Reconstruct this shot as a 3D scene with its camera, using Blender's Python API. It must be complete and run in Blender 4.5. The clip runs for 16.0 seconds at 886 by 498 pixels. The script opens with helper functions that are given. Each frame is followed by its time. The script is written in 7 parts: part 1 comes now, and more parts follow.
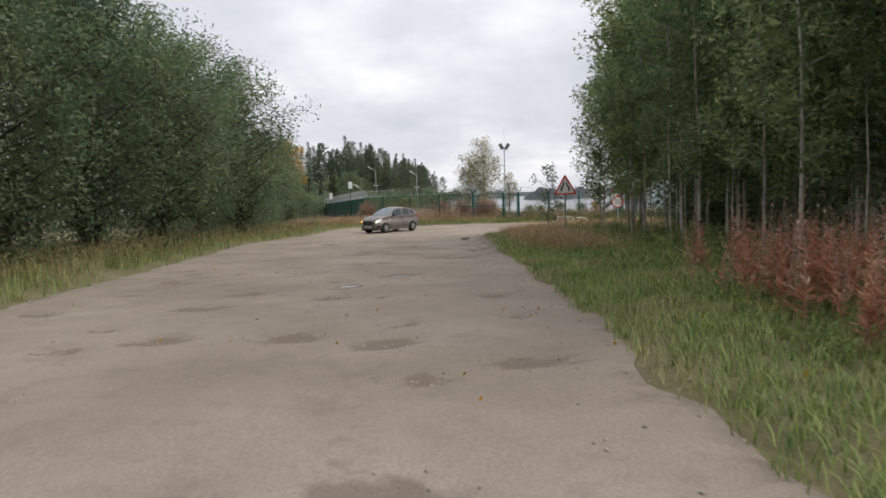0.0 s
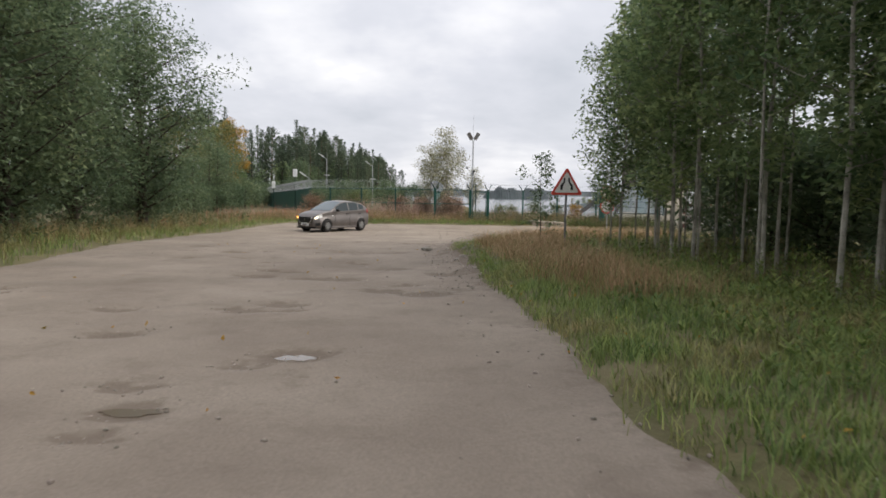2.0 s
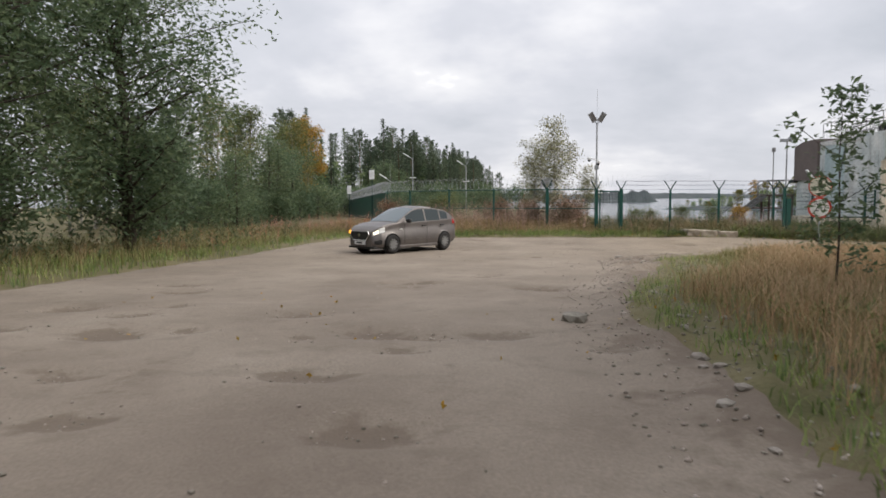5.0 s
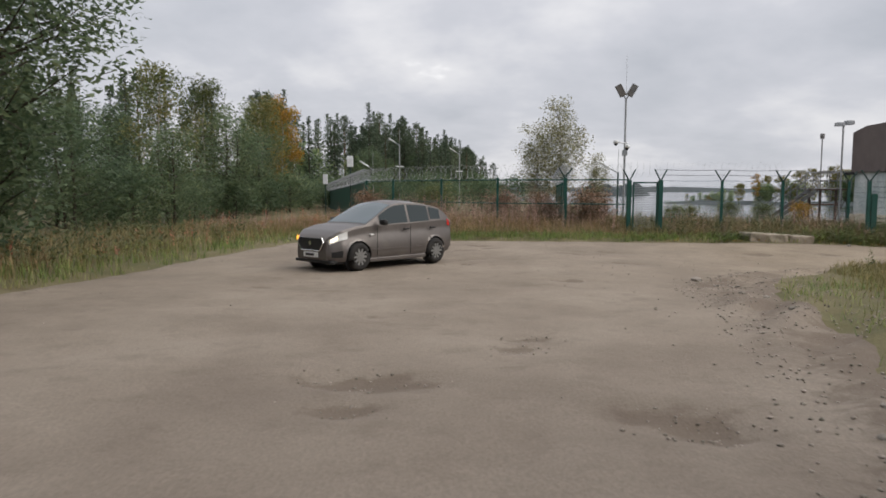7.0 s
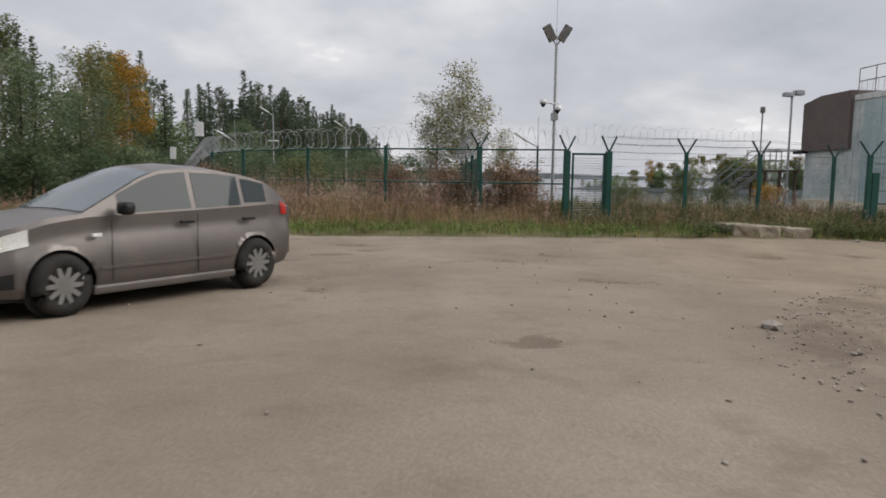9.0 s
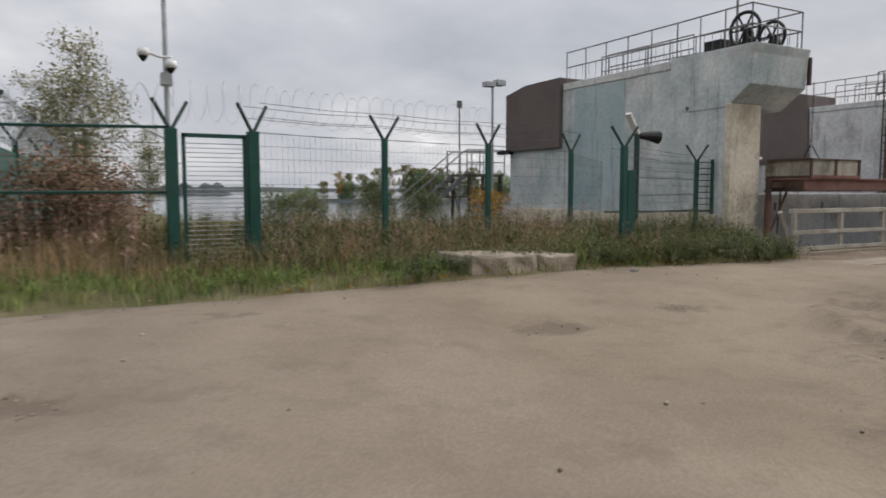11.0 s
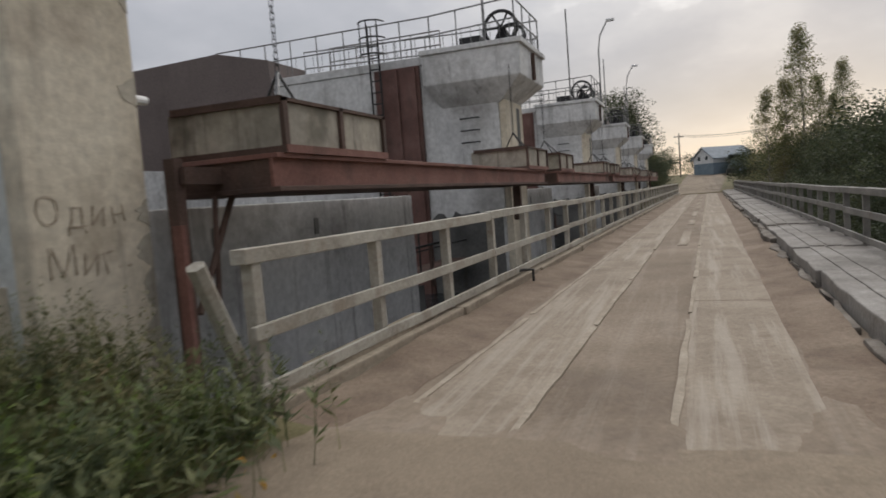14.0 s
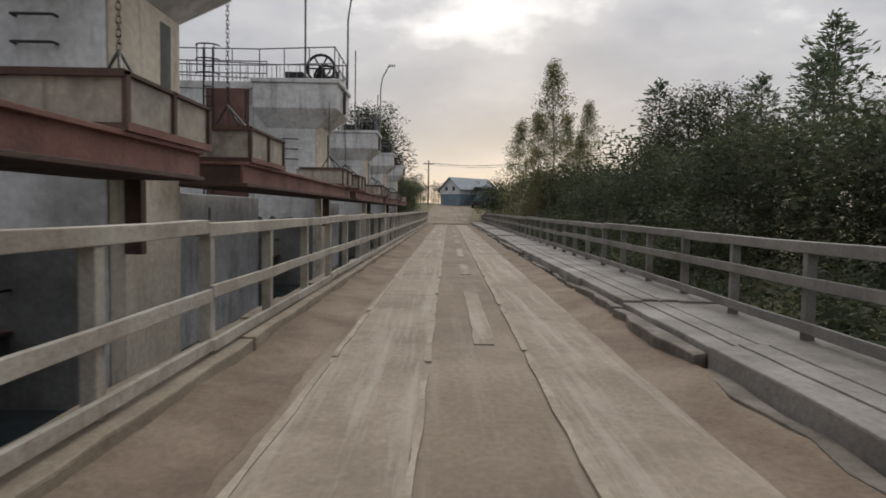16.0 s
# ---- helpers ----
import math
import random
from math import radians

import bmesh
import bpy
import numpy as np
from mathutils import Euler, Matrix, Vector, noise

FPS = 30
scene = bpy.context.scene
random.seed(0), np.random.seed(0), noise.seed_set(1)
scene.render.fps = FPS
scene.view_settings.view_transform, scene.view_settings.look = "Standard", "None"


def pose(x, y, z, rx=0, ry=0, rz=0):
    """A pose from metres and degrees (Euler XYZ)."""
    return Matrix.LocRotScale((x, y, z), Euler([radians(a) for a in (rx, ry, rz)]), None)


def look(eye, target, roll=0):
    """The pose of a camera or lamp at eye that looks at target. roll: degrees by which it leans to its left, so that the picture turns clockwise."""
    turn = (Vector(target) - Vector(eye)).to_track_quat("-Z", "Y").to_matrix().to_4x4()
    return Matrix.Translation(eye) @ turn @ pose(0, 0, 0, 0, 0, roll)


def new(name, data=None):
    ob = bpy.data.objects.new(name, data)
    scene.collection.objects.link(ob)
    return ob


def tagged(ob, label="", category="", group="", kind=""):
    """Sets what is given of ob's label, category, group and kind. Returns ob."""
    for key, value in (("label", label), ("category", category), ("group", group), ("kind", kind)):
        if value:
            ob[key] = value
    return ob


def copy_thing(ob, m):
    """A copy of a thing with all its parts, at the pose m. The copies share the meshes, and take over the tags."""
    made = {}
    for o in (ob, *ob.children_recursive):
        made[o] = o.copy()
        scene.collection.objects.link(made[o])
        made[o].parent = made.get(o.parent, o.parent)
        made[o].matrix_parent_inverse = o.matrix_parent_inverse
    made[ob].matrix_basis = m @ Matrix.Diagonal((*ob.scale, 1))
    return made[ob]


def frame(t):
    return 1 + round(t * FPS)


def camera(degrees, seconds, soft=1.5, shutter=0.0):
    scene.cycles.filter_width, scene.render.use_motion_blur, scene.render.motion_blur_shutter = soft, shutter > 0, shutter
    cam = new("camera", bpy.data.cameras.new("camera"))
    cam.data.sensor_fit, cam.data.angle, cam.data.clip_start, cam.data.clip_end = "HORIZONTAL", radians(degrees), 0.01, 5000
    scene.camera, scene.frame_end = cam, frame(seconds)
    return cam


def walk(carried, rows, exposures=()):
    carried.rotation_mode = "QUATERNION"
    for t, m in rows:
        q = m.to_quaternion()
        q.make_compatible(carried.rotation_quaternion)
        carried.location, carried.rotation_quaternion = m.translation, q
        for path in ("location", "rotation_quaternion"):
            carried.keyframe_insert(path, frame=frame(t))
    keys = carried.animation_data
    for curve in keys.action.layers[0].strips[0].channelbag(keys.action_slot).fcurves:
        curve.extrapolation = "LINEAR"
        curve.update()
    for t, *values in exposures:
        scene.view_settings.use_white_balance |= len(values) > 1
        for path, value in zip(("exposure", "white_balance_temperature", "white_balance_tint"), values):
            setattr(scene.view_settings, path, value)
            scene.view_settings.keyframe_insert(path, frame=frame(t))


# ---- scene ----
cam = camera(65.5, 16.0, soft=1.7, shutter=0.2)
PATH = [
    (0, (0.849, 0.237, 1.811), (0.826, 2.232, 1.661), -1.8),
    (0.5, (0.748, 2.183, 1.801), (0.736, 4.177, 1.648), -1.5),
    (1, (0.714, 4.171, 1.784), (0.728, 6.165, 1.631), -0.4),
    (1.5, (0.738, 6.161, 1.842), (0.794, 8.155, 1.689), 0.1),
    (2, (0.861, 8.309, 1.77), (0.965, 10.3, 1.607), 0.9),
    (2.5, (0.956, 10.417, 1.728), (1.075, 12.408, 1.584), 1.0),
    (3, (1.043, 12.617, 1.685), (1.138, 14.609, 1.528), 0.7),
    (3.5, (1.033, 14.767, 1.643), (1.088, 16.76, 1.493), 1.1),
    (4, (0.95, 16.739, 1.58), (0.942, 18.733, 1.431), 0.2),
    (4.5, (0.824, 18.63, 1.551), (0.726, 20.621, 1.392), -0.7),
    (5, (0.571, 20.468, 1.552), (0.393, 22.455, 1.405), -0.3),
    (7.5, (-0.182, 30.101, 1.54), (-0.302, 32.089, 1.363), 0.7),
    (8, (-0.207, 32.277, 1.369), (-0.26, 34.266, 1.167), 1.0),
    (8.2, (-0.184, 33.043, 1.312), (-0.211, 35.031, 1.088), 1.2),
    (10.3, (1.902, 41.82, 1.13), (2.549, 43.704, 0.954), -1.1),
    (10.5, (2.345, 42.678, 1.155), (3.08, 44.529, 0.975), -1.0),
    (11, (3.618, 44.699, 1.017), (4.595, 46.436, 0.848), -0.1),
    (11.5, (5.16, 46.504, 0.964), (6.361, 48.094, 0.795), 0.3),
    (12, (6.956, 48.188, 0.901), (8.334, 49.628, 0.732), -0.1),
    (12.5, (8.887, 49.574, 0.858), (10.416, 50.854, 0.706), -1.7),
    (13, (11.115, 50.828, 0.871), (12.770, 51.944, 0.736), -2.4),
    (13.5, (13.359, 51.800, 0.816), (15.133, 52.715, 0.683), -1.8),
    (14, (15.764, 52.511, 0.776), (17.634, 53.207, 0.632), -4.4),
    (14.5, (18.245, 52.923, 0.712), (20.176, 53.422, 0.567), -6.4),
    (14.7, (19.298, 53.151, 0.657), (21.247, 53.574, 0.502), -5.7),
    (15, (20.711, 53.307, 0.762), (22.680, 53.646, 0.689), -2.1),
    (15.5, (23.212, 53.442, 0.680), (25.207, 53.566, 0.597), 1.1),
    (16, (25.581, 53.383, 0.667), (27.577, 53.362, 0.554), 0.9),
]
EXPOSURES = [(0.0, 0.8), (2.5, 0.8), (5.0, 0.72), (8.0, 0.42), (11.0, 0.4), (12.0, 0.55), (12.6, 0.85), (13.0, 0.95), (13.5, 0.58), (14.0, 0.14), (14.5, 0.1), (15.0, 0.13), (15.5, 0.06), (16.0, 0.05)]
walk(cam, [(t, look(eye, target, roll)) for t, eye, target, roll in PATH], EXPOSURES)

# ---------------------------------------------------------------- sky and sun
world = bpy.data.worlds.new("sky")
scene.world = world
world.use_nodes = True
wn, wl = world.node_tree.nodes, world.node_tree.links
wn.clear()


def wnode(kind, **kw):
    n = wn.new(kind)
    for k, v in kw.items():
        n.inputs[k.replace("_", " ")].default_value = v
    return n


def wmath(op, a, b=None):
    n = wn.new("ShaderNodeMath")
    n.operation = op
    for i, v in enumerate((a, b)):
        if v is None:
            continue
        if isinstance(v, (int, float)):
            n.inputs[i].default_value = v
        else:
            wl.new(v, n.inputs[i])
    return n.outputs[0]


SUN_EL, SUN_AZ = radians(11), radians(97)      # low in the east, behind cloud
sky = wn.new("ShaderNodeTexSky")
sky.sky_type, sky.sun_disc = "NISHITA", False
sky.sun_elevation, sky.sun_rotation = SUN_EL, SUN_AZ
tc = wn.new("ShaderNodeTexCoord")
sep = wn.new("ShaderNodeSeparateXYZ")
wl.new(tc.outputs["Generated"], sep.inputs[0])
up = wmath("MAXIMUM", sep.outputs[2], 0.0)
flat = wmath("ADD", up, 0.30)
comb = wn.new("ShaderNodeCombineXYZ")
wl.new(wmath("DIVIDE", sep.outputs[0], flat), comb.inputs[0])
wl.new(wmath("DIVIDE", sep.outputs[1], flat), comb.inputs[1])
n1 = wnode("ShaderNodeTexNoise", Scale=0.95, Detail=6.0, Roughness=0.5, Distortion=0.35)
wl.new(comb.outputs[0], n1.inputs["Vector"])
n2 = wnode("ShaderNodeTexNoise", Scale=3.2, Detail=4.0, Roughness=0.55)
wl.new(comb.outputs[0], n2.inputs["Vector"])
mixn = wmath("ADD", wmath("MULTIPLY", n1.outputs[0], 0.72), wmath("MULTIPLY", n2.outputs[0], 0.28))
ramp = wn.new("ShaderNodeValToRGB")
els = ramp.color_ramp.elements
els[0].position, els[0].color = 0.33, (0.37, 0.388, 0.43, 1)
els[1].position, els[1].color = 0.67, (1.2, 1.18, 1.16, 1)
e = els.new(0.49); e.color = (0.485, 0.493, 0.535, 1)
e = els.new(0.585); e.color = (0.62, 0.618, 0.64, 1)
wl.new(mixn, ramp.inputs[0])
# warm band low in the east
dx = wmath("MULTIPLY", sep.outputs[0], math.sin(SUN_AZ))
dy = wmath("MULTIPLY", sep.outputs[1], math.cos(SUN_AZ))
toward = wmath("MAXIMUM", wmath("ADD", dx, dy), 0.0)
glow = wmath("MULTIPLY", wmath("POWER", toward, 5.0), wmath("POWER", wmath("SUBTRACT", 1.0, up), 13.0))
warm = wn.new("ShaderNodeMix"); warm.data_type = "RGBA"
wl.new(glow, warm.inputs["Factor"])
wl.new(ramp.outputs[0], warm.inputs["A"])
warm.inputs["B"].default_value = (1.0, 0.84, 0.64, 1)
veil = wn.new("ShaderNodeMix"); veil.data_type = "RGBA"
veil.inputs["Factor"].default_value = 0.05
wl.new(warm.outputs["Result"], veil.inputs["A"])
scaled = wn.new("ShaderNodeVectorMath"); scaled.operation = "SCALE"
scaled.inputs["Scale"].default_value = 0.08
wl.new(sky.outputs[0], scaled.inputs[0])
wl.new(scaled.outputs[0], veil.inputs["B"])
bg = wn.new("ShaderNodeBackground")
wl.new(wmath("MULTIPLY", wmath("ADD", wmath("MULTIPLY", wmath("MULTIPLY", up, up), 0.95), 1.0), 0.92), bg.inputs["Strength"])      # overcast: brighter overhead
wo = wn.new("ShaderNodeOutputWorld")
wl.new(veil.outputs["Result"], bg.inputs["Color"])
wl.new(bg.outputs[0], wo.inputs[0])

sun = new("sun", bpy.data.lights.new("sun", "SUN"))
sun.data.energy, sun.data.angle, sun.data.color = 1.5, radians(40), (1.0, 0.95, 0.88)
SUN_DIR = Vector((math.sin(SUN_AZ) * math.cos(0.75), math.cos(SUN_AZ) * math.cos(0.75), math.sin(0.75)))
sun.matrix_world = look(SUN_DIR * 60, (0, 0, 0))


# ---------------------------------------------------------------- materials
def mat(name, cols, scale=3.0, rough=0.85, metal=0.0, bump=0.3, grain=40.0, stain=None, stain_scale=0.7, stain_amt=0.5,
        streak=0.0, island=0.0, obj_rand=0.0, spec=0.3, leaf=0.0, bump_dist=0.02, along=0.0):
    """Two-scale procedural surface: broad patches between the given colours, fine grain, and optional stains or vertical streaks."""
    m = bpy.data.materials.new(name)
    m.use_nodes = True
    nt = m.node_tree
    N, L = nt.nodes, nt.links
    b = N["Principled BSDF"]
    b.inputs["Roughness"].default_value, b.inputs["Metallic"].default_value = rough, metal
    b.inputs["Specular IOR Level"].default_value = spec
    g = N.new("ShaderNodeNewGeometry")
    pos = g.outputs["Position"]

    def noise_tex(s, d=5.0, vec=pos, r=0.6):
        n = N.new("ShaderNodeTexNoise")
        n.inputs["Scale"].default_value, n.inputs["Detail"].default_value, n.inputs["Roughness"].default_value = s, d, r
        L.new(vec, n.inputs["Vector"])
        return n.outputs[0]

    big = noise_tex(scale)
    r = N.new("ShaderNodeValToRGB")
    L.new(big, r.inputs[0])
    es = r.color_ramp.elements
    es[0].position, es[0].color = 0.32, (*cols[0], 1)
    es[1].position, es[1].color = 0.68, (*cols[-1], 1)
    for k, c in enumerate(cols[1:-1]):
        q = es.new(0.32 + 0.36 * (k + 1) / (len(cols) - 1)); q.color = (*c, 1)
    col = r.outputs[0]

    def mixc(fac, a, bcol, blend="MIX"):
        mx = N.new("ShaderNodeMix"); mx.data_type, mx.blend_type = "RGBA", blend
        for key, v in (("Factor", fac), ("A", a), ("B", bcol)):
            s = mx.inputs[key]
            if isinstance(v, (int, float)):
                s.default_value = v
            elif isinstance(v, tuple):
                s.default_value = (*v, 1)
            else:
                L.new(v, s)
        return mx.outputs["Result"]

    def ramp01(src, lo, hi):
        mr = N.new("ShaderNodeMapRange")
        mr.inputs[1].default_value, mr.inputs[2].default_value = lo, hi
        L.new(src, mr.inputs[0])
        return mr.outputs[0]

    fine = noise_tex(grain, 3.0)
    fr = ramp01(fine, 0.25, 0.75)
    mr = N.new("ShaderNodeMapRange"); L.new(fr, mr.inputs[0]); mr.inputs[3].default_value, mr.inputs[4].default_value = 0.80, 1.16
    gc = N.new("ShaderNodeCombineColor")
    for i in range(3):
        L.new(mr.outputs[0], gc.inputs[i])
    col = mixc(1.0, col, gc.outputs[0], "MULTIPLY")
    if stain:
        f = ramp01(noise_tex(stain_scale, 6.0, r=0.65), 0.52, 0.70)
        mm = N.new("ShaderNodeMath"); mm.operation = "MULTIPLY"; mm.inputs[1].default_value = stain_amt
        L.new(f, mm.inputs[0])
        col = mixc(mm.outputs[0], col, tuple(stain))
    if streak:
        mp = N.new("ShaderNodeMapping"); mp.inputs["Scale"].default_value = (1.0, 1.0, 0.09)
        L.new(pos, mp.inputs["Vector"])
        f = ramp01(noise_tex(3.2, 5.0, mp.outputs[0], 0.7), 0.54, 0.74)
        mm = N.new("ShaderNodeMath"); mm.operation = "MULTIPLY"; mm.inputs[1].default_value = streak
        L.new(f, mm.inputs[0])
        col = mixc(mm.outputs[0], col, (0.075, 0.065, 0.055))
    if along:      # tyre-worn streaks along x
        mp = N.new("ShaderNodeMapping"); mp.inputs["Scale"].default_value = (0.05, 1.0, 1.0)
        L.new(pos, mp.inputs["Vector"])
        f = ramp01(noise_tex(4.5, 5.0, mp.outputs[0], 0.7), 0.50, 0.62)
        mm = N.new("ShaderNodeMath"); mm.operation = "MULTIPLY"; mm.inputs[1].default_value = along
        L.new(f, mm.inputs[0])
        col = mixc(mm.outputs[0], col, (0.42, 0.375, 0.315))
    for amt, src in ((island, "i"), (obj_rand, "o")):
        if amt:
            if src == "i":
                o = g.outputs["Random Per Island"]
            else:
                o = N.new("ShaderNodeObjectInfo").outputs["Random"]
            q = N.new("ShaderNodeMapRange"); L.new(o, q.inputs[0])
            q.inputs[3].default_value, q.inputs[4].default_value = 1 - amt, 1 + amt
            qc = N.new("ShaderNodeHueSaturation")
            L.new(q.outputs[0], qc.inputs["Value"])
            hq = N.new("ShaderNodeMapRange"); L.new(o, hq.inputs[0])
            hq.inputs[3].default_value, hq.inputs[4].default_value = 0.5 + amt * 0.06, 0.5 - amt * 0.06
            L.new(hq.outputs[0], qc.inputs["Hue"])
            L.new(col, qc.inputs["Color"])
            col = qc.outputs[0]
    L.new(col, b.inputs["Base Color"])
    if bump:
        bp = N.new("ShaderNodeBump")
        bp.inputs["Strength"].default_value, bp.inputs["Distance"].default_value = bump, bump_dist
        add = N.new("ShaderNodeMath"); L.new(fine, add.inputs[0]); L.new(noise_tex(grain * 0.2, 4.0), add.inputs[1])
        L.new(add.outputs[0], bp.inputs["Height"])
        L.new(bp.outputs[0], b.inputs["Normal"])
    if leaf:
        tr = N.new("ShaderNodeBsdfTranslucent"); L.new(col, tr.inputs[0])
        ms = N.new("ShaderNodeMixShader"); ms.inputs[0].default_value = leaf
        L.new(b.outputs[0], ms.inputs[1]); L.new(tr.outputs[0], ms.inputs[2])
        L.new(ms.outputs[0], N["Material Output"].inputs[0])
    return m


DIRT = mat("packed dirt", [(0.178, 0.144, 0.114), (0.222, 0.183, 0.146), (0.262, 0.220, 0.178)], 0.35, 0.95, bump=0.5, grain=38, stain=(0.140, 0.110, 0.085), stain_scale=1.9, stain_amt=0.5)
def damp_map(m):
    """Damp darker dirt where the mesh's damp value says so, broken up by noise."""
    N, L = m.node_tree.nodes, m.node_tree.links
    b = N["Principled BSDF"]
    src = b.inputs["Base Color"].links[0].from_socket
    sa = N.new("ShaderNodeAttribute"); sa.attribute_name = "sand"
    sx = N.new("ShaderNodeMix"); sx.data_type, sx.blend_type = "RGBA", "MULTIPLY"
    L.new(sa.outputs["Fac"], sx.inputs["Factor"]); L.new(src, sx.inputs["A"]); sx.inputs["B"].default_value = (1.03, 1.0, 0.91, 1)
    src = sx.outputs["Result"]
    at = N.new("ShaderNodeAttribute"); at.attribute_name = "damp"
    nz = N.new("ShaderNodeTexNoise"); nz.inputs["Scale"].default_value, nz.inputs["Detail"].default_value = 7.0, 7.0
    ge = N.new("ShaderNodeNewGeometry"); L.new(ge.outputs["Position"], nz.inputs["Vector"])
    ad = N.new("ShaderNodeMath"); ad.operation = "MULTIPLY_ADD"; ad.inputs[1].default_value = 1.5
    L.new(nz.outputs[0], ad.inputs[0]); L.new(at.outputs["Fac"], ad.inputs[2])
    mu = N.new("ShaderNodeMapRange"); mu.interpolation_type = "SMOOTHSTEP"
    mu.inputs[1].default_value, mu.inputs[2].default_value, mu.inputs[4].default_value = 0.96, 1.55, 0.66
    L.new(ad.outputs[0], mu.inputs[0])
    mx = N.new("ShaderNodeMix"); mx.data_type = "RGBA"
    L.new(mu.outputs[0], mx.inputs["Factor"]); L.new(src, mx.inputs["A"]); mx.inputs["B"].default_value = (0.112, 0.083, 0.060, 1)
    L.new(mx.outputs["Result"], b.inputs["Base Color"])
    rr_ = N.new("ShaderNodeMapRange"); rr_.inputs[3].default_value, rr_.inputs[4].default_value = 0.95, 0.85
    L.new(mu.outputs[0], rr_.inputs[0]); L.new(rr_.outputs[0], b.inputs["Roughness"])


damp_map(DIRT)
SOIL = mat("verge soil", [(0.085, 0.085, 0.035), (0.12, 0.105, 0.05), (0.16, 0.135, 0.075)], 0.8, 0.95, bump=0.8, grain=22, stain=(0.10, 0.07, 0.045))
SANDD = mat("brown drifted dirt", [(0.14, 0.10, 0.072), (0.19, 0.143, 0.104), (0.24, 0.188, 0.14)], 1.2, 0.95, bump=0.7, grain=24, stain=(0.11, 0.08, 0.058), stain_scale=2.0, stain_amt=0.6)
CONC = mat("weathered concrete", [(0.46, 0.46, 0.455), (0.58, 0.58, 0.57), (0.66, 0.655, 0.64)], 0.6, 0.9, bump=0.22, grain=8, stain=(0.19, 0.17, 0.15), stain_scale=0.7, stain_amt=0.6, streak=0.6)
CONC_BLUE = mat("blue-grey painted concrete", [(0.32, 0.41, 0.43), (0.395, 0.48, 0.495), (0.46, 0.525, 0.535)], 0.4, 0.88, bump=0.3, grain=18, stain=(0.25, 0.25, 0.24), stain_scale=0.7, stain_amt=0.5, streak=0.5)
CONC_AB = mat("pale blue-grey washed concrete", [(0.35, 0.40, 0.405), (0.515, 0.55, 0.545), (0.66, 0.67, 0.65)], 0.62, 0.88, bump=0.25, grain=11, stain=(0.33, 0.31, 0.28), stain_scale=0.9, stain_amt=0.55, streak=0.5)
CONC_CREAM = mat("cream stained concrete", [(0.49, 0.43, 0.33), (0.62, 0.555, 0.44), (0.69, 0.63, 0.51)], 0.8, 0.9, bump=0.3, grain=9, stain=(0.26, 0.20, 0.14), stain_scale=1.0, stain_amt=0.6, streak=0.6)
# streaked concrete; its dark tone also carries the shade inside the dam bays
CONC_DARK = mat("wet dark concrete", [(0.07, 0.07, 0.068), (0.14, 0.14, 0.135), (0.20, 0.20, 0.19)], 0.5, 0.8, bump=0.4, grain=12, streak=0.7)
BAYW = mat("damp stained bay concrete", [(0.42, 0.42, 0.42), (0.53, 0.53, 0.525), (0.62, 0.615, 0.60)], 0.7, 0.9, bump=0.3, grain=9, stain=(0.13, 0.12, 0.105), stain_scale=0.55, stain_amt=0.7, streak=0.75)
WEIGHT = mat("grimy grey-cream concrete", [(0.27, 0.25, 0.21), (0.40, 0.365, 0.30), (0.50, 0.455, 0.37)], 0.9, 0.9, bump=0.3, grain=10, stain=(0.11, 0.10, 0.075), stain_scale=1.1, stain_amt=0.8, streak=0.9)
BLOCK = mat("old pale concrete block", [(0.185, 0.15, 0.11), (0.285, 0.24, 0.185), (0.37, 0.325, 0.26)], 1.8, 0.95, bump=0.9, grain=16, stain=(0.11, 0.10, 0.055), stain_scale=2.0, stain_amt=0.65)
DECK = mat("dusty bridge slab", along=0.14, cols=[(0.165, 0.128, 0.094), (0.215, 0.17, 0.126), (0.26, 0.21, 0.16)], scale=0.5, rough=0.95, bump=0.5, grain=18, stain=(0.14, 0.11, 0.085), stain_scale=0.8, stain_amt=0.6)
STRIP = mat("worn wheel-track slab", along=0.42, cols=[(0.210, 0.169, 0.127), (0.262, 0.216, 0.164), (0.306, 0.256, 0.198)], scale=0.9, rough=0.9, bump=0.45, grain=22, stain=(0.185, 0.145, 0.107), stain_scale=2.1, stain_amt=0.72)
WALKWAY = mat("grey walkway concrete", [(0.165, 0.152, 0.136), (0.24, 0.223, 0.203), (0.315, 0.298, 0.274)], 1.1, 0.9, bump=0.5, grain=18, stain=(0.14, 0.118, 0.095), stain_amt=0.6)
JOINT = mat("pale crumbled joint", [(0.255, 0.212, 0.160), (0.315, 0.268, 0.208), (0.375, 0.325, 0.258)], 1.5, 0.92, bump=0.5, grain=20, stain=(0.20, 0.16, 0.12), stain_scale=2.4, stain_amt=0.6)
RAILP = mat("old whitewashed railing", [(0.29, 0.265, 0.22), (0.39, 0.365, 0.31), (0.47, 0.445, 0.385)], 1.2, 0.85, bump=0.4, grain=26, stain=(0.20, 0.14, 0.09), stain_scale=2.2, stain_amt=0.6)
RAILG = mat("dull grey railing paint", [(0.135, 0.13, 0.118), (0.20, 0.19, 0.172), (0.26, 0.248, 0.225)], 1.2, 0.8, bump=0.35, grain=26, stain=(0.12, 0.085, 0.06), stain_scale=2.5, stain_amt=0.5)
RUST = mat("brown rusted steel", [(0.075, 0.05, 0.042), (0.108, 0.070, 0.056), (0.15, 0.098, 0.078)], 1.4, 0.8, 0.2, bump=0.5, grain=34, streak=0.4)
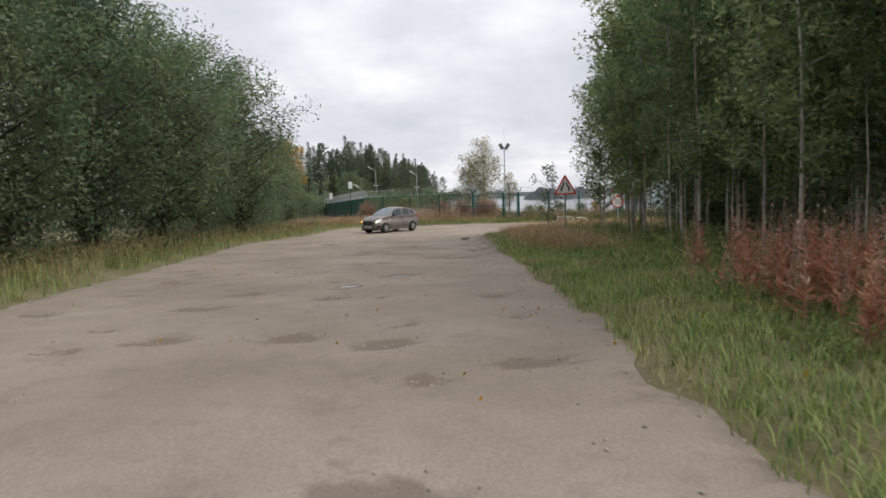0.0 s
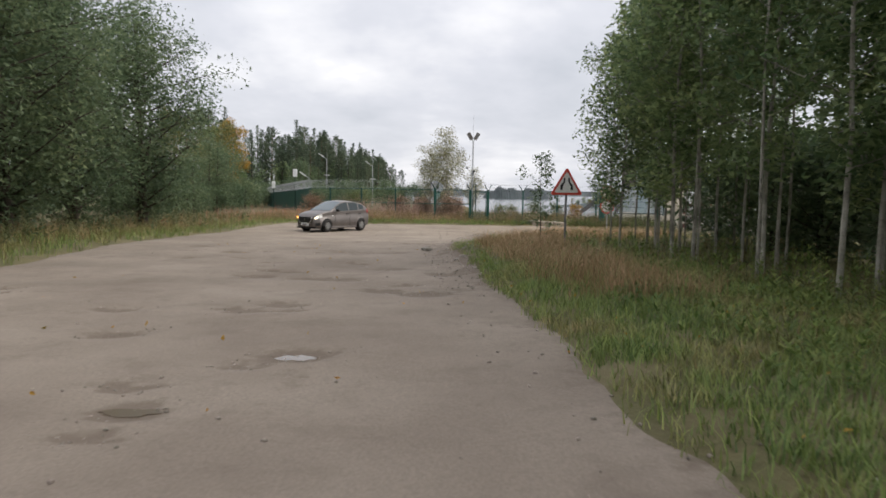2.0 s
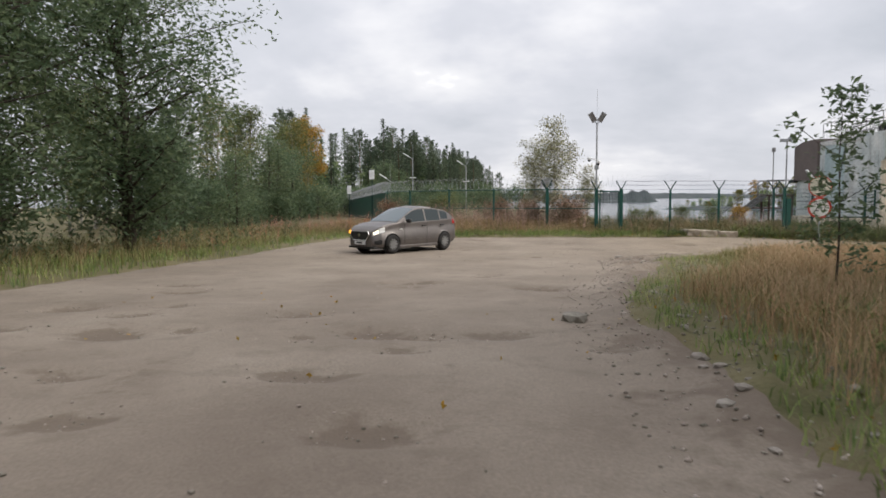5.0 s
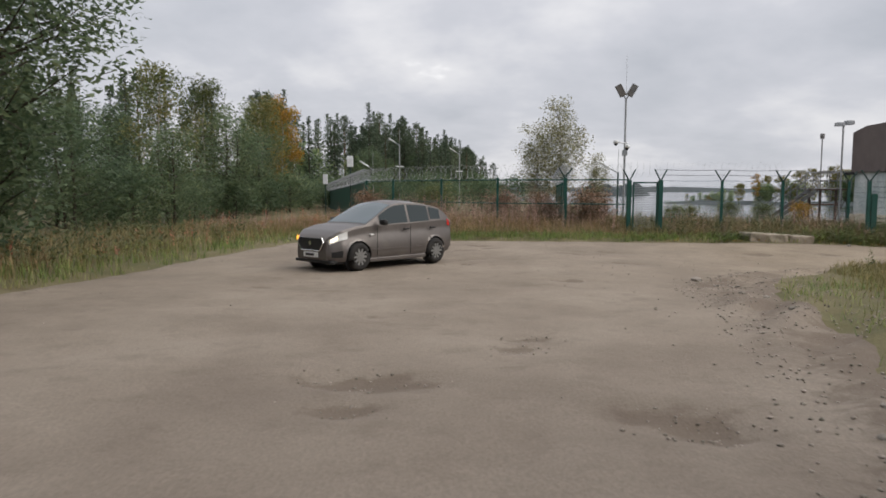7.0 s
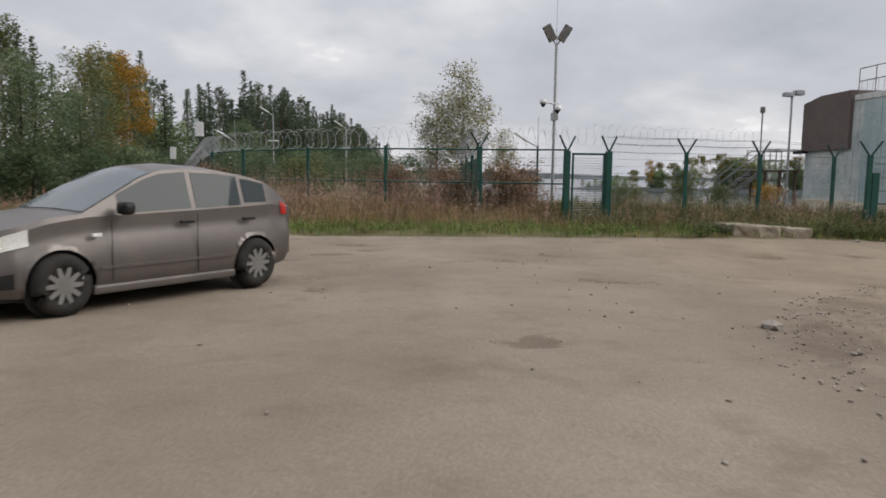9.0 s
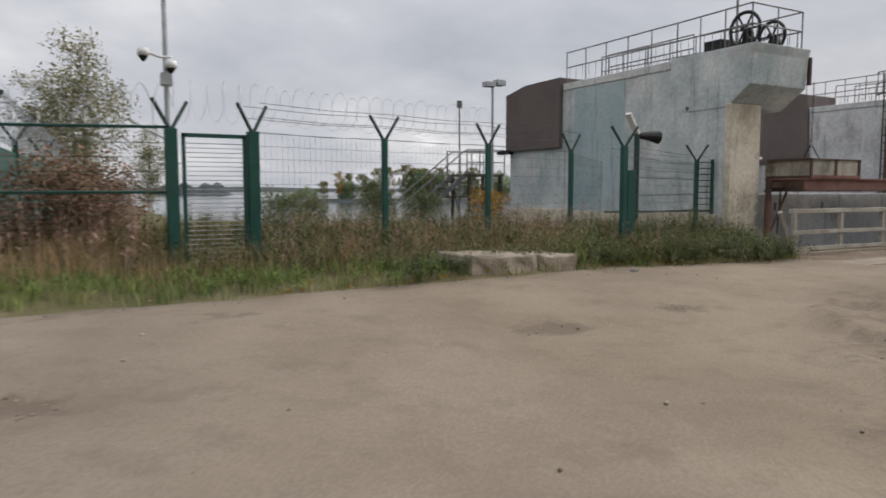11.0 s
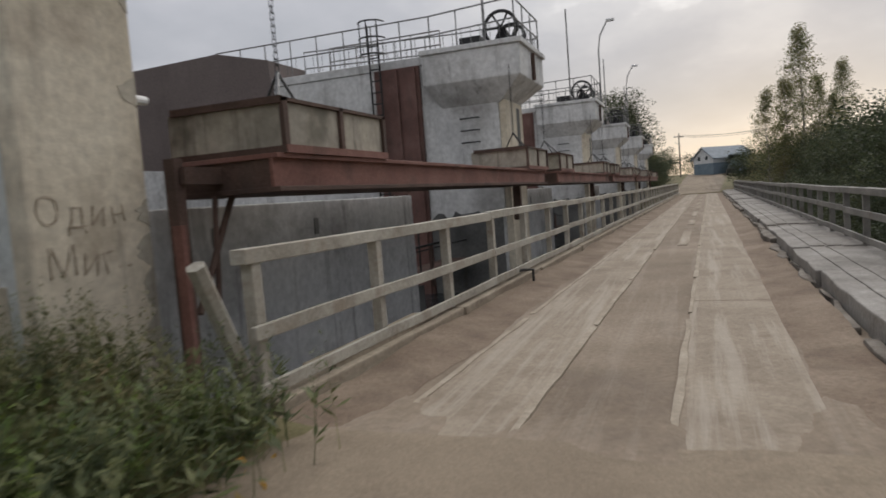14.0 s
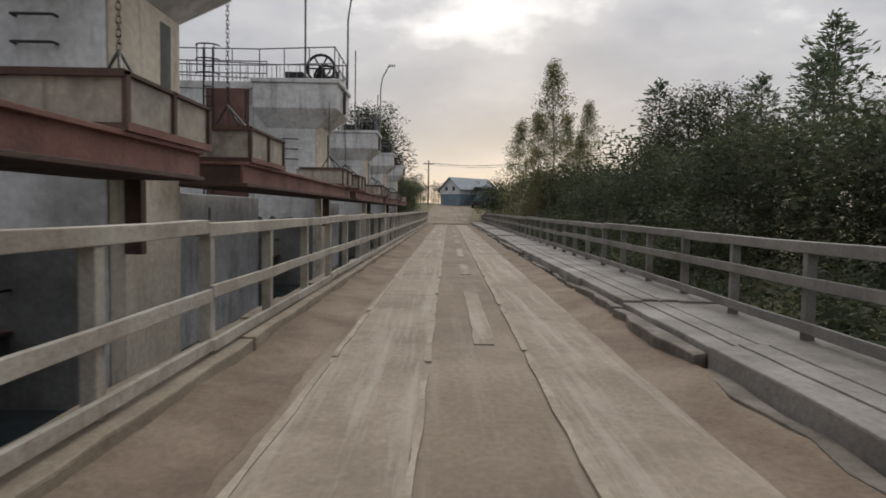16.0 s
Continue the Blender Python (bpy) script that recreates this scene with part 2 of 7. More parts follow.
GUIDE = mat("red-brown rusted steel plate", [(0.125, 0.07, 0.06), (0.165, 0.092, 0.078), (0.21, 0.125, 0.108)], 1.2, 0.8, 0.1, bump=0.5, grain=30, stain=(0.07, 0.05, 0.045), stain_scale=1.3, stain_amt=0.6, streak=0.4)
BROWN = mat("brown painted sheet", [(0.115, 0.092, 0.086), (0.155, 0.125, 0.116)], 0.6, 0.7, bump=0.15, grain=20, streak=0.3)
REDST = mat("red-lead painted steel", [(0.155, 0.075, 0.06), (0.22, 0.108, 0.086), (0.265, 0.145, 0.12)], 0.9, 0.7, 0.1, bump=0.3, grain=24, stain=(0.07, 0.045, 0.035), stain_scale=1.1, stain_amt=0.8)
DSTEEL = mat("dark steel", [(0.025, 0.025, 0.026), (0.05, 0.05, 0.05)], 3.0, 0.5, 0.6, bump=0.2, grain=40)
GSTEEL = mat("galvanised steel", [(0.33, 0.34, 0.35), (0.45, 0.46, 0.47)], 4.0, 0.45, 0.7, bump=0.1, grain=60)
PIPE = mat("grey weathered pipe", [(0.16, 0.16, 0.16), (0.25, 0.25, 0.245)], 3.0, 0.6, 0.4, bump=0.15, grain=50, stain=(0.13, 0.08, 0.05), stain_amt=0.4)
GREEN = mat("dark green paint", [(0.014, 0.062, 0.05), (0.02, 0.09, 0.07)], 2.0, 0.5, 0.0, bump=0.1, grain=30, stain=(0.05, 0.07, 0.05), stain_amt=0.3)
GREEND = mat("blackish green paint", [(0.02, 0.045, 0.038), (0.03, 0.06, 0.05)], 2.0, 0.5, bump=0.1, grain=30)
WHITE = mat("white painted metal", [(0.68, 0.68, 0.67), (0.80, 0.80, 0.79)], 3.0, 0.5, bump=0.05, grain=40)
SIGNW = mat("dirty white sign face", [(0.60, 0.59, 0.54), (0.74, 0.73, 0.69)], 5.0, 0.45, bump=0.05, grain=50)
SIGNY = mat("yellowed sign face", [(0.58, 0.54, 0.42), (0.68, 0.64, 0.52)], 5.0, 0.45, bump=0.05, grain=50)
SIGNR = mat("sign red", [(0.50, 0.05, 0.03), (0.60, 0.07, 0.045)], 6.0, 0.45, bump=0.05, grain=50)
SIGNB = mat("sign black", [(0.012, 0.012, 0.012), (0.02, 0.02, 0.02)], 6.0, 0.5, bump=0.0)
STONE = mat("grey field stone", [(0.17, 0.15, 0.128), (0.25, 0.222, 0.19), (0.33, 0.30, 0.26)], 3.0, 0.9, bump=0.6, grain=30, obj_rand=0.25)
GRAVEL = mat("loose gravel", [(0.20, 0.17, 0.14), (0.36, 0.32, 0.27)], 5.0, 0.95, bump=0.3, grain=40, island=0.35)
WOODP = mat("grey pole wood", [(0.12, 0.10, 0.08), (0.19, 0.16, 0.13)], 2.0, 0.9, bump=0.4, grain=30)
BARK_B = mat("pale aspen bark", [(0.17, 0.16, 0.13), (0.30, 0.28, 0.235), (0.38, 0.36, 0.31)], 2.5, 0.9, bump=0.5, grain=30, stain=(0.05, 0.045, 0.04), stain_scale=4.0, stain_amt=0.7)
BARK_D = mat("dark bark", [(0.04, 0.033, 0.026), (0.085, 0.07, 0.055)], 3.0, 0.95, bump=0.8, grain=24)
BARK_P = mat("orange pine bark", [(0.09, 0.055, 0.035), (0.17, 0.10, 0.06)], 2.0, 0.95, bump=0.6, grain=24)
LEAF_A = mat("aspen leaves", [(0.14, 0.205, 0.097), (0.185, 0.255, 0.113), (0.245, 0.295, 0.128)], 0.8, 0.5, bump=0, grain=3, island=0.38, obj_rand=0.24, leaf=0.58)
LEAF_D = mat("dark alder leaves", [(0.088, 0.132, 0.074), (0.115, 0.162, 0.085), (0.15, 0.19, 0.095)], 0.6, 0.5, bump=0, grain=3, island=0.32, obj_rand=0.24, leaf=0.52)
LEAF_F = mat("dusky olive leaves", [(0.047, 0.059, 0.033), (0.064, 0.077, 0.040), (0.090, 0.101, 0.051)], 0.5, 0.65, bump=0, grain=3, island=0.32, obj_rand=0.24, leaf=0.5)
LEAF_Y = mat("yellowing leaves", [(0.10, 0.115, 0.03), (0.17, 0.155, 0.035), (0.24, 0.18, 0.035)], 0.5, 0.6, bump=0, grain=3, island=0.4, leaf=0.35)
LEAF_M = mat("olive turning birch leaves", [(0.085, 0.12, 0.045), (0.13, 0.15, 0.055), (0.19, 0.175, 0.06)], 0.5, 0.6, bump=0, grain=3, island=0.4, obj_rand=0.24, leaf=0.4)
LEAF_O = mat("golden autumn leaves", [(0.30, 0.17, 0.02), (0.42, 0.25, 0.03)], 0.8, 0.6, bump=0, grain=3, island=0.35, leaf=0.35)
LEAF_T = mat("thinning olive birch leaves", [(0.13, 0.15, 0.06), (0.19, 0.19, 0.085), (0.25, 0.22, 0.10)], 0.5, 0.55, bump=0, grain=3, island=0.35, leaf=0.55)
LEAF_P = mat("pale thinning birch leaves", [(0.20, 0.21, 0.11), (0.29, 0.28, 0.16), (0.35, 0.33, 0.21)], 0.6, 0.6, bump=0, grain=3, island=0.35, leaf=0.3)
NEEDLE = mat("spruce needles", [(0.075, 0.105, 0.07), (0.095, 0.128, 0.08), (0.125, 0.155, 0.09)], 0.25, 0.7, bump=0, grain=2, island=0.35, obj_rand=0.24, leaf=0.5)
NEEDLE_P = mat("pine needles", [(0.07, 0.098, 0.062), (0.105, 0.132, 0.078)], 0.4, 0.7, bump=0, grain=2, island=0.35, obj_rand=0.24, leaf=0.45)
LEAF_G = mat("fresh green herb leaves", [(0.10, 0.15, 0.04), (0.15, 0.215, 0.055), (0.21, 0.25, 0.08)], 0.9, 0.6, bump=0, grain=3, island=0.4, leaf=0.4)
LEAF_W = mat("olive weed leaves", [(0.074, 0.10, 0.042), (0.12, 0.132, 0.054), (0.215, 0.17, 0.09)], 0.7, 0.65, bump=0, grain=3, island=0.45, leaf=0.3)
LEAF_B = mat("russet brown leaves", [(0.17, 0.11, 0.07), (0.25, 0.16, 0.10), (0.30, 0.21, 0.135)], 0.9, 0.7, bump=0, grain=3, island=0.4, leaf=0.3)
KERBD = mat("dark crumbling kerb", [(0.10, 0.085, 0.07), (0.16, 0.14, 0.118), (0.24, 0.215, 0.185)], 2.0, 0.95, bump=0.9, grain=14)
KERB = mat("sandy chipped kerb concrete", [(0.20, 0.162, 0.12), (0.28, 0.235, 0.177), (0.335, 0.29, 0.225)], 1.0, 0.92, bump=0.6, grain=20, stain=(0.17, 0.13, 0.10), stain_scale=1.4, stain_amt=0.6)
GRASS = mat("green grass", [(0.13, 0.195, 0.055), (0.195, 0.255, 0.075), (0.30, 0.26, 0.12)], 0.9, 0.6, bump=0, grain=3, island=0.4, leaf=0.3)
GRASS_T = mat("dry tan grass", [(0.25, 0.17, 0.085), (0.36, 0.25, 0.135), (0.43, 0.325, 0.195)], 0.5, 0.8, bump=0, grain=3, island=0.4, leaf=0.25)
GRASS_M = mat("olive meadow grass", [(0.14, 0.14, 0.05), (0.20, 0.18, 0.07), (0.26, 0.215, 0.095)], 0.5, 0.75, bump=0, grain=3, island=0.4, leaf=0.25)
WEED_R = mat("russet fireweed leaves", [(0.27, 0.105, 0.062), (0.36, 0.165, 0.098), (0.42, 0.265, 0.165)], 1.2, 0.7, bump=0, grain=3, island=0.30, leaf=0.45)
WEED_P = mat("withered pinkish seed heads", [(0.32, 0.21, 0.16), (0.42, 0.30, 0.24)], 1.2, 0.9, bump=0, grain=3, island=0.35, leaf=0.3)
GLASSD = bpy.data.materials.new("tinted window glass"); GLASSD.use_nodes = True
gb = GLASSD.node_tree.nodes["Principled BSDF"]
gb.inputs["Base Color"].default_value = (0.045, 0.055, 0.058, 1); gb.inputs["Roughness"].default_value = 0.04; gb.inputs["Specular IOR Level"].default_value = 0.3; gb.inputs["IOR"].default_value = 1.4
GLASSW = GLASSD.copy(); GLASSW.name = "windscreen glass"
gw = GLASSW.node_tree.nodes["Principled BSDF"]
gw.inputs["Base Color"].default_value = (0.10, 0.125, 0.135, 1); gw.inputs["Specular IOR Level"].default_value = 0.5; gw.inputs["IOR"].default_value = 1.55
CARP = mat("grey-brown metallic car paint", [(0.13, 0.115, 0.108), (0.145, 0.13, 0.122)], 2.0, 0.35, 0.45, bump=0, grain=300, stain=(0.19, 0.165, 0.14), stain_scale=2.0, stain_amt=0.35, spec=0.5)
CHROME = mat("chrome trim", [(0.6, 0.6, 0.6), (0.7, 0.7, 0.7)], 4.0, 0.2, 1.0, bump=0, grain=60)
PLASTIC = mat("black plastic", [(0.012, 0.012, 0.012), (0.022, 0.022, 0.022)], 6.0, 0.5, bump=0, grain=60)
TYRE = mat("tyre rubber", [(0.02, 0.019, 0.018), (0.035, 0.032, 0.03)], 6.0, 0.9, bump=0.2, grain=60)
ALLOY = mat("silver wheel cover", [(0.24, 0.24, 0.235), (0.32, 0.32, 0.315)], 5.0, 0.4, 0.6, bump=0, grain=60)
LENSW = mat("clear lamp lens", [(0.6, 0.6, 0.58), (0.75, 0.75, 0.73)], 6.0, 0.1, bump=0, grain=60, spec=0.8)
LENSR = mat("red lamp lens", [(0.35, 0.02, 0.015), (0.45, 0.03, 0.02)], 6.0, 0.15, bump=0, grain=60, spec=0.7)
HOUSEW = mat("white house siding", [(0.55, 0.56, 0.57), (0.68, 0.69, 0.70)], 1.0, 0.8, bump=0.2, grain=20)
HOUSEB = mat("blue-grey painted boards", [(0.13, 0.18, 0.22), (0.19, 0.24, 0.28)], 1.0, 0.8, bump=0.2, grain=20)
ROOF = mat("blue-grey roof sheet", [(0.15, 0.18, 0.21), (0.21, 0.24, 0.27)], 1.0, 0.6, bump=0.2, grain=20)
SHORE = mat("distant wooded shore", [(0.05, 0.06, 0.065), (0.075, 0.085, 0.085)], 0.02, 1.0, bump=0, grain=0.2)
LIT = bpy.data.materials.new("lit headlamp"); LIT.use_nodes = True
lb = LIT.node_tree.nodes["Principled BSDF"]
lb.inputs["Base Color"].default_value = (0.9, 0.85, 0.7, 1); lb.inputs["Emission Color"].default_value = (1, 0.82, 0.5, 1); lb.inputs["Emission Strength"].default_value = 2.2
AMBER = bpy.data.materials.new("lit turn signal"); AMBER.use_nodes = True
ab = AMBER.node_tree.nodes["Principled BSDF"]
ab.inputs["Base Color"].default_value = (0.8, 0.3, 0.03, 1); ab.inputs["Emission Color"].default_value = (1, 0.38, 0.04, 1); ab.inputs["Emission Strength"].default_value = 1.5
WATER = bpy.data.materials.new("lake water"); WATER.use_nodes = True
wb = WATER.node_tree.nodes["Principled BSDF"]
wb.inputs["Base Color"].default_value = (0.035, 0.045, 0.05, 1); wb.inputs["Roughness"].default_value = 0.12; wb.inputs["IOR"].default_value = 1.33
wnz = WATER.node_tree.nodes.new("ShaderNodeTexNoise"); wnz.inputs["Scale"].default_value = 1.1; wnz.inputs["Detail"].default_value = 6
wgp = WATER.node_tree.nodes.new("ShaderNodeNewGeometry"); wbp = WATER.node_tree.nodes.new("ShaderNodeBump")
wbp.inputs["Strength"].default_value, wbp.inputs["Distance"].default_value = 0.5, 0.18
WATER.node_tree.links.new(wgp.outputs["Position"], wnz.inputs["Vector"]); WATER.node_tree.links.new(wnz.outputs[0], wbp.inputs["Height"]); WATER.node_tree.links.new(wbp.outputs[0], wb.inputs["Normal"])


# ---------------------------------------------------------------- mesh tools
class Shape:
    """Collects corners and faces of one part."""

    def __init__(self):
        self.v, self.f = [], []

    def add(self, vs, fs):
        n = len(self.v)
        self.v += [tuple(p) for p in vs]
        self.f += [tuple(i + n for i in f) for f in fs]
        return self

    def box(self, x0, y0, z0, x1, y1, z1, m=None):
        vs = [Vector((x, y, z)) for z in (z0, z1) for y in (y0, y1) for x in (x0, x1)]
        if m is not None:
            vs = [m @ p for p in vs]
        return self.add(vs, [(0, 2, 3, 1), (4, 5, 7, 6), (0, 1, 5, 4), (1, 3, 7, 5), (3, 2, 6, 7), (2, 0, 4, 6)])

    def tube(self, pts, r, n=8, r1=None, cap=True, closed=False):
        pts = [Vector(p) for p in pts]
        k = len(pts)
        base = []
        for i, p in enumerate(pts):
            a = pts[(i - 1) % k] if (i or closed) else pts[0]
            b = pts[(i + 1) % k] if (i < k - 1 or closed) else pts[-1]
            d = (b - a).normalized() if (b - a).length > 1e-9 else Vector((0, 0, 1))
            ref = Vector((0, 0, 1)) if abs(d.z) < 0.95 else Vector((1, 0, 0))
            u = d.cross(ref).normalized(); w = d.cross(u)
            rr = r if r1 is None else r + (r1 - r) * i / max(k - 1, 1)
            base += [p + (u * math.cos(2 * math.pi * j / n) + w * math.sin(2 * math.pi * j / n)) * rr for j in range(n)]
        fs = []
        for i in range(k if closed else k - 1):
            i2 = (i + 1) % k
            for j in range(n):
                fs.append((i * n + j, i * n + (j + 1) % n, i2 * n + (j + 1) % n, i2 * n + j))
        if cap and not closed:
            fs += [tuple(range(n))[::-1], tuple((k - 1) * n + j for j in range(n))]
        return self.add(base, fs)

    def prism(self, prof, a0, a1, axis="x"):
        """A profile of (u, v) pairs, pulled along an axis: x -> (y, z), y -> (x, z), z -> (x, y)."""
        put = {"x": lambda u, v, a: (a, u, v), "y": lambda u, v, a: (u, a, v), "z": lambda u, v, a: (u, v, a)}[axis]
        n = len(prof)
        vs = [put(u, v, a0) for u, v in prof] + [put(u, v, a1) for u, v in prof]
        fs = [tuple(range(n))[::-1], tuple(range(n, 2 * n))] + [(i, (i + 1) % n, n + (i + 1) % n, n + i) for i in range(n)]
        return self.add(vs, fs)

    def disc(self, c, r, thick, n=24, axis="y"):
        prof = [(r * math.cos(2 * math.pi * i / n), r * math.sin(2 * math.pi * i / n)) for i in range(n)]
        off = Vector(c)
        s = Shape().prism(prof, -thick / 2, thick / 2, axis)
        return self.add([Vector(p) + off for p in s.v], s.f)

    def moved(self, m):
        self.v = [tuple(m @ Vector(p)) for p in self.v]
        return self


def mesh_of(name, sh, material, bevel=0.0, smooth=False):
    me = bpy.data.meshes.new(name)
    me.from_pydata(sh.v, [], sh.f)
    bm = bmesh.new(); bm.from_mesh(me)
    bmesh.ops.recalc_face_normals(bm, faces=bm.faces[:])
    if bevel:
        es = [ed for ed in bm.edges if len(ed.link_faces) == 2 and ed.calc_face_angle(0) > 0.5]
        bmesh.ops.bevel(bm, geom=es, offset=bevel, segments=2, affect="EDGES", profile=0.6)
    bm.to_mesh(me); bm.free()
    if smooth:
        me.polygons.foreach_set("use_smooth", [True] * len(me.polygons))
    for m in (material if isinstance(material, (list, tuple)) else [material]):
        me.materials.append(m)
    return me


def part(name, sh, material, parent=None, label="", bevel=0.0, smooth=False):
    ob = new(name, mesh_of(name, sh, material, bevel, smooth))
    if parent is not None:
        ob.parent = parent
    if label:
        ob["label"] = label
    return ob


def thing(name, label, category, at=(0, 0, 0), group="", rz=0.0, kind=""):
    ob = new(name)
    ob.empty_display_size = 0.2
    ob.matrix_world = pose(*at, 0, 0, rz)
    return tagged(ob, label, category, group, kind)


def quick(name, V, F, material, smooth=False):
    """A mesh straight from arrays: V is n x 3, F is m x 3 or m x 4."""
    V, F = np.asarray(V, np.float32), np.asarray(F, np.int32)
    me = bpy.data.meshes.new(name)
    me.vertices.add(len(V)); me.vertices.foreach_set("co", V.ravel())
    k = F.shape[1]
    me.loops.add(F.size); me.loops.foreach_set("vertex_index", F.ravel())
    me.polygons.add(len(F)); me.polygons.foreach_set("loop_start", np.arange(0, F.size, k, dtype=np.int32))
    if smooth:
        me.polygons.foreach_set("use_smooth", np.ones(len(F), bool))
    me.update(calc_edges=True)
    me.materials.append(material)
    return me


# ---------------------------------------------------------------- the lie of the land
def sstep(a, b, t):
    u = np.clip((np.asarray(t, float) - a) / (b - a), 0, 1)
    return u * u * (3 - 2 * u)


def wob(x, y, s=1.0, seed=0.0):
    """Smooth cheap waviness, about -1 to 1."""
    return (np.sin(x * 1.31 * s + 1.7 + seed) * np.sin(y * 1.13 * s + 0.4 - seed) + 0.6 * np.sin(x * 2.9 * s - y * 2.3 * s + seed * 2)
            + 0.4 * np.sin(y * 5.3 * s + x * 1.9 * s + 2.1)) / 2.0


DECK_Z, WATER_Z, BR0, BR1 = -0.72, -1.9, 19.5, 92.0


def left_edge(y):
    return np.interp(y, [-80, 0, 12, 18, 30, 40, 49, 54], [-6.0, -6.2, -6.4, -7.1, -8.2, -8.4, -7.6, -6.6])


def right_edge(y):
    return np.interp(y, [-80, 15, 30, 33, 36, 40, 44, 47.2, 49.2, 50.3, 52], [2.6, 2.55, 2.25, 2.8, 4.1, 4.7, 6.4, 9.6, 12.9, 18.0, 60.0])


def firm_edge(y):
    """Inner limit of the hard-driven road; beyond it lies churned mud up to the grass."""
    return np.interp(y, [-80, 15, 26, 33, 38, 42, 45, 48, 49.6, 50.9, 51.3, 51.5], [2.6, 2.4, 1.5, 2.0, 3.0, 3.4, 5.4, 8.8, 11.2, 13.0, 16.0, 20.0])


def north_edge(x):
    return np.interp(x, [-30, -7, 2, 7, 10, 12.4, 14.4, 16.4, 20, 40], [53.0, 53.2, 53.3, 53.42, 53.66, 54.2, 54.58, 54.85, 55.05, 55.05])


def edge_dist(x, y):
    """Rough distance to the road's edge: positive on the road, negative on the verge."""
    w = 0.20 * wob(x, y, 0.7) + 0.10 * wob(x, y, 1.5, 2.0)
    west = np.minimum(np.minimum(x - left_edge(y), right_edge(y) - x) - w, np.minimum(north_edge(x) - y - w, BR0 + 0.35 - x + 0.16 * wob(x * 0.3, y, 2.1, 5.0)))
    east = np.minimum(2.3 + 0.02 * (x - 92) - np.abs(y - np.interp(x, [92, 120, 150, 200], [52.5, 51.5, 50, 44])), x - BR1 + 0.3)
    return np.where(x < 60, west, east)


def road_mask(x, y):
    return edge_dist(x, y) > 0


rngp = np.random.RandomState(5)
HOLES = [(rngp.uniform(-6, 2), rngp.uniform(3, 34), rngp.uniform(0.14, 0.36), rngp.uniform(0.03, 0.075)) for _ in range(80)]
HOLES += [(rngp.uniform(-5, 6), rngp.uniform(34, 53), rngp.uniform(0.15, 0.32), rngp.uniform(0.02, 0.05)) for _ in range(26)]
HOLES += [(1.1, 19.5, 0.34, 0.04), (-0.2, 15.0, 0.34, 0.055), (-1.1, 13.2, 0.32, 0.055), (8.3, 50.6, 0.34, 0.04), (10.6, 50.9, 0.26, 0.035), (16, 50.4, 0.5, 0.05)]


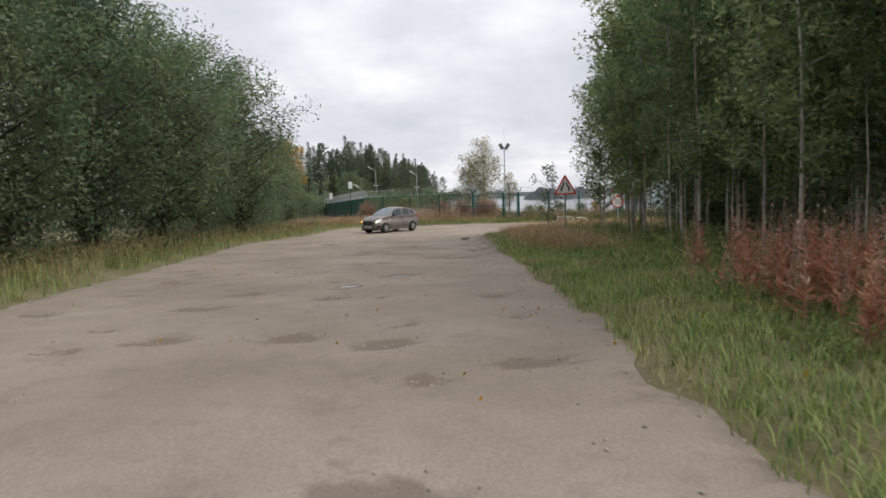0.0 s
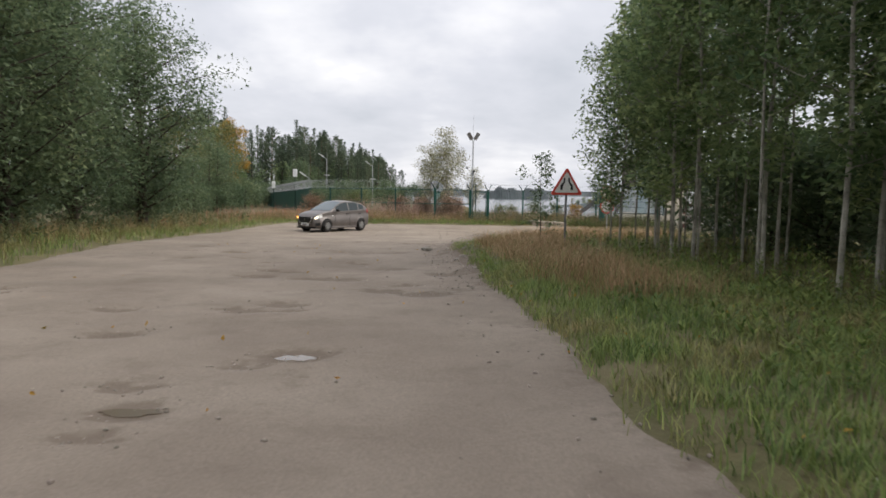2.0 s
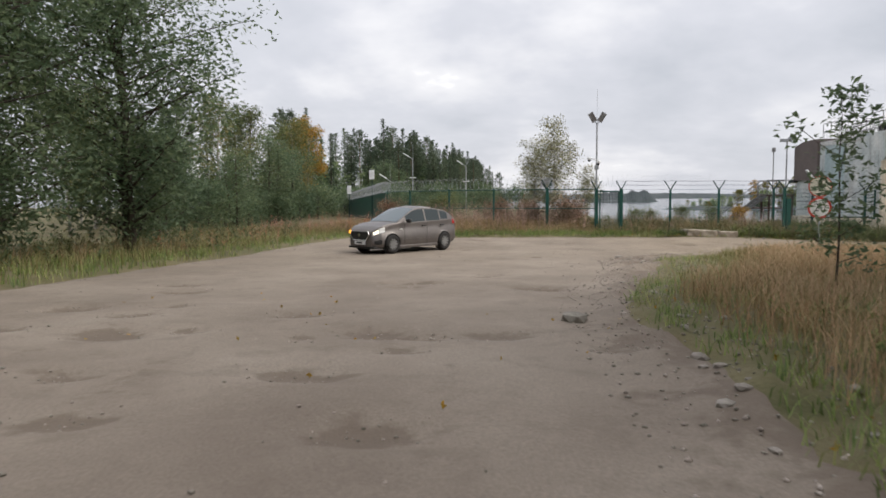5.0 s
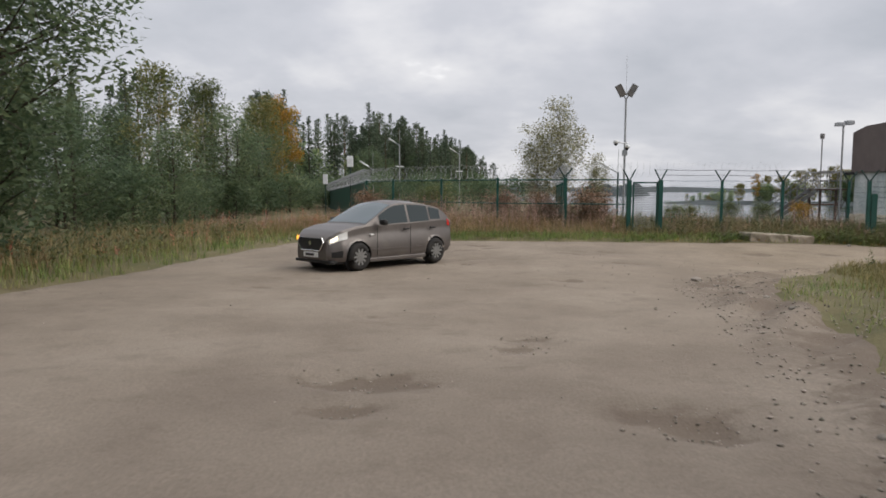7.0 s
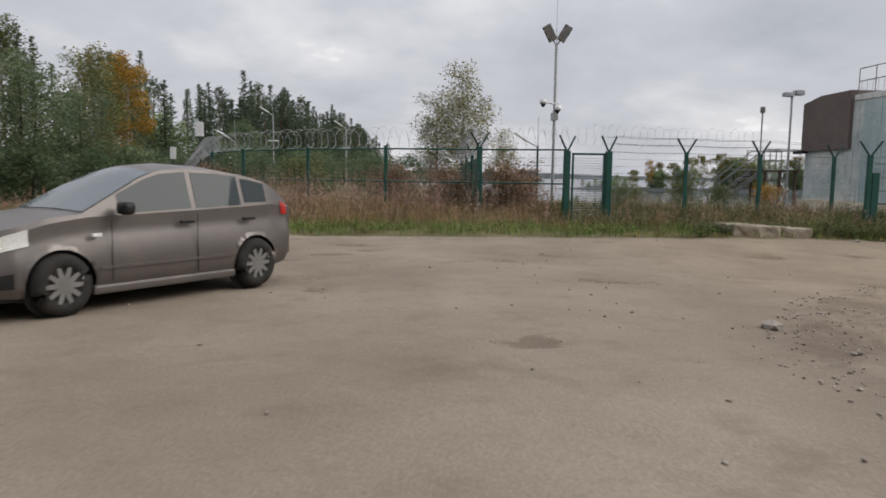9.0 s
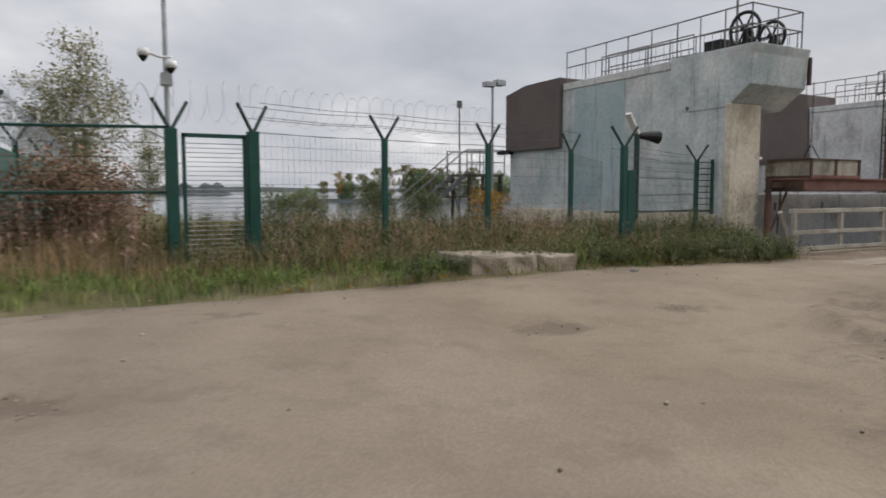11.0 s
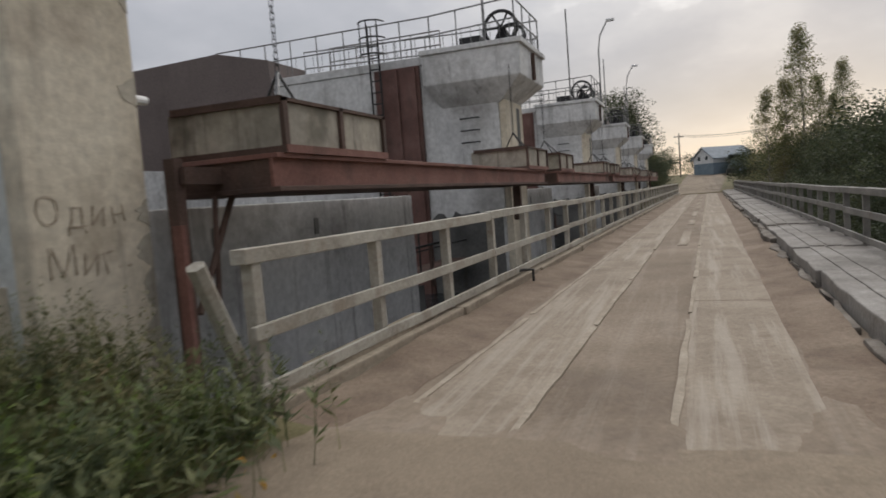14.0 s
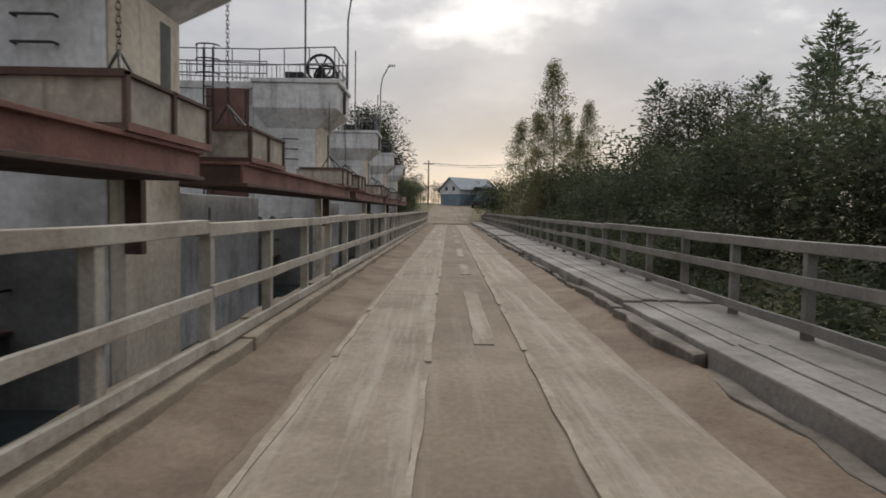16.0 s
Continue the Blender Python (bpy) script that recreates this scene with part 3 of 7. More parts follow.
def height(x, y):
    x, y = np.asarray(x, float), np.asarray(y, float)
    z = np.interp(y, [-60, 0, 8, 14, 20, 30, 34, 42], [0.5, 0.34, 0.30, 0.21, 0.11, 0.02, -0.09, -0.32])
    z = z + np.interp(x, [2, 5, 9, 14, 19.5], [0, -0.14, -0.26, -0.34, -0.40]) * sstep(38, 44, y)
    # the north side of the bend lies higher
    z = z + np.interp(x, [2, 5, 9, 11.5, 14, 17, 19.5], [0, 0.13, 0.25, 0.25, 0.16, 0.08, 0.0]) * sstep(48.5, 53.4, y)
    z = z + 0.02 * wob(x, y, 0.7) + 0.010 * wob(x, y, 2.1, 1.0) + 0.006 * wob(x * 0.5, y * 1.3, 4.3, 5.0)
    dist = edge_dist(x, y)
    road = dist > -0.05
    off = np.clip(-dist, 0, 3)
    z = z + sstep(0, 0.35, off) * (0.04 + 0.05 * np.sqrt(off) + 0.045 * wob(x, y, 2.2, 3.0))
    z = z + 0.045 * sstep(17.6, 18.9, x) * (x < BR0 + 1.5) * sstep(49.5, 50.5, y)      # sand carried onto the bridge end
    # shallow wheel ruts and potholes
    z = z - np.where(road & (y < 40), 0.012 * (np.exp(-((x - 0.0) / 0.28) ** 2) + np.exp(-((x - 1.6) / 0.28) ** 2) + np.exp(-((x + 3.0) / 0.3) ** 2)), 0.0)
    for hx, hy, hr, hd in HOLES:
        z = z - np.where(road, hd * np.exp(-(((x - hx) / (1.5 * hr)) ** 2 + ((y - hy) / hr) ** 2) ** 1.5), 0.0)
    mud = sstep(0.0, 0.8, x - firm_edge(y)) * (y > 22) * (1 - sstep(50.6, 51.5, y)) * (dist > -0.3)
    z = z + mud * (0.06 + 0.085 * np.sin((x - 0.55 * y) * 5.2 + wob(x, y, 0.9)) * np.clip(0.5 + wob(x, y, 0.8, 8.0), 0, 1) + 0.05 * wob(x, y, 3.3, 4.0))
    # ground rises a little to the fence, then falls to the lake
    z = z + 0.30 * sstep(54.6, 57.0, y) * sstep(-14, -4, x) * (1 - sstep(17, 19.4, x))
    shore = np.interp(y, [56, 60, 64, 70, 80, 100, 160, 260], [40, 15.5, 9.5, 6.5, 7.0, 8.0, -6, -60])
    lake = sstep(0, 7, x - shore) * sstep(58.5, 64, y)
    z = z * (1 - lake) + (-4.5) * lake
    far = sstep(165, 190, y)
    z = z * (1 - far) + (-4.5) * far
    # channel under the bridge
    ch = sstep(BR0 + 0.2, BR0 + 1.2, x) * (1 - sstep(BR1 - 1.2, BR1 - 0.2, x)) * sstep(43.5, 48.5, y)
    z = z * (1 - ch) + (-4.5) * ch
    # low ground south of the bridge, land on the far bank
    low = sstep(BR0, BR0 + 6, x) * (1 - sstep(BR1 - 10, BR1, x)) * (1 - sstep(43, 48, y))
    z = z - 0.9 * low
    east = sstep(BR1 - 2, BR1 + 2, x)
    lake_e = sstep(66, 80, y) * east
    z = z * (1 - east) + east * (DECK_Z + 0.10 + np.clip((x - BR1) * 0.05 - 0.15, 0, 2.4) + np.where(road, 0, 0.08))
    z = z * (1 - lake_e) + (-4.5) * lake_e
    return z


def spread(parts):
    return np.unique(np.round(np.concatenate([np.arange(a, b, s) for a, b, s in parts]), 4))


gx = spread([(-2500, -400, 300), (-400, -100, 50), (-100, -30, 6), (-30, -9.6, 0.8), (-9.6, 21, 0.15), (21, 60, 1.2), (60, 100, 2.5), (100, 160, 5), (160, 500, 40), (500, 2501, 250)])
gy = spread([(-600, -100, 100), (-100, -6, 8), (-6, 2, 0.6), (2, 56.5, 0.16), (56.5, 80, 0.8), (80, 200, 4), (200, 600, 50), (600, 2501, 400)])
GX, GY = np.meshgrid(gx, gy)
GZ = height(GX, GY)
GV = np.stack([GX, GY, GZ], -1).reshape(-1, 3)
nx, ny = len(gx), len(gy)
ii = (np.arange(ny - 1)[:, None] * nx + np.arange(nx - 1)[None]).reshape(-1)
QF = np.stack([ii, ii + 1, ii + nx + 1, ii + nx], -1)
QC = GV[QF].mean(1)
isroad = road_mask(QC[:, 0], QC[:, 1]) & (QC[:, 1] > -70)
# ease the border corners onto the true edge line
touch = np.zeros((2, len(GV)), bool)
touch[0][QF[isroad].ravel()] = True
touch[1][QF[~isroad].ravel()] = True
bi = np.nonzero(touch[0] & touch[1] & (GV[:, 0] > -9.5) & (GV[:, 0] < 19.4) & (GV[:, 1] > 2))[0]
for _ in range(2):
    bx, by = GV[bi, 0], GV[bi, 1]
    d0 = edge_dist(bx, by)
    gxn, gyn = (edge_dist(bx + 0.02, by) - d0) / 0.02, (edge_dist(bx, by + 0.02) - d0) / 0.02
    g2 = np.maximum(gxn ** 2 + gyn ** 2, 0.25)
    GV[bi, 0] -= np.clip(d0 * gxn / g2, -0.075, 0.075)
    GV[bi, 1] -= np.clip(d0 * gyn / g2, -0.075, 0.075)
GV[bi, 2] = height(GV[bi, 0], GV[bi, 1])


def cut(faces):
    used, inv = np.unique(faces, return_inverse=True)
    return GV[used], inv.reshape(faces.shape)


v_, f_ = cut(QF[~isroad])
tagged(new("ground", quick("ground", v_, f_, SOIL, True)), "uneven grassy soil sloping to the lake", "ground", kind="structure")
v_, f_ = cut(QF[isroad])
road_mesh = quick("road", v_, f_, DIRT, True)
rx, ry = v_[:, 0].astype(float), v_[:, 1].astype(float)
damp = np.zeros(len(v_))
wx_, wy_ = rx + 0.16 * wob(rx, ry, 4.1, 1.0), ry + 0.13 * wob(rx, ry, 4.7, 3.0)
for hx, hy, hr, hd in HOLES:      # damp hollows
    damp += 1.35 * min(1, hd / 0.045) * np.exp(-(((wx_ - hx) / (1.2 * hr)) ** 2 + ((wy_ - hy) / (0.75 * hr)) ** 2) ** 1.5)
edge_d = edge_dist(rx, ry)
damp += 0.75 * np.exp(-(edge_d / 0.35) ** 2) * (0.5 + 0.5 * wob(rx, ry, 1.2, 4.0))      # crumbling edges
damp += 0.75 * np.clip(wob(rx * 0.6, ry, 1.9, 7.0) - 0.25, 0, 1) * np.exp(-(np.maximum(edge_d - 0.6, 0) / 1.2) ** 2) * (ry > 18) * (rx > 0)
for tx, wd in ((0.05, 0.16), (1.55, 0.16), (-2.6, 0.2), (-4.1, 0.2)):      # wheel tracks up the straight
    damp += 0.27 * np.exp(-(((rx - tx - 0.12 * np.sin(ry * 0.35)) / wd) ** 2)) * (ry < 36) * np.clip(0.6 + 0.6 * wob(rx * 0.2, ry * 0.5, 1.0, tx), 0, 1)
damp += 0.16 * np.clip(wob(rx, ry * 0.6, 0.55, 9.0), 0, 1) * (ry < 30)
mud = sstep(-0.2, 0.9, rx - firm_edge(ry)) * (ry > 20) * (ry < 51.5)
damp += mud * np.clip(0.46 + 0.5 * wob(rx, ry, 1.3, 6.0) + 0.35 * wob(rx, ry, 3.1, 2.0), 0, 1)      # churned mud inside the bend
attr = road_mesh.attributes.new("damp", "FLOAT", "POINT")
attr.data.foreach_set("value", np.clip(damp, 0, 1).astype(np.float32))
attr = road_mesh.attributes.new("sand", "FLOAT", "POINT")      # yellower towards the bridge
attr.data.foreach_set("value", np.clip(sstep(3, 11, rx) * (ry > 40) + 0.35 * sstep(30, 46, ry), 0, 1).astype(np.float32))
tagged(new("road", road_mesh), "rutted pale-brown dirt road with potholes", "road", kind="structure")

# lake surface
wx = spread([(-3000, -300, 300), (-300, 300, 60), (300, 3001, 300)])
wy = spread([(45, 400, 40), (400, 3001, 300)])
WX, WY = np.meshgrid(wx, wy)
k = (np.arange(len(wy) - 1)[:, None] * len(wx) + np.arange(len(wx) - 1)[None]).reshape(-1)
tagged(new("water", quick("water", np.stack([WX, WY, WX * 0 + WATER_Z], -1).reshape(-1, 3), np.stack([k, k + 1, k + len(wx) + 1, k + len(wx)], -1), WATER)), "grey rippled lake water", "lake", kind="structure")


def hz(x, y):
    return float(height(np.array([x]), np.array([y]))[0])


# far wooded shores and islands
def ridge(pts, h, depth, seed, n=160):
    rs = np.random.RandomState(seed)
    pts = np.array(pts, float)
    t = np.linspace(0, 1, n)
    px = np.interp(t, np.linspace(0, 1, len(pts)), pts[:, 0]); py = np.interp(t, np.linspace(0, 1, len(pts)), pts[:, 1])
    env = np.minimum(1, 8 * np.minimum(t, 1 - t) + 0.05)
    hh = h * env * (0.75 + 0.25 * np.sin(t * 23 + seed) * np.sin(t * 9) + 0.12 * rs.rand(n))
    s = Shape()
    rows = [np.stack([px, py, np.full(n, WATER_Z - 1)], -1), np.stack([px, py + depth * .2, WATER_Z + hh * 0.8], -1), np.stack([px, py + depth * .5, WATER_Z + hh], -1), np.stack([px, py + depth, np.full(n, WATER_Z - 1)], -1)]
    V = np.concatenate(rows)
    F = np.array([(r * n + i, r * n + i + 1, (r + 1) * n + i + 1, (r + 1) * n + i) for r in range(3) for i in range(n - 1)])
    return V, F


for nm, pts, h, d, sd, lab in (("backdrop", [(-900, 1500), (-100, 1700), (500, 1650), (1500, 1500), (2400, 900)], 14, 300, 1, "hazy wooded far shore across the lake"),
                               ("backdrop", [(58, 520), (75, 515), (95, 520), (112, 530)], 9, 30, 2, "small wooded island far out"),
                               ("backdrop", [(-60, 900), (0, 880), (60, 900), (90, 940)], 13, 60, 4, "low dark wooded headland far off")):
    V, F = ridge(pts, h, d, sd)
    tagged(new(nm, quick(nm, V, F, SHORE, True)), lab, "shore", kind="structure")


# ---------------------------------------------------------------- bridge
LRAIL_Y, RRAIL_Y = 55.50, 50.10
# the bridge runs one degree south of the row of piers
BRIDGE_TURN = Matrix.Translation((19.5, 53, 0)) @ Matrix.Rotation(radians(-1.0), 4, "Z") @ Matrix.Translation((-19.5, -53, 0))


def on_bridge(ob):
    ob.matrix_world = BRIDGE_TURN @ ob.matrix_world
    return ob


def worn_slab(rs, x0, y0, z0, x1, y1, z1, chip=0.02):
    """Slab with a slightly ragged outline and a flat top."""
    n = max(2, int((x1 - x0) / 0.45))
    m = max(1, int((y1 - y0) / 0.5))
    ring = [(x0 + (x1 - x0) * i / n, y0) for i in range(n)] + [(x1, y0 + (y1 - y0) * i / m) for i in range(m)]
    ring += [(x1 - (x1 - x0) * i / n, y1) for i in range(n)] + [(x0, y1 - (y1 - y0) * i / m) for i in range(m)]
    ring = [(x + rs.uniform(-chip, chip), y + rs.uniform(-chip, chip)) for x, y in ring]
    return Shape().prism(ring, z0, z1, "z")


s = Shape().box(BR0, 50.45, DECK_Z - 0.35, BR1, 55.32, DECK_Z)
deck = part("bridge_deck", s, DECK, bevel=0.02)
tagged(deck, "dusty concrete bridge deck with dirt along its edges", "bridge deck", kind="structure")
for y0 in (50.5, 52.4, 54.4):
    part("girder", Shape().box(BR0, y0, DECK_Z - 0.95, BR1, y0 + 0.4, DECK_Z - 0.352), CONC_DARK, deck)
rs = np.random.RandomState(3)
for y0, y1, lab in ((53.67, 54.55, "pale worn wheel-track slab"), (51.82, 52.70, "pale worn wheel-track slab")):
    x = BR0 - 0.6
    while x < BR1 - 0.2:
        L = 5.9 + rs.uniform(-0.1, 0.1)
        dz = rs.uniform(0.010, 0.014)
        dy = rs.uniform(-0.012, 0.012)
        part("slab", worn_slab(rs, x, y0 + dy, DECK_Z - 0.02, min(x + L, BR1 - 0.05), y1 + dy, DECK_Z + dz, 0.012), STRIP, deck, lab)
        x += L - 0.004
rs = np.random.RandomState(8)
for x, L in ((32.6, 5.0), (40.4, 2.6), (46.0, 4.2), (53.5, 3.0), (60.2, 4.4), (68.0, 3.4), (76.0, 4.0)):
    part("plank", worn_slab(rs, x, 52.98, DECK_Z - 0.02, x + L, 53.20, DECK_Z + 0.014, 0.014), STRIP, deck)
# raised crumbled joints along the edges of the wheel tracks
for y0 in (53.66, 52.71, 54.53):
    x = BR0 - 0.2
    while x < BR1 - 3:
        L = rs.uniform(2.5, 5.5)
        part("edge_strip", worn_slab(rs, x, y0 - 0.028, DECK_Z - 0.01, x + L, y0 + 0.028, DECK_Z + 0.021, 0.013), JOINT, deck, "pale crumbled joint along the wheel track")
        x += L + rs.uniform(0.05, 0.5)
on_bridge(deck)
# dirt carried onto the start of the deck, thinning out over the slab ends
V, F = [], []
xs, ys = np.arange(BR0 - 1.3, BR0 + 2.2, 0.10), np.arange(51.3, 55.2, 0.10)
for x in xs:
    for y in ys:
        n_ = 0.5 + 0.25 * math.sin(y * 5.1 + 1.0) + 0.15 * math.sin(y * 13.0 + x) + 0.10 * math.sin(y * 29.0 + x * 7.0)
        track = math.exp(-((y - 54.1) / 0.35) ** 2) + math.exp(-((y - 52.26) / 0.35) ** 2)
        reach = 1.6 * n_ + 0.5 - 0.9 * track
        fade = float(sstep(-1.3, -0.5, x - BR0) * (1 - sstep(reach - 0.9, reach + 0.1, x - BR0)))
        V.append((x, y, DECK_Z - 0.012 + 0.046 * fade + 0.004 * math.sin(x * 23.0) * math.sin(y * 19.0)))
for i in range(len(xs) - 1):
    for j in range(len(ys) - 1):
        a = i * len(ys) + j
        F.append((a, a + len(ys), a + len(ys) + 1, a + 1))
on_bridge(tagged(new("dirt_fan", quick("dirt_fan", V, F, DECK, True)), "thin layer of road dirt spread over the start of the bridge deck", "dirt", kind="stuff"))

# left kerb, in pieces
lk = thing("kerb", "chipped pale concrete kerb along the bridge railing", "kerb", (0, 0, 0), kind="structure")
x = BR0 + 0.3
while x < BR1:
    L = rs.uniform(3.8, 4.4)
    part("kerb_stone", worn_slab(rs, x, 55.30 + rs.uniform(-0.02, 0.02), DECK_Z - 0.3, min(x + L, BR1), 55.75, DECK_Z + 0.165 + rs.uniform(-0.012, 0.012), 0.018), KERB, lk, bevel=0.02)
    if rs.rand() < 0.6:      # broken second course against the rail
        xb = x + rs.uniform(0, 1)
        part("kerb_block", worn_slab(rs, xb, 55.42, DECK_Z + 0.1, min(xb + rs.uniform(1.0, 2.4), BR1), 55.74, DECK_Z + 0.20, 0.02), KERB, lk, bevel=0.015)
    x += L + 0.02
on_bridge(lk)
rk = thing("walkway", "raised grey concrete footway along the bridge", "footway", (0, 0, 0), kind="structure")
x = BR0 + 0.3
while x < BR1:
    L = rs.uniform(2.85, 3.0)
    dz = rs.uniform(-0.02, 0.02)
    part("slab", worn_slab(rs, x, 49.85, DECK_Z - 0.25, min(x + L, BR1), 51.20 + rs.uniform(-0.03, 0.03), DECK_Z + 0.23 + dz, 0.02), WALKWAY, rk, bevel=0.02)
    part("kerb_stone", worn_slab(rs, x, 51.21, DECK_Z - 0.2, min(x + L * rs.uniform(0.8, 1.0), BR1), 51.33 + rs.uniform(-0.06, 0.05), DECK_Z + 0.14 + rs.uniform(-0.08, 0.05), 0.055), KERBD, rk, "dark crumbling kerb edge", bevel=0.02)
    part("plank", worn_slab(rs, x, 50.72, DECK_Z + 0.2, min(x + L, BR1), 50.94, DECK_Z + 0.247 + dz, 0.008), WALKWAY, rk, bevel=0.008)
    part("plank", worn_slab(rs, x, 50.46, DECK_Z + 0.2, min(x + L, BR1), 50.68, DECK_Z + 0.243 + dz, 0.008), WALKWAY, rk, bevel=0.008)
    x += L + 0.03
on_bridge(rk)
# dirt heaped against kerbs
V, F = [], []
for (yc, w, hgt, side) in ((55.04, 0.42, 0.10, 1), (51.52, 0.34, 0.08, -1)):
    xs = np.arange(BR0 - 0.3, BR1, 0.12)
    b0 = len(V)
    for x in xs:
        n_ = 0.5 + 0.5 * math.sin(x * 1.7 + side) * math.sin(x * 0.63) + 0.14 * math.sin(x * 7.3) * math.sin(x * 4.1 + side)
        for q, hq in ((-1, 0.0), (-0.3, 0.3), (0.4, 0.8), (1.0, 1.0)):
            V.append((x, yc + side * q * w * (0.80 + 0.28 * n_ if q < 0 else 0.66), DECK_Z + 0.004 + hgt * hq * (0.35 + 0.65 * n_)))
    for i in range(len(xs) - 1):
        for j in range(3):
            a = b0 + i * 4 + j
            F.append((a, a + 1, a + 5, a + 4))
on_bridge(tagged(new("dirt", quick("dirt", V, F, SANDD, True)), "brown dirt drifted along the bridge kerbs", "dirt", kind="stuff"))


def railing(label, yc, z0, levels, step, material, x0, x1, posts_w, seed):
    """Square posts with a top rail and two plank rails on the road side."""
    rs = np.random.RandomState(seed)
    t = thing("bridge_railing", label, "railing", (0, yc, 0))
    me = mesh_of("post", Shape().box(-posts_w / 2, -0.05, z0 - 0.1, posts_w / 2, 0.05, levels[0] - 0.04), material, 0.008)
    for x in np.arange(x0, x1, step):
        o = new("post", me); o.parent = t
        o.matrix_basis = pose(x + rs.uniform(-.05, .05), 0, 0, 0, rs.uniform(-1.2, 1.2), 0)
    for k_, (zc, th, dp) in enumerate(zip(levels, (0.11, 0.105, 0.10), (0.13, 0.045, 0.045))):
        x = x0 - 0.15
        while x < x1 - 1:
            L = step * 3
            yo = -0.075 if k_ else 0.0
            yo = yo if yc > 53 else -yo
            sag, tip = rs.uniform(-0.014, 0.014), rs.uniform(-0.010, 0.010)
            n = 6
            xe = min(x + L - 0.012, x1)
            pts = [(x + (xe - x) * i / n, zc + sag + tip * (i / n - 0.5) + rs.uniform(-0.005, 0.005)) for i in range(n + 1)]
            prof = [(a, b - th / 2 + rs.uniform(-0.004, 0.004)) for a, b in pts] + [(a, b + th / 2 + rs.uniform(-0.004, 0.004)) for a, b in pts[::-1]]
            part("rail", Shape().prism(prof, yo - dp / 2, yo + dp / 2, "y"), material, t, bevel=0.008)
            x += L
    return t


lr = railing("whitewashed concrete and timber bridge railing, chipped and stained", LRAIL_Y, DECK_Z + 0.10, (0.48, -0.05, -0.47), 1.92, RAILP, 19.82, BR1, 0.11, 2)
part("brace", Shape().tube([(19.25, 0, 0.47), (19.95, 0.1, -0.75)], 0.065, 6), RAILP, lr, "leaning broken end post")
part("hook", Shape().tube([(26.8, -0.29, DECK_Z), (26.8, -0.29, DECK_Z + 0.23), (26.72, -0.15, DECK_Z + 0.24), (26.6, 0.0, DECK_Z + 0.22)], 0.024, 6), DSTEEL, lr, "bent rusty iron bar")
on_bridge(lr)
on_bridge(railing("dull grey painted bridge railing with three rails", RRAIL_Y, DECK_Z + 0.22, (0.375, 0.04, -0.36), 1.70, RAILG, 20.15, BR1, 0.085, 4))


# ---------------------------------------------------------------- dam piers
PICKET = mesh_of("picket", Shape().tube([(0, 0, 0), (0, 0, 0.5)], 0.009, 4), PIPE)


def top_rail(parent, pts, z, h=1.05, step=0.9, bars=(0.5, 1.0), r=0.022):
    """Pipe railing along a line of (x, y) points."""
    for a, b in zip(pts, pts[1:]):
        a, b = Vector((*a, z)), Vector((*b, z))
        n = max(1, round((b - a).length / step))
        sh = Shape()
        for i in range(n + 1):
            p = a.lerp(b, i / n)
            part("baluster", Shape().tube([p, p + Vector((0, 0, h))], r * 0.9, 5), PIPE, parent)
        for f in bars:
            part("bar", Shape().tube([a + Vector((0, 0, h * f)), b + Vector((0, 0, h * f))], r, 6), PIPE, parent)
        for i in range(n * 3):
            p = a.lerp(b, (i + 0.5) / (n * 3))
            o = new("picket", PICKET); o.parent = parent; o.matrix_basis = Matrix.Translation(p) @ Matrix.Diagonal((1, 1, h, 1))


def winch(parent, x, y, z, r=0.42):
    """Dark spoked hand wheel on a stub axle."""
    ring = [(x, y + r * math.cos(a), z + r + 0.05 + r * math.sin(a)) for a in np.linspace(0, 2 * math.pi, 20, endpoint=False)]
    w = part("hand_wheel", Shape().tube(ring, 0.05, 7, closed=True), DSTEEL, parent, "black spoked iron hand wheel", smooth=True)
    sp = Shape()
    for a in np.linspace(0, 2 * math.pi, 6, endpoint=False):
        sp.tube([(x, y, z + r + 0.05), (x, y + r * math.cos(a), z + r + 0.05 + r * math.sin(a))], 0.03, 5)
    sp.tube([(x - 0.12, y, z + r + 0.05), (x + 0.12, y, z + r + 0.05)], 0.07, 8)
    part("spokes", sp, DSTEEL, w)
    part("bearing", Shape().prism([(y - 0.22, z), (y + 0.22, z), (y + 0.1, z + r + 0.1), (y - 0.1, z + r + 0.1)], x + 0.1, x + 0.2), DSTEEL, parent)


PIER_X, BAY, TOP = 19.6, 14.5, 4.85


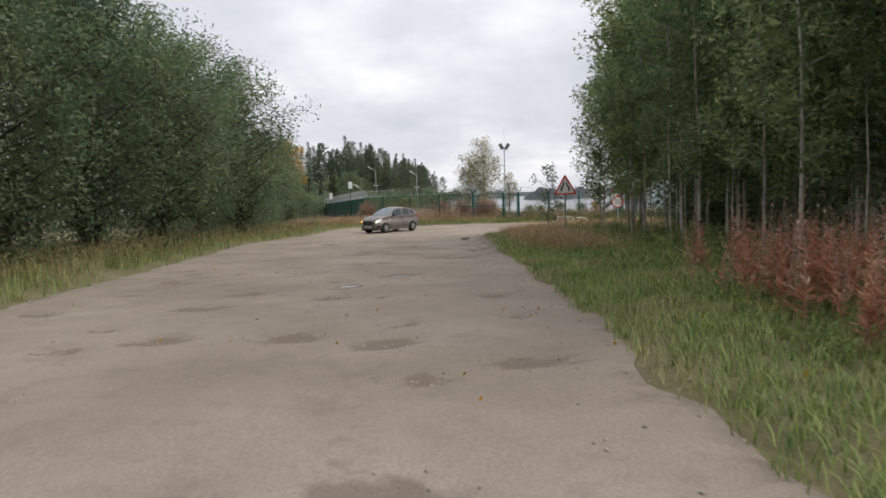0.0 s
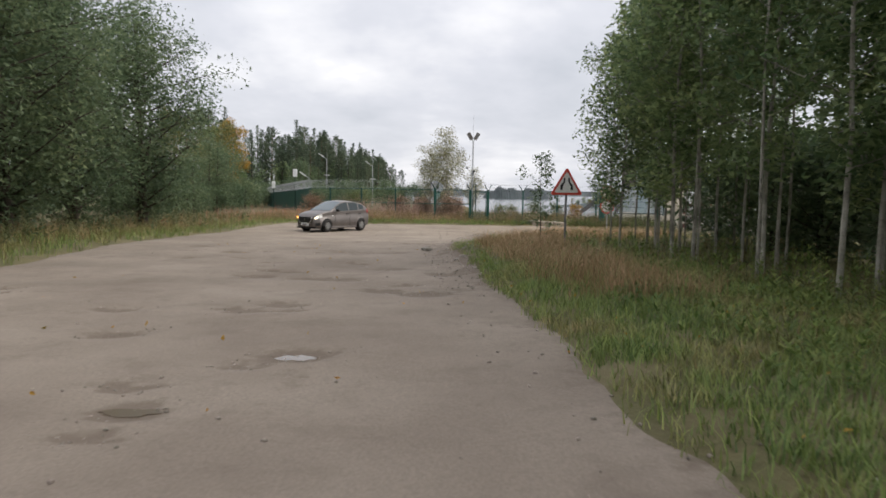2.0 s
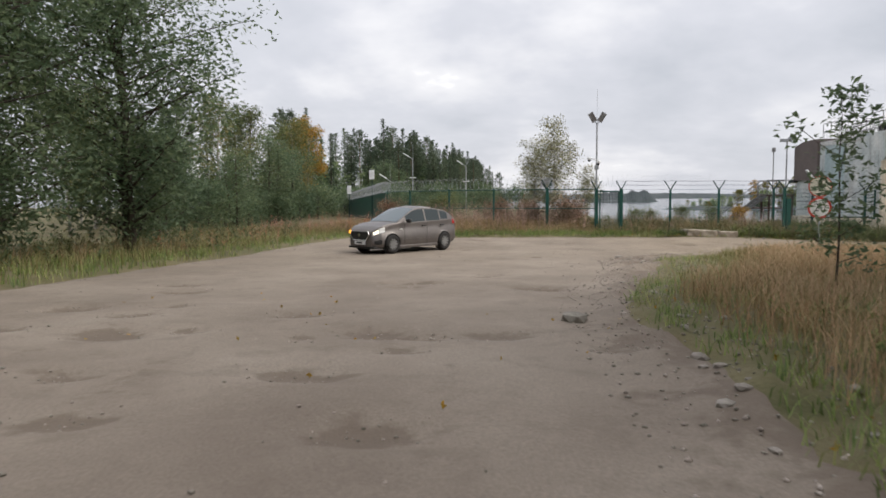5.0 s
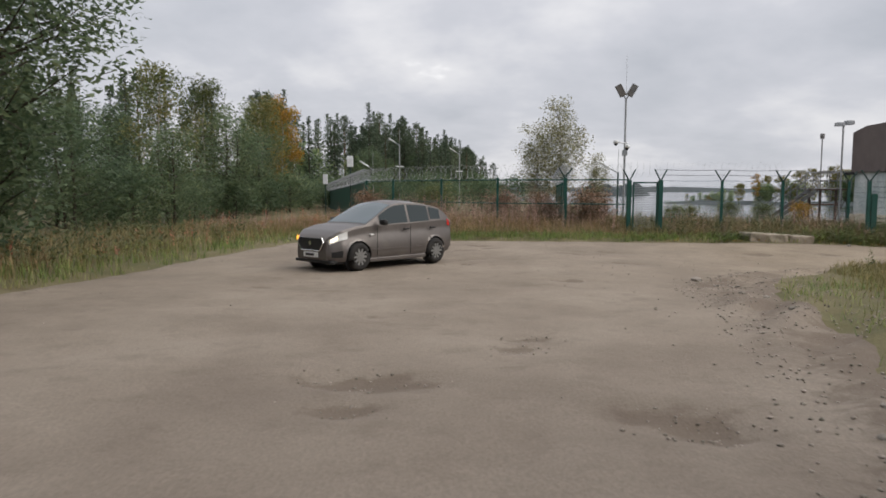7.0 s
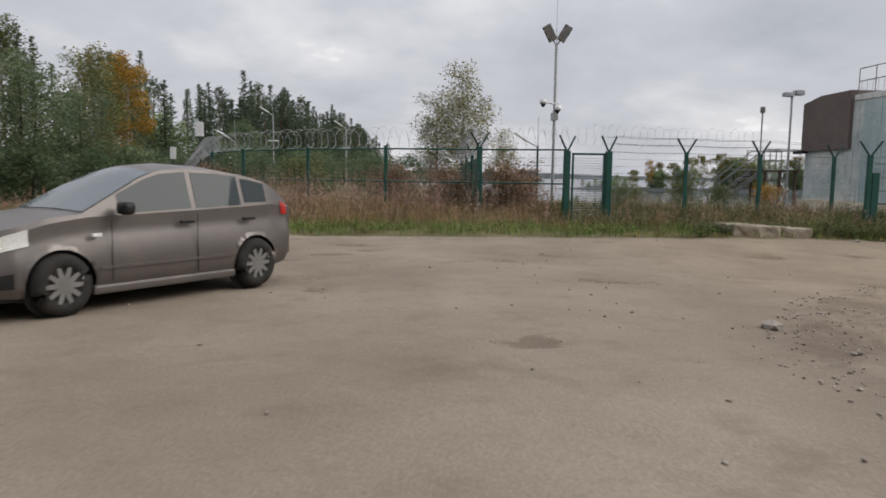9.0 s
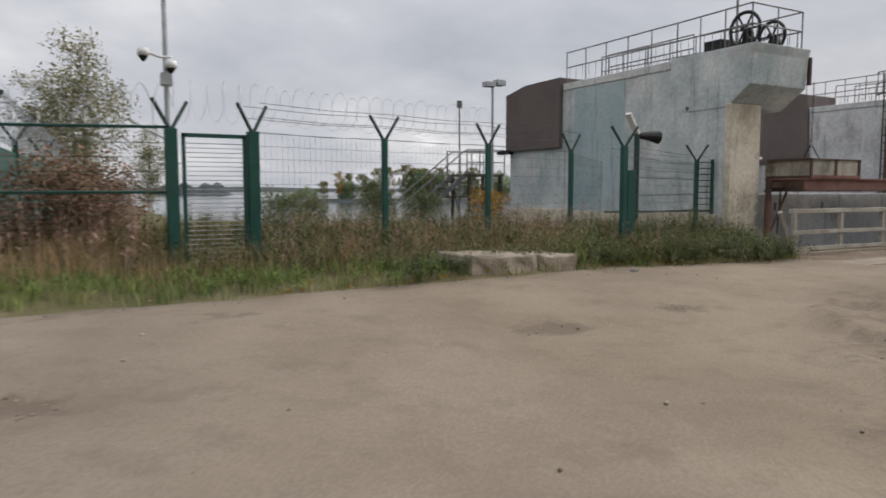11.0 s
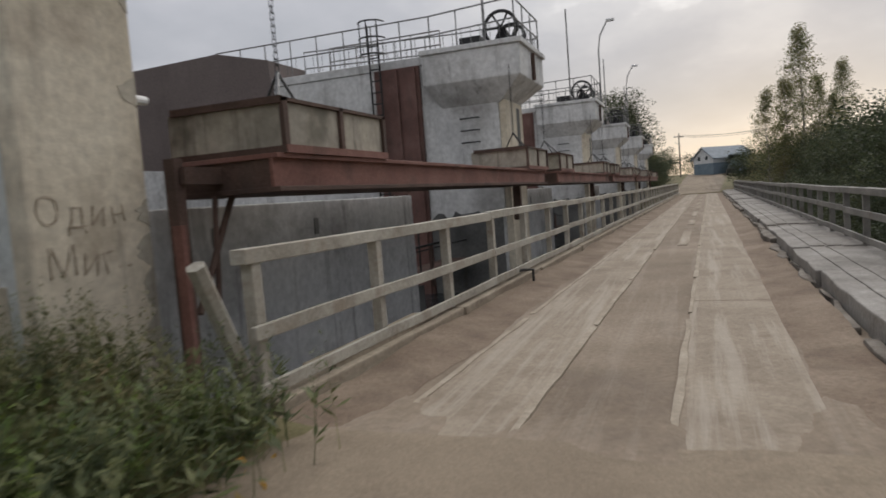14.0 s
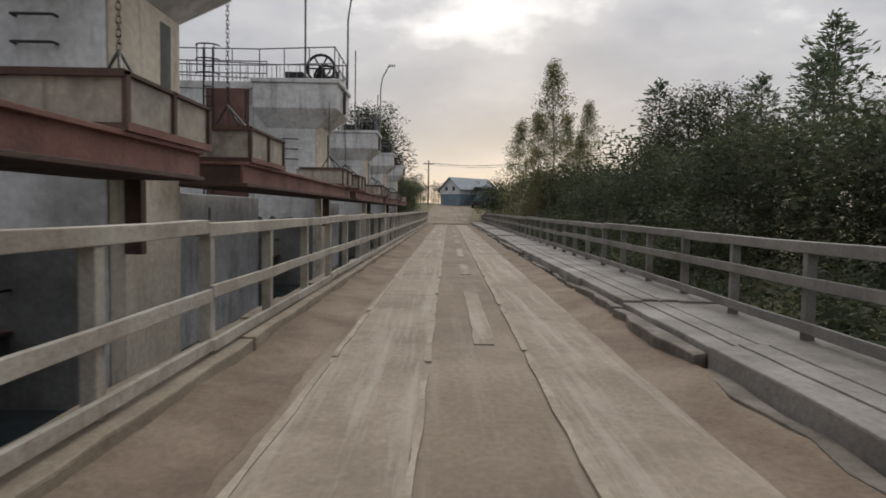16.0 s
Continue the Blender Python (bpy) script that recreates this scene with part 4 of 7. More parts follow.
def pier(first):
    """A dam pier: long wall running back from the bridge, overhanging head, railing, winch wheels. Local x = 0 at its west face."""
    t = thing("dam_pier", "weathered grey concrete dam pier with overhanging head and winch wheels" if not first else
              "tall grey and blue-green concrete dam abutment with overhanging head", "dam pier", (PIER_X, 0, 0), "row of dam piers")
    body = CONC_AB if first else CONC
    w_ = 1.20 if first else 1.9
    part("wall", Shape().box(0, 57.42, -5.0, w_, 67.6 if first else 70.0, 4.55), body, t, "pale blue-grey stained concrete wall" if first else "", bevel=0.02)
    part("front_face", Shape().box(-0.06 if first else 0.02, 57.22, -5.0, w_ - 0.02, 57.42, 3.35), CONC_CREAM, t, "cream concrete face with dark drips", bevel=0.03)
    o = 0.0 if first else 0.40
    prof = [(57.42, 3.25), (56.68, 3.80), (56.62, TOP - 0.25), (56.55, TOP), (59.4, TOP), (59.4, 3.80), (58.9, 3.25)]
    if first:
        part("head", Shape().prism(prof, -0.02, 2.3), CONC_AB, t, bevel=0.03)
    else:
        sh = Shape()
        low = [(0.02, 57.4), (1.88, 57.4), (1.88, 59.0), (0.02, 59.0)]
        mid = [(-o, 56.66), (2.2 + o, 56.66), (2.2 + o, 59.4), (-o, 59.4)]
        vs = [(x, y, 3.25) for x, y in low] + [(x, y, 3.90) for x, y in mid] + [(x, y, TOP - 0.14) for x, y in mid]
        fs = [(0, 1, 2, 3)] + [(i, (i + 1) % 4, 4 + (i + 1) % 4, 4 + i) for i in range(4)] + [(4 + i, 4 + (i + 1) % 4, 8 + (i + 1) % 4, 8 + i) for i in range(4)] + [(8, 9, 10, 11)]
        part("head", sh.add(vs, fs), CONC, t, bevel=0.03)
        part("coping", Shape().box(-o - 0.06, 56.58, TOP - 0.138, 2.26 + o, 59.46, TOP), CONC, t, bevel=0.02)
        # dark sheet over the lower wall: shade of the bay recess put into colour
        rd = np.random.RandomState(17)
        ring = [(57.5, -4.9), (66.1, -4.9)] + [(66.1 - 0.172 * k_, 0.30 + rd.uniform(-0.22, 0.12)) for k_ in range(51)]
        part("damp_band", Shape().prism(ring, -0.012, 0.0, "x"), CONC_DARK, t, "black painted shade on the lower wall with a ragged upper edge")
        part("drip_stain", Shape().box(1.15, 57.21, 1.5, 1.5, 57.222, 3.2), CONC_DARK, t, "dark runs of water down the face")
    # groove plates and rusty guides
    housing = [(64.35, 2.55), (67.7, 2.55), (67.7, 4.75), (66.4, 5.0), (64.35, 5.02)] if first else [(64.35, 2.3), (70.4, 2.3), (70.4, 5.70), (66.3, 5.80), (64.45, 5.36)]
    part("sheet_housing", Shape().prism(housing, -0.16, w_ + 0.1), BROWN, t, "dark brown sheet-metal housing", bevel=0.02)
    if first:
        part("steel_guide", Shape().box(w_, 57.62, -4.5, w_ + 0.16, 59.3, 3.22), GUIDE, t, "dark rusty steel gate guide", bevel=0.01)
        for y in (57.68, 58.4):
            part("guide_rib", Shape().box(w_ + 0.16, y, -4.5, w_ + 0.24, y + 0.08, 3.2), RUST, t)
        part("lamp", Shape().tube([(w_ - 0.02, 57.30, 1.90), (w_ + 0.16, 57.30, 1.90)], 0.045, 10), WHITE, t, "small white lamp on the pier's edge")
        rc = np.random.RandomState(33)
        for zc, hh_, ww_ in ((0.86, 0.13, 0.16), (0.52, 0.16, 0.20), (0.18, 0.22, 0.17), (-0.30, 0.30, 0.22), (1.95, 0.14, 0.20), (2.75, 0.10, 0.10)):
            ring = [(w_ - 0.03, zc - hh_)] + [(w_ - 0.03 - ww_ * math.sin(math.pi * q / 9) * rc.uniform(0.6, 1.1), zc - hh_ + 2 * hh_ * q / 9 + rc.uniform(-.02, .02)) for q in range(1, 9)] + [(w_ - 0.03, zc + hh_)]
            part("spall", Shape().prism(ring, 57.214, 57.23, "y"), WEIGHT, t, "broken-off patch of the concrete face")
        part("blue_patch", Shape().box(-0.008, 61.25, -0.2, 0.01, 63.7, 4.5), CONC_BLUE, t, "blue-green painted strip of wall")
        rf = np.random.RandomState(21)
        yy = 57.6
        while yy < 67.2:      # rough footing stones under the wall
            ln = rf.uniform(0.7, 1.5)
            part("footing_stone", worn_slab(rf, -0.16 - rf.uniform(0, 0.08), yy, -1.0, 0.0, yy + ln, 0.34 + rf.uniform(-0.06, 0.04), 0.03), CONC_CREAM, t, "rough pale concrete footing", bevel=0.02)
            yy += ln + 0.02
        part("seam", Shape().box(-0.008, 64.2, 0.3, 0.006, 64.22, 2.5), RAILG, t)
        part("pipe_hole", Shape().disc((-0.01, 58.75, 3.35), 0.07, 0.03, 12, "x"), CONC_DARK, t)
        part("wall_light", Shape().box(-0.25, 67.4, 2.45, 0.0, 68.2, 2.6), DSTEEL, t)
    else:
        part("steel_guide", Shape().box(-0.10, 59.62, -4.5, 0.0, 61.0, 4.55), GUIDE, t, "rust-brown steel gate guide", bevel=0.01)
        for y in (59.75, 60.3, 60.85):
            part("guide_rib", Shape().box(-0.19, y - 0.04, -4.5, -0.1, y + 0.04, 4.5), GUIDE, t)
        # ladder
        for y in (60.70, 61.0):
            part("ladder_rail", Shape().tube([(-0.32, y, -3), (-0.32, y, 5.8)], 0.03, 5), DSTEEL, t)
        for i in range(26):
            part("ladder_rung", Shape().tube([(-0.32, 60.70, -2.8 + i * 0.32), (-0.32, 61.0, -2.8 + i * 0.32)], 0.018, 4), DSTEEL, t)
        hoop = [(-0.32 - 0.38 * math.sin(a), 60.85 + 0.38 * math.cos(a), 0) for a in np.linspace(0, math.pi, 9)]
        for z in (4.95, 5.4, 5.85):
            part("hoop", Shape().tube([(x, y, z) for x, y, _ in hoop], 0.025, 5), DSTEEL, t)
        for q in (2, 4, 6):
            part("hoop_bar", Shape().tube([(hoop[q][0], hoop[q][1], 4.95), (hoop[q][0], hoop[q][1], 5.85)], 0.018, 4), DSTEEL, t)
        for z in (2.27, 2.60, 2.93):
            part("step_iron", Shape().tube([(0.0, 58.0, z), (-0.12, 58.0, z), (-0.12, 58.5, z), (0.0, 58.5, z)], 0.02, 5), DSTEEL, t)
    # top slab and rails
    part("cap_slab", Shape().box(-0.04, 59.42, 4.554, 1.94, 64.3 if first else 67.5, TOP - 0.06), CONC, t, bevel=0.02)
    top_rail(t, [(0.12, 64.3 if first else 66.5), (0.12, 59.3), (0.05 - o, 56.75), (2.15 + o, 56.75), (2.15 + o, 59.3), (1.75, 64.3)], TOP - 0.02, 1.05, 0.95)
    top_rail(t, [(0.7, 62.8), (0.7, 59.2)], TOP - 0.05, 0.8, 0.9)
    winch(t, 0.55, 57.35, TOP, 0.46)
    winch(t, 1.7, 57.35, TOP, 0.40)
    part("winch_frame", Shape().box(0.3, 57.9, TOP, 1.95, 58.5, TOP + 0.35), DSTEEL, t, bevel=0.02)
    part("mast", Shape().tube([(1.0, 57.96, TOP), (1.0, 57.96, TOP + 4.5)], 0.035, 6), PIPE, t, "thin grey steel mast")
    part("rust_stain", Shape().box(2.3 if first else 1.0, 56.56, 3.9, (2.3 if first else 1.0) + 0.07, 56.66, TOP - 0.2), RUST, t)
    return t


pier(True)
p1 = pier(False)
p1.matrix_world = pose(PIER_X + BAY, 0, 0)
for i in range(2, 6):
    copy_thing(p1, pose(PIER_X + BAY * i, 0, 0))
lamp_masts = thing("street_lamp", "thin curved street lamp standing on the dam", "street lamp", (PIER_X + BAY * 2 + 2.2, 56.66, TOP), "lamps on the dam")
part("pole", Shape().tube([(0, 0, 0), (0, 0, 2.6), (0.05, -0.1, 3.3), (0.25, -0.45, 4.0)], 0.035, 6), PIPE, lamp_masts)
part("lamp_head", Shape().box(0.15, -0.8, 3.95, 0.35, -0.4, 4.08), WHITE, lamp_masts, bevel=0.03)
copy_thing(lamp_masts, pose(PIER_X + BAY * 3 + 2.2, 56.66, TOP))

# hand-painted words on the abutment's face
def number_text(parent, text, size, x, y, z, material, name="lettering"):
    cu = bpy.data.curves.new(name, "FONT")
    cu.body, cu.size, cu.align_x, cu.align_y, cu.extrude = text, size, "CENTER", "CENTER", 0.002
    cu.offset = -0.006
    tmp = bpy.data.objects.new(name, cu)
    scene.collection.objects.link(tmp)
    bpy.context.view_layer.update()
    me = bpy.data.meshes.new_from_object(tmp.evaluated_get(bpy.context.evaluated_depsgraph_get()))
    bpy.data.objects.remove(tmp); bpy.data.curves.remove(cu)
    me.materials.clear(); me.materials.append(material)
    ob = new(name, me); ob.parent = parent
    ob.matrix_basis = pose(x, y, z, 90, 0, 0)
    return ob


gr = thing("painted_writing", "faint brown hand-painted words on the concrete pier", "graffiti", (PIER_X + 0.48, 57.214, 0.66))
FADED = mat("faded brown paint", [(0.27, 0.215, 0.16), (0.36, 0.30, 0.23), (0.56, 0.49, 0.385)], 9.0, 0.9, bump=0, grain=30)
for ch, size_, x_, z_ in (("О", 0.33, -0.36, 0.24), ("д", 0.34, -0.10, 0.205), ("и", 0.33, 0.12, 0.205), ("H", 0.24, 0.335, 0.195),
                          ("М", 0.36, -0.27, -0.17), ("и", 0.36, 0.0, -0.19), ("г", 0.36, 0.18, -0.19), (".", 0.36, 0.31, -0.16), (".", 0.36, 0.42, -0.16)):
    letter = number_text(gr, ch, size_, x_, 0, z_, FADED, "letter")
    letter.matrix_basis = letter.matrix_basis @ pose(0, 0, 0, 0, 0, 9 * math.sin(x_ * 17 + z_ * 9))

# bays: lifting beams, box weights, slings, gates and catwalks
def bay(i):
    x0, x1 = PIER_X + BAY * i + 2.0, PIER_X + BAY * (i + 1)
    y, lowz, hiz = 56.2, 0.97, 1.34
    b = thing("lifting_beam", "long red-painted steel beam hung in front of the dam, rust-streaked", "steel beam", (x0 - 0.2, y, 0), "lifting beams")
    L = x1 - x0 + 0.1
    part("web", Shape().box(0, 0.06, lowz + 0.05, L, 0.10, hiz - 0.05), REDST, b)
    part("flange", Shape().box(0, 0, hiz - 0.05, L, 1.3, hiz), REDST, b, "rusty top flange", bevel=0.008)
    part("flange", Shape().box(0, 0, lowz, L, 1.3, lowz + 0.05), RUST, b, bevel=0.008)
    part("web", Shape().box(0, 1.2, lowz + 0.05, L, 1.24, hiz - 0.05), REDST, b)
    part("end_beam", Shape().box(0.03, 0.1, lowz + 0.05, 0.07, 1.2, hiz - 0.05), RUST, b, "dark rusty end plate")
    if i == 0:
        part("bracket", Shape().box(-0.58, 0.72, lowz - 2.6, -0.46, 0.84, lowz + 0.36), RUST, b, "rusted upright beside the pier")
        part("bracket", Shape().box(-0.70, 0.60, lowz - 2.6, -0.64, 0.70, lowz - 0.25), REDST, b, "red-painted steel strip beside the upright")
        part("brace", Shape().tube([(-0.40, 0.75, lowz - 1.1), (0.25, 0.75, lowz)], 0.035, 6), RUST, b, "rusty diagonal brace")
        part("brace", Shape().tube([(-0.12, 0.75, lowz - 1.2), (-0.02, 0.75, lowz)], 0.03, 6), RUST, b, "rusty diagonal brace")
        part("bracket", Shape().box(-0.52, 0.66, lowz + 0.12, 0.02, 0.78, lowz + 0.28), RUST, b)
    part("bracket", Shape().box(L - 0.05, 0.75, lowz - 0.9, L + 0.1, 0.95, lowz), RUST, b)
    for xa, tag in ((-0.06, 0), (L - 2.33, 1)):
        w = thing("box_weight", "pale concrete box weight with rusty angle-iron edges on a red beam", "weight", (x0 + xa, y, hiz), "box weights")
        part("body", Shape().box(0.03, 0.02, 0.004, 2.30, 1.40, 0.50), WEIGHT, w, bevel=0.015)
        for xx in (0.0, 1.13, 2.25):
            part("edge_iron", Shape().box(xx, -0.02, 0.002, xx + 0.08, 0.03, 0.54), RUST, w)
        part("edge_iron", Shape().box(0, -0.02, 0.5, 2.33, 0.05, 0.535), RUST, w)
        part("edge_iron", Shape().box(-0.02, -0.02, 0.0, 0.03, 1.32, 0.07), RUST, w)
        part("edge_iron", Shape().box(-0.02, 0.0, 0.48, 0.04, 1.32, 0.55), RUST, w)
        part("edge_iron", Shape().box(0, -0.03, 0.0, 2.33, 0.02, 0.08), REDST, w)
        xa_ = 0.95 if tag == 0 else 1.25
        sl = Shape()
        for dy_ in (-0.28, 0.28):
            sl.tube([(xa_, 0.62 + dy_, 0.5), (xa_, 0.62, 0.98)], 0.018, 5)
        sl.tube([(0.02, 0.05, 0.52), (xa_, 0.62, 0.98)], 0.022, 5)
        part("sling", sl, DSTEEL, w, "dark steel sling bars")
        ch_ = Shape()
        for q_ in range(24):      # chain links, turned in step
            z_ = 0.98 + q_ * 0.072
            dx_, dy_ = (0.022, 0.0) if q_ % 2 else (0.0, 0.022)
            ch_.tube([(xa_ - dx_, 0.62 - dy_, z_), (xa_ - dx_, 0.62 - dy_, z_ + 0.08), (xa_ + dx_, 0.62 + dy_, z_ + 0.08), (xa_ + dx_, 0.62 + dy_, z_)], 0.008, 4, closed=True)
        part("chain", ch_, DSTEEL, w, "dark hanging chain")
    # lower gate wall and rusty catwalk in the bay
    g = thing("sluice_gate", "dark sluice gate wall below the beam", "sluice gate", (x0, 0, 0), "sluice gates")
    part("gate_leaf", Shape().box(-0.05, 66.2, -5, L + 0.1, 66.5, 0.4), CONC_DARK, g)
    for z in (-2.6, -0.9, 0.6):
        part("gate_beam", Shape().box(-0.04, 66.05, z - 0.5, L + 0.09, 66.2, z - 0.32), RUST, g)
    for q in range(6):
        part("gate_rib", Shape().box(L * (q + .5) / 6 - .06, 66.02, -5, L * (q + .5) / 6 + .06, 66.2, 0.4), RUST, g)
    bw = thing("bay_wall", "pale stained concrete wall below the red beam", "wall", (x0, 0, 0), kind="structure")
    part("panel", Shape().box(-0.35 if i == 0 else -0.05, 57.9, -5, L * 0.56, 58.25, 0.90), BAYW, bw, "pale concrete panel with dark damp stains", bevel=0.02)
    for xs_ in (0.85, 3.2):
        part("slot", Shape().box(xs_, 57.892, 0.40, xs_ + 0.12, 57.91, 0.64), CONC_DARK, bw, "small dark slot in the wall")
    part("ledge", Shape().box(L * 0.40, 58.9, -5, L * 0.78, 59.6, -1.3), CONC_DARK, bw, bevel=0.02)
    tw = thing("steel_frame", "rusty steel access frame with ladder inside the dam bay", "steel frame", (x0 + L * 0.60, 58.5, -1.3), "steel frames in the dam bays")
    for xx in (0.0, 0.75, 1.9, 3.1):
        part("upright", Shape().box(xx, 0, 0, xx + 0.07, 0.07, 2.25 if xx < 1 else 1.05), RUST, tw)
    for zz in (0.35, 1.0):
        part("cross_bar", Shape().box(0.0, -0.03, zz, 3.17, 0.02, zz + 0.05), DSTEEL, tw)
    for q in range(7):
        part("rung", Shape().box(0.07, 0.01, 0.2 + 0.3 * q, 0.75, 0.04, 0.23 + 0.3 * q), RUST, tw)
    cw = thing("catwalk", "rusty steel catwalk with thin railing inside the dam bay", "catwalk", (x0, 0, 0), "catwalks")
    part("grating", Shape().box(0, 58.6, -0.95, L, 59.3, -0.90), RUST, cw)
    for q in range(8):
        part("post", Shape().tube([(L * q / 7, 58.62, -0.9), (L * q / 7, 58.62, 0.1)], 0.022, 5), DSTEEL, cw)
    for z in (-0.4, 0.1):
        part("bar", Shape().tube([(0, 58.62, z), (L, 58.62, z)], 0.02, 5), DSTEEL, cw)
    wb_ = thing("back_wall", "shadowed concrete wall behind the dam bay", "wall", (x0, 0, 0), kind="structure")
    part("panel", Shape().box(-0.08, 67.0, -5, L + 0.15, 67.4, 2.2), CONC, wb_)


for i in range(5):
    bay(i)


# ---------------------------------------------------------------- wire fence with razor coil
def fence_post(parent, x, y, zj, lean=0.0, r=0.045, arms=True, material=None, yaw=0.0, base=None):
    material = material or GREEN
    zb = (hz(x, y) if base is None else base) - 0.15
    sh = Shape().box(x - r, y - r, zb, x + r, y + r, zj)
    p = part("post", sh, material, parent, bevel=0.008)
    if arms:
        for sgn in (-1, 1):
            a = Vector((x, y, zj - 0.04))
            d = Vector((sgn * 0.30 * math.cos(yaw), sgn * 0.30 * math.sin(yaw), 0.46))
            part("arm", Shape().tube([a, a + d], 0.03, 5), GREEND, p)
    return p


def mesh_panel(parent, a, b, z0, z1):
    a, b = Vector(a), Vector(b)
    L = (b - a).length
    sh = Shape()
    nv = int(L / 0.10)
    for i in range(nv + 1):
        p = a.lerp(b, i / nv)
        sh.tube([(p.x, p.y, z0), (p.x, p.y, z1)], 0.0016, 3, cap=False)
    nh = int((z1 - z0) / 0.2)
    for i in range(nh + 1):
        z = z0 + (z1 - z0) * i / nh
        sh.tube([(a.x, a.y, z), (b.x, b.y, z)], 0.0034, 3, cap=False)
    part("mesh_panel", sh, GREEN, parent, "thin green wire mesh")


def strands(parent, a, b, zj):
    a, b = Vector(a), Vector(b)
    d = (b - a).normalized(); n = Vector((d.y, -d.x, 0))
    sh = Shape()
    for u, w in ((-0.28, 0.42), (-0.15, 0.22), (0.15, 0.22), (0.28, 0.42), (0, 0.0)):
        sh.tube([a + n * u + Vector((0, 0, zj + w)), (a + b) / 2 + n * u + Vector((0, 0, zj + w - 0.03)), b + n * u + Vector((0, 0, zj + w))], 0.005, 3, cap=False)
    part("barbed_strand", sh, DSTEEL, parent, "barbed wire strands")


def coil(parent, a, b, zc, r=0.36, pitch=0.34, material=None, wire=0.006):
    a, b = Vector(a), Vector(b)
    d = (b - a).normalized(); n = Vector((d.y, -d.x, 0))
    L = (b - a).length
    turns = max(2, int(L / pitch))
    pts = []
    for i in range(turns * 14 + 1):
        t = i / (turns * 14)
        an = 2 * math.pi * turns * t
        wv = 1 + 0.12 * math.sin(an * 0.37)
        p = a.lerp(b, t) + n * (r * wv * math.cos(an)) + Vector((0, 0, zc + r * wv * math.sin(an)))
        pts.append(p)
    part("razor_coil", Shape().tube(pts, wire, 3, cap=False), material or GSTEEL, parent, "coiled razor wire")


ZJ = 1.95
fence = thing("wire_fence", "green welded-mesh security fence with Y-shaped arms and coiled razor wire", "fence", (0, 0, 0))
LINE = [(5.17, 55.75), (6.39, 55.76), (8.92, 56.3), (11.41, 56.66), (14.5, 57.75)]
for i, (x, y) in enumerate(LINE):
    fence_post(fence, x, y, ZJ, r=0.085 if i < 2 else 0.048, yaw=0.1 if i > 1 else 0.5)
for a, b in zip(LINE[1:], LINE[2:]):
    mesh_panel(fence, (*a, 0), (*b, 0), -0.1, ZJ - 0.02)
    strands(fence, (*a, 0), (*b, 0), ZJ)
for a, b in zip(LINE[:4], LINE[1:4]):
    coil(fence, (*a, 0), (*b, 0), ZJ + 0.42, 0.30, pitch=0.24 if a[0] < 9 else 0.34, wire=0.003)
gate = thing("wire_gate", "narrow green mesh gate closed between thick posts", "gate", (0, 0, 0))
s = Shape().box(5.32, 55.72, ZJ - 0.12, 6.28, 55.78, ZJ - 0.06).box(5.32, 55.72, -0.25, 5.37, 55.78, ZJ - 0.06).box(6.23, 55.72, -0.25, 6.28, 55.78, ZJ - 0.06).box(5.32, 55.72, -0.25, 6.28, 55.78, -0.19)
part("gate_frame", s, GREEN, gate)
for i in range(28):
    part("bar", Shape().tube([(5.36, 55.75, -0.15 + i * 0.07), (6.24, 55.75, -0.15 + i * 0.07)], 0.006, 4), GSTEEL, gate)
fence2 = thing("wire_fence", "green mesh fence running up to the dam abutment", "fence", (0, 0, 0))
L2 = [(14.24, 55.7), (16.9, 56.9), (19.14, 57.97)]
fence_post(fence2, *L2[0], ZJ, r=0.06, yaw=-0.3)
fence_post(fence2, *L2[2], 1.84, r=0.05, yaw=-0.5)
part("thick_post", Shape().box(14.34, 55.66, -0.7, 14.56, 55.86, 1.45), GREEN, fence2, "thick green square post", bevel=0.01)
mesh_panel(fence2, (14.4, 55.8, 0), (19.0, 57.8, 0), -0.1, 1.75)
part("post", Shape().box(19.46, 57.70, -0.3, 19.53, 57.77, 1.86), GREEN, fence2, bevel=0.006)
for k_ in range(9):
    zz = 0.46 + 0.165 * k_
    part("bar", Shape().tube([(19.16, 57.96, zz), (19.50, 57.74, zz)], 0.014, 5), GREEND, fence2)
for u_ in (0.35, 0.7):
    part("bar", Shape().tube([(19.14 + 0.36 * u_, 57.98 - 0.24 * u_, 0.42), (19.14 + 0.36 * u_, 57.98 - 0.24 * u_, 1.82)], 0.007, 4), GREEND, fence2)
part("bar", Shape().tube([(16.9, 59.2, 0.42), (19.16, 57.96, 0.44), (19.50, 57.74, 0.44)], 0.025, 5), GREEND, fence2)
strands(fence2, (*L2[0], 0), (*L2[2], 0), 1.5)
mesh_panel(fence2, (14.5, 57.75, 0), (18.9, 61.5, 0), -0.1, 1.9)
for z in (0.5, 0.9, 1.3):
    part("barbed_strand", Shape().tube([(14.24, 55.7, z), (19.1, 57.85, z)], 0.008, 4), DSTEEL, fence2)
sp = thing("loudspeaker_post", "dark post with a grey horn loudspeaker and a slim floodlight", "loudspeaker", (16.3, 57.4, hz(16.3, 57.4)))
zt = 2.42 - hz(16.3, 57.4)
part("pole", Shape().tube([(0, 0, -0.2), (0, 0, zt)], 0.07, 8), GREEND, sp)
part("horn", Shape().tube([(0.05, 0, zt - 0.05), (0.35, -0.05, zt - 0.05), (0.62, -0.12, zt - 0.08)], 0.07, 10, r1=0.17), DSTEEL, sp, "grey horn loudspeaker")
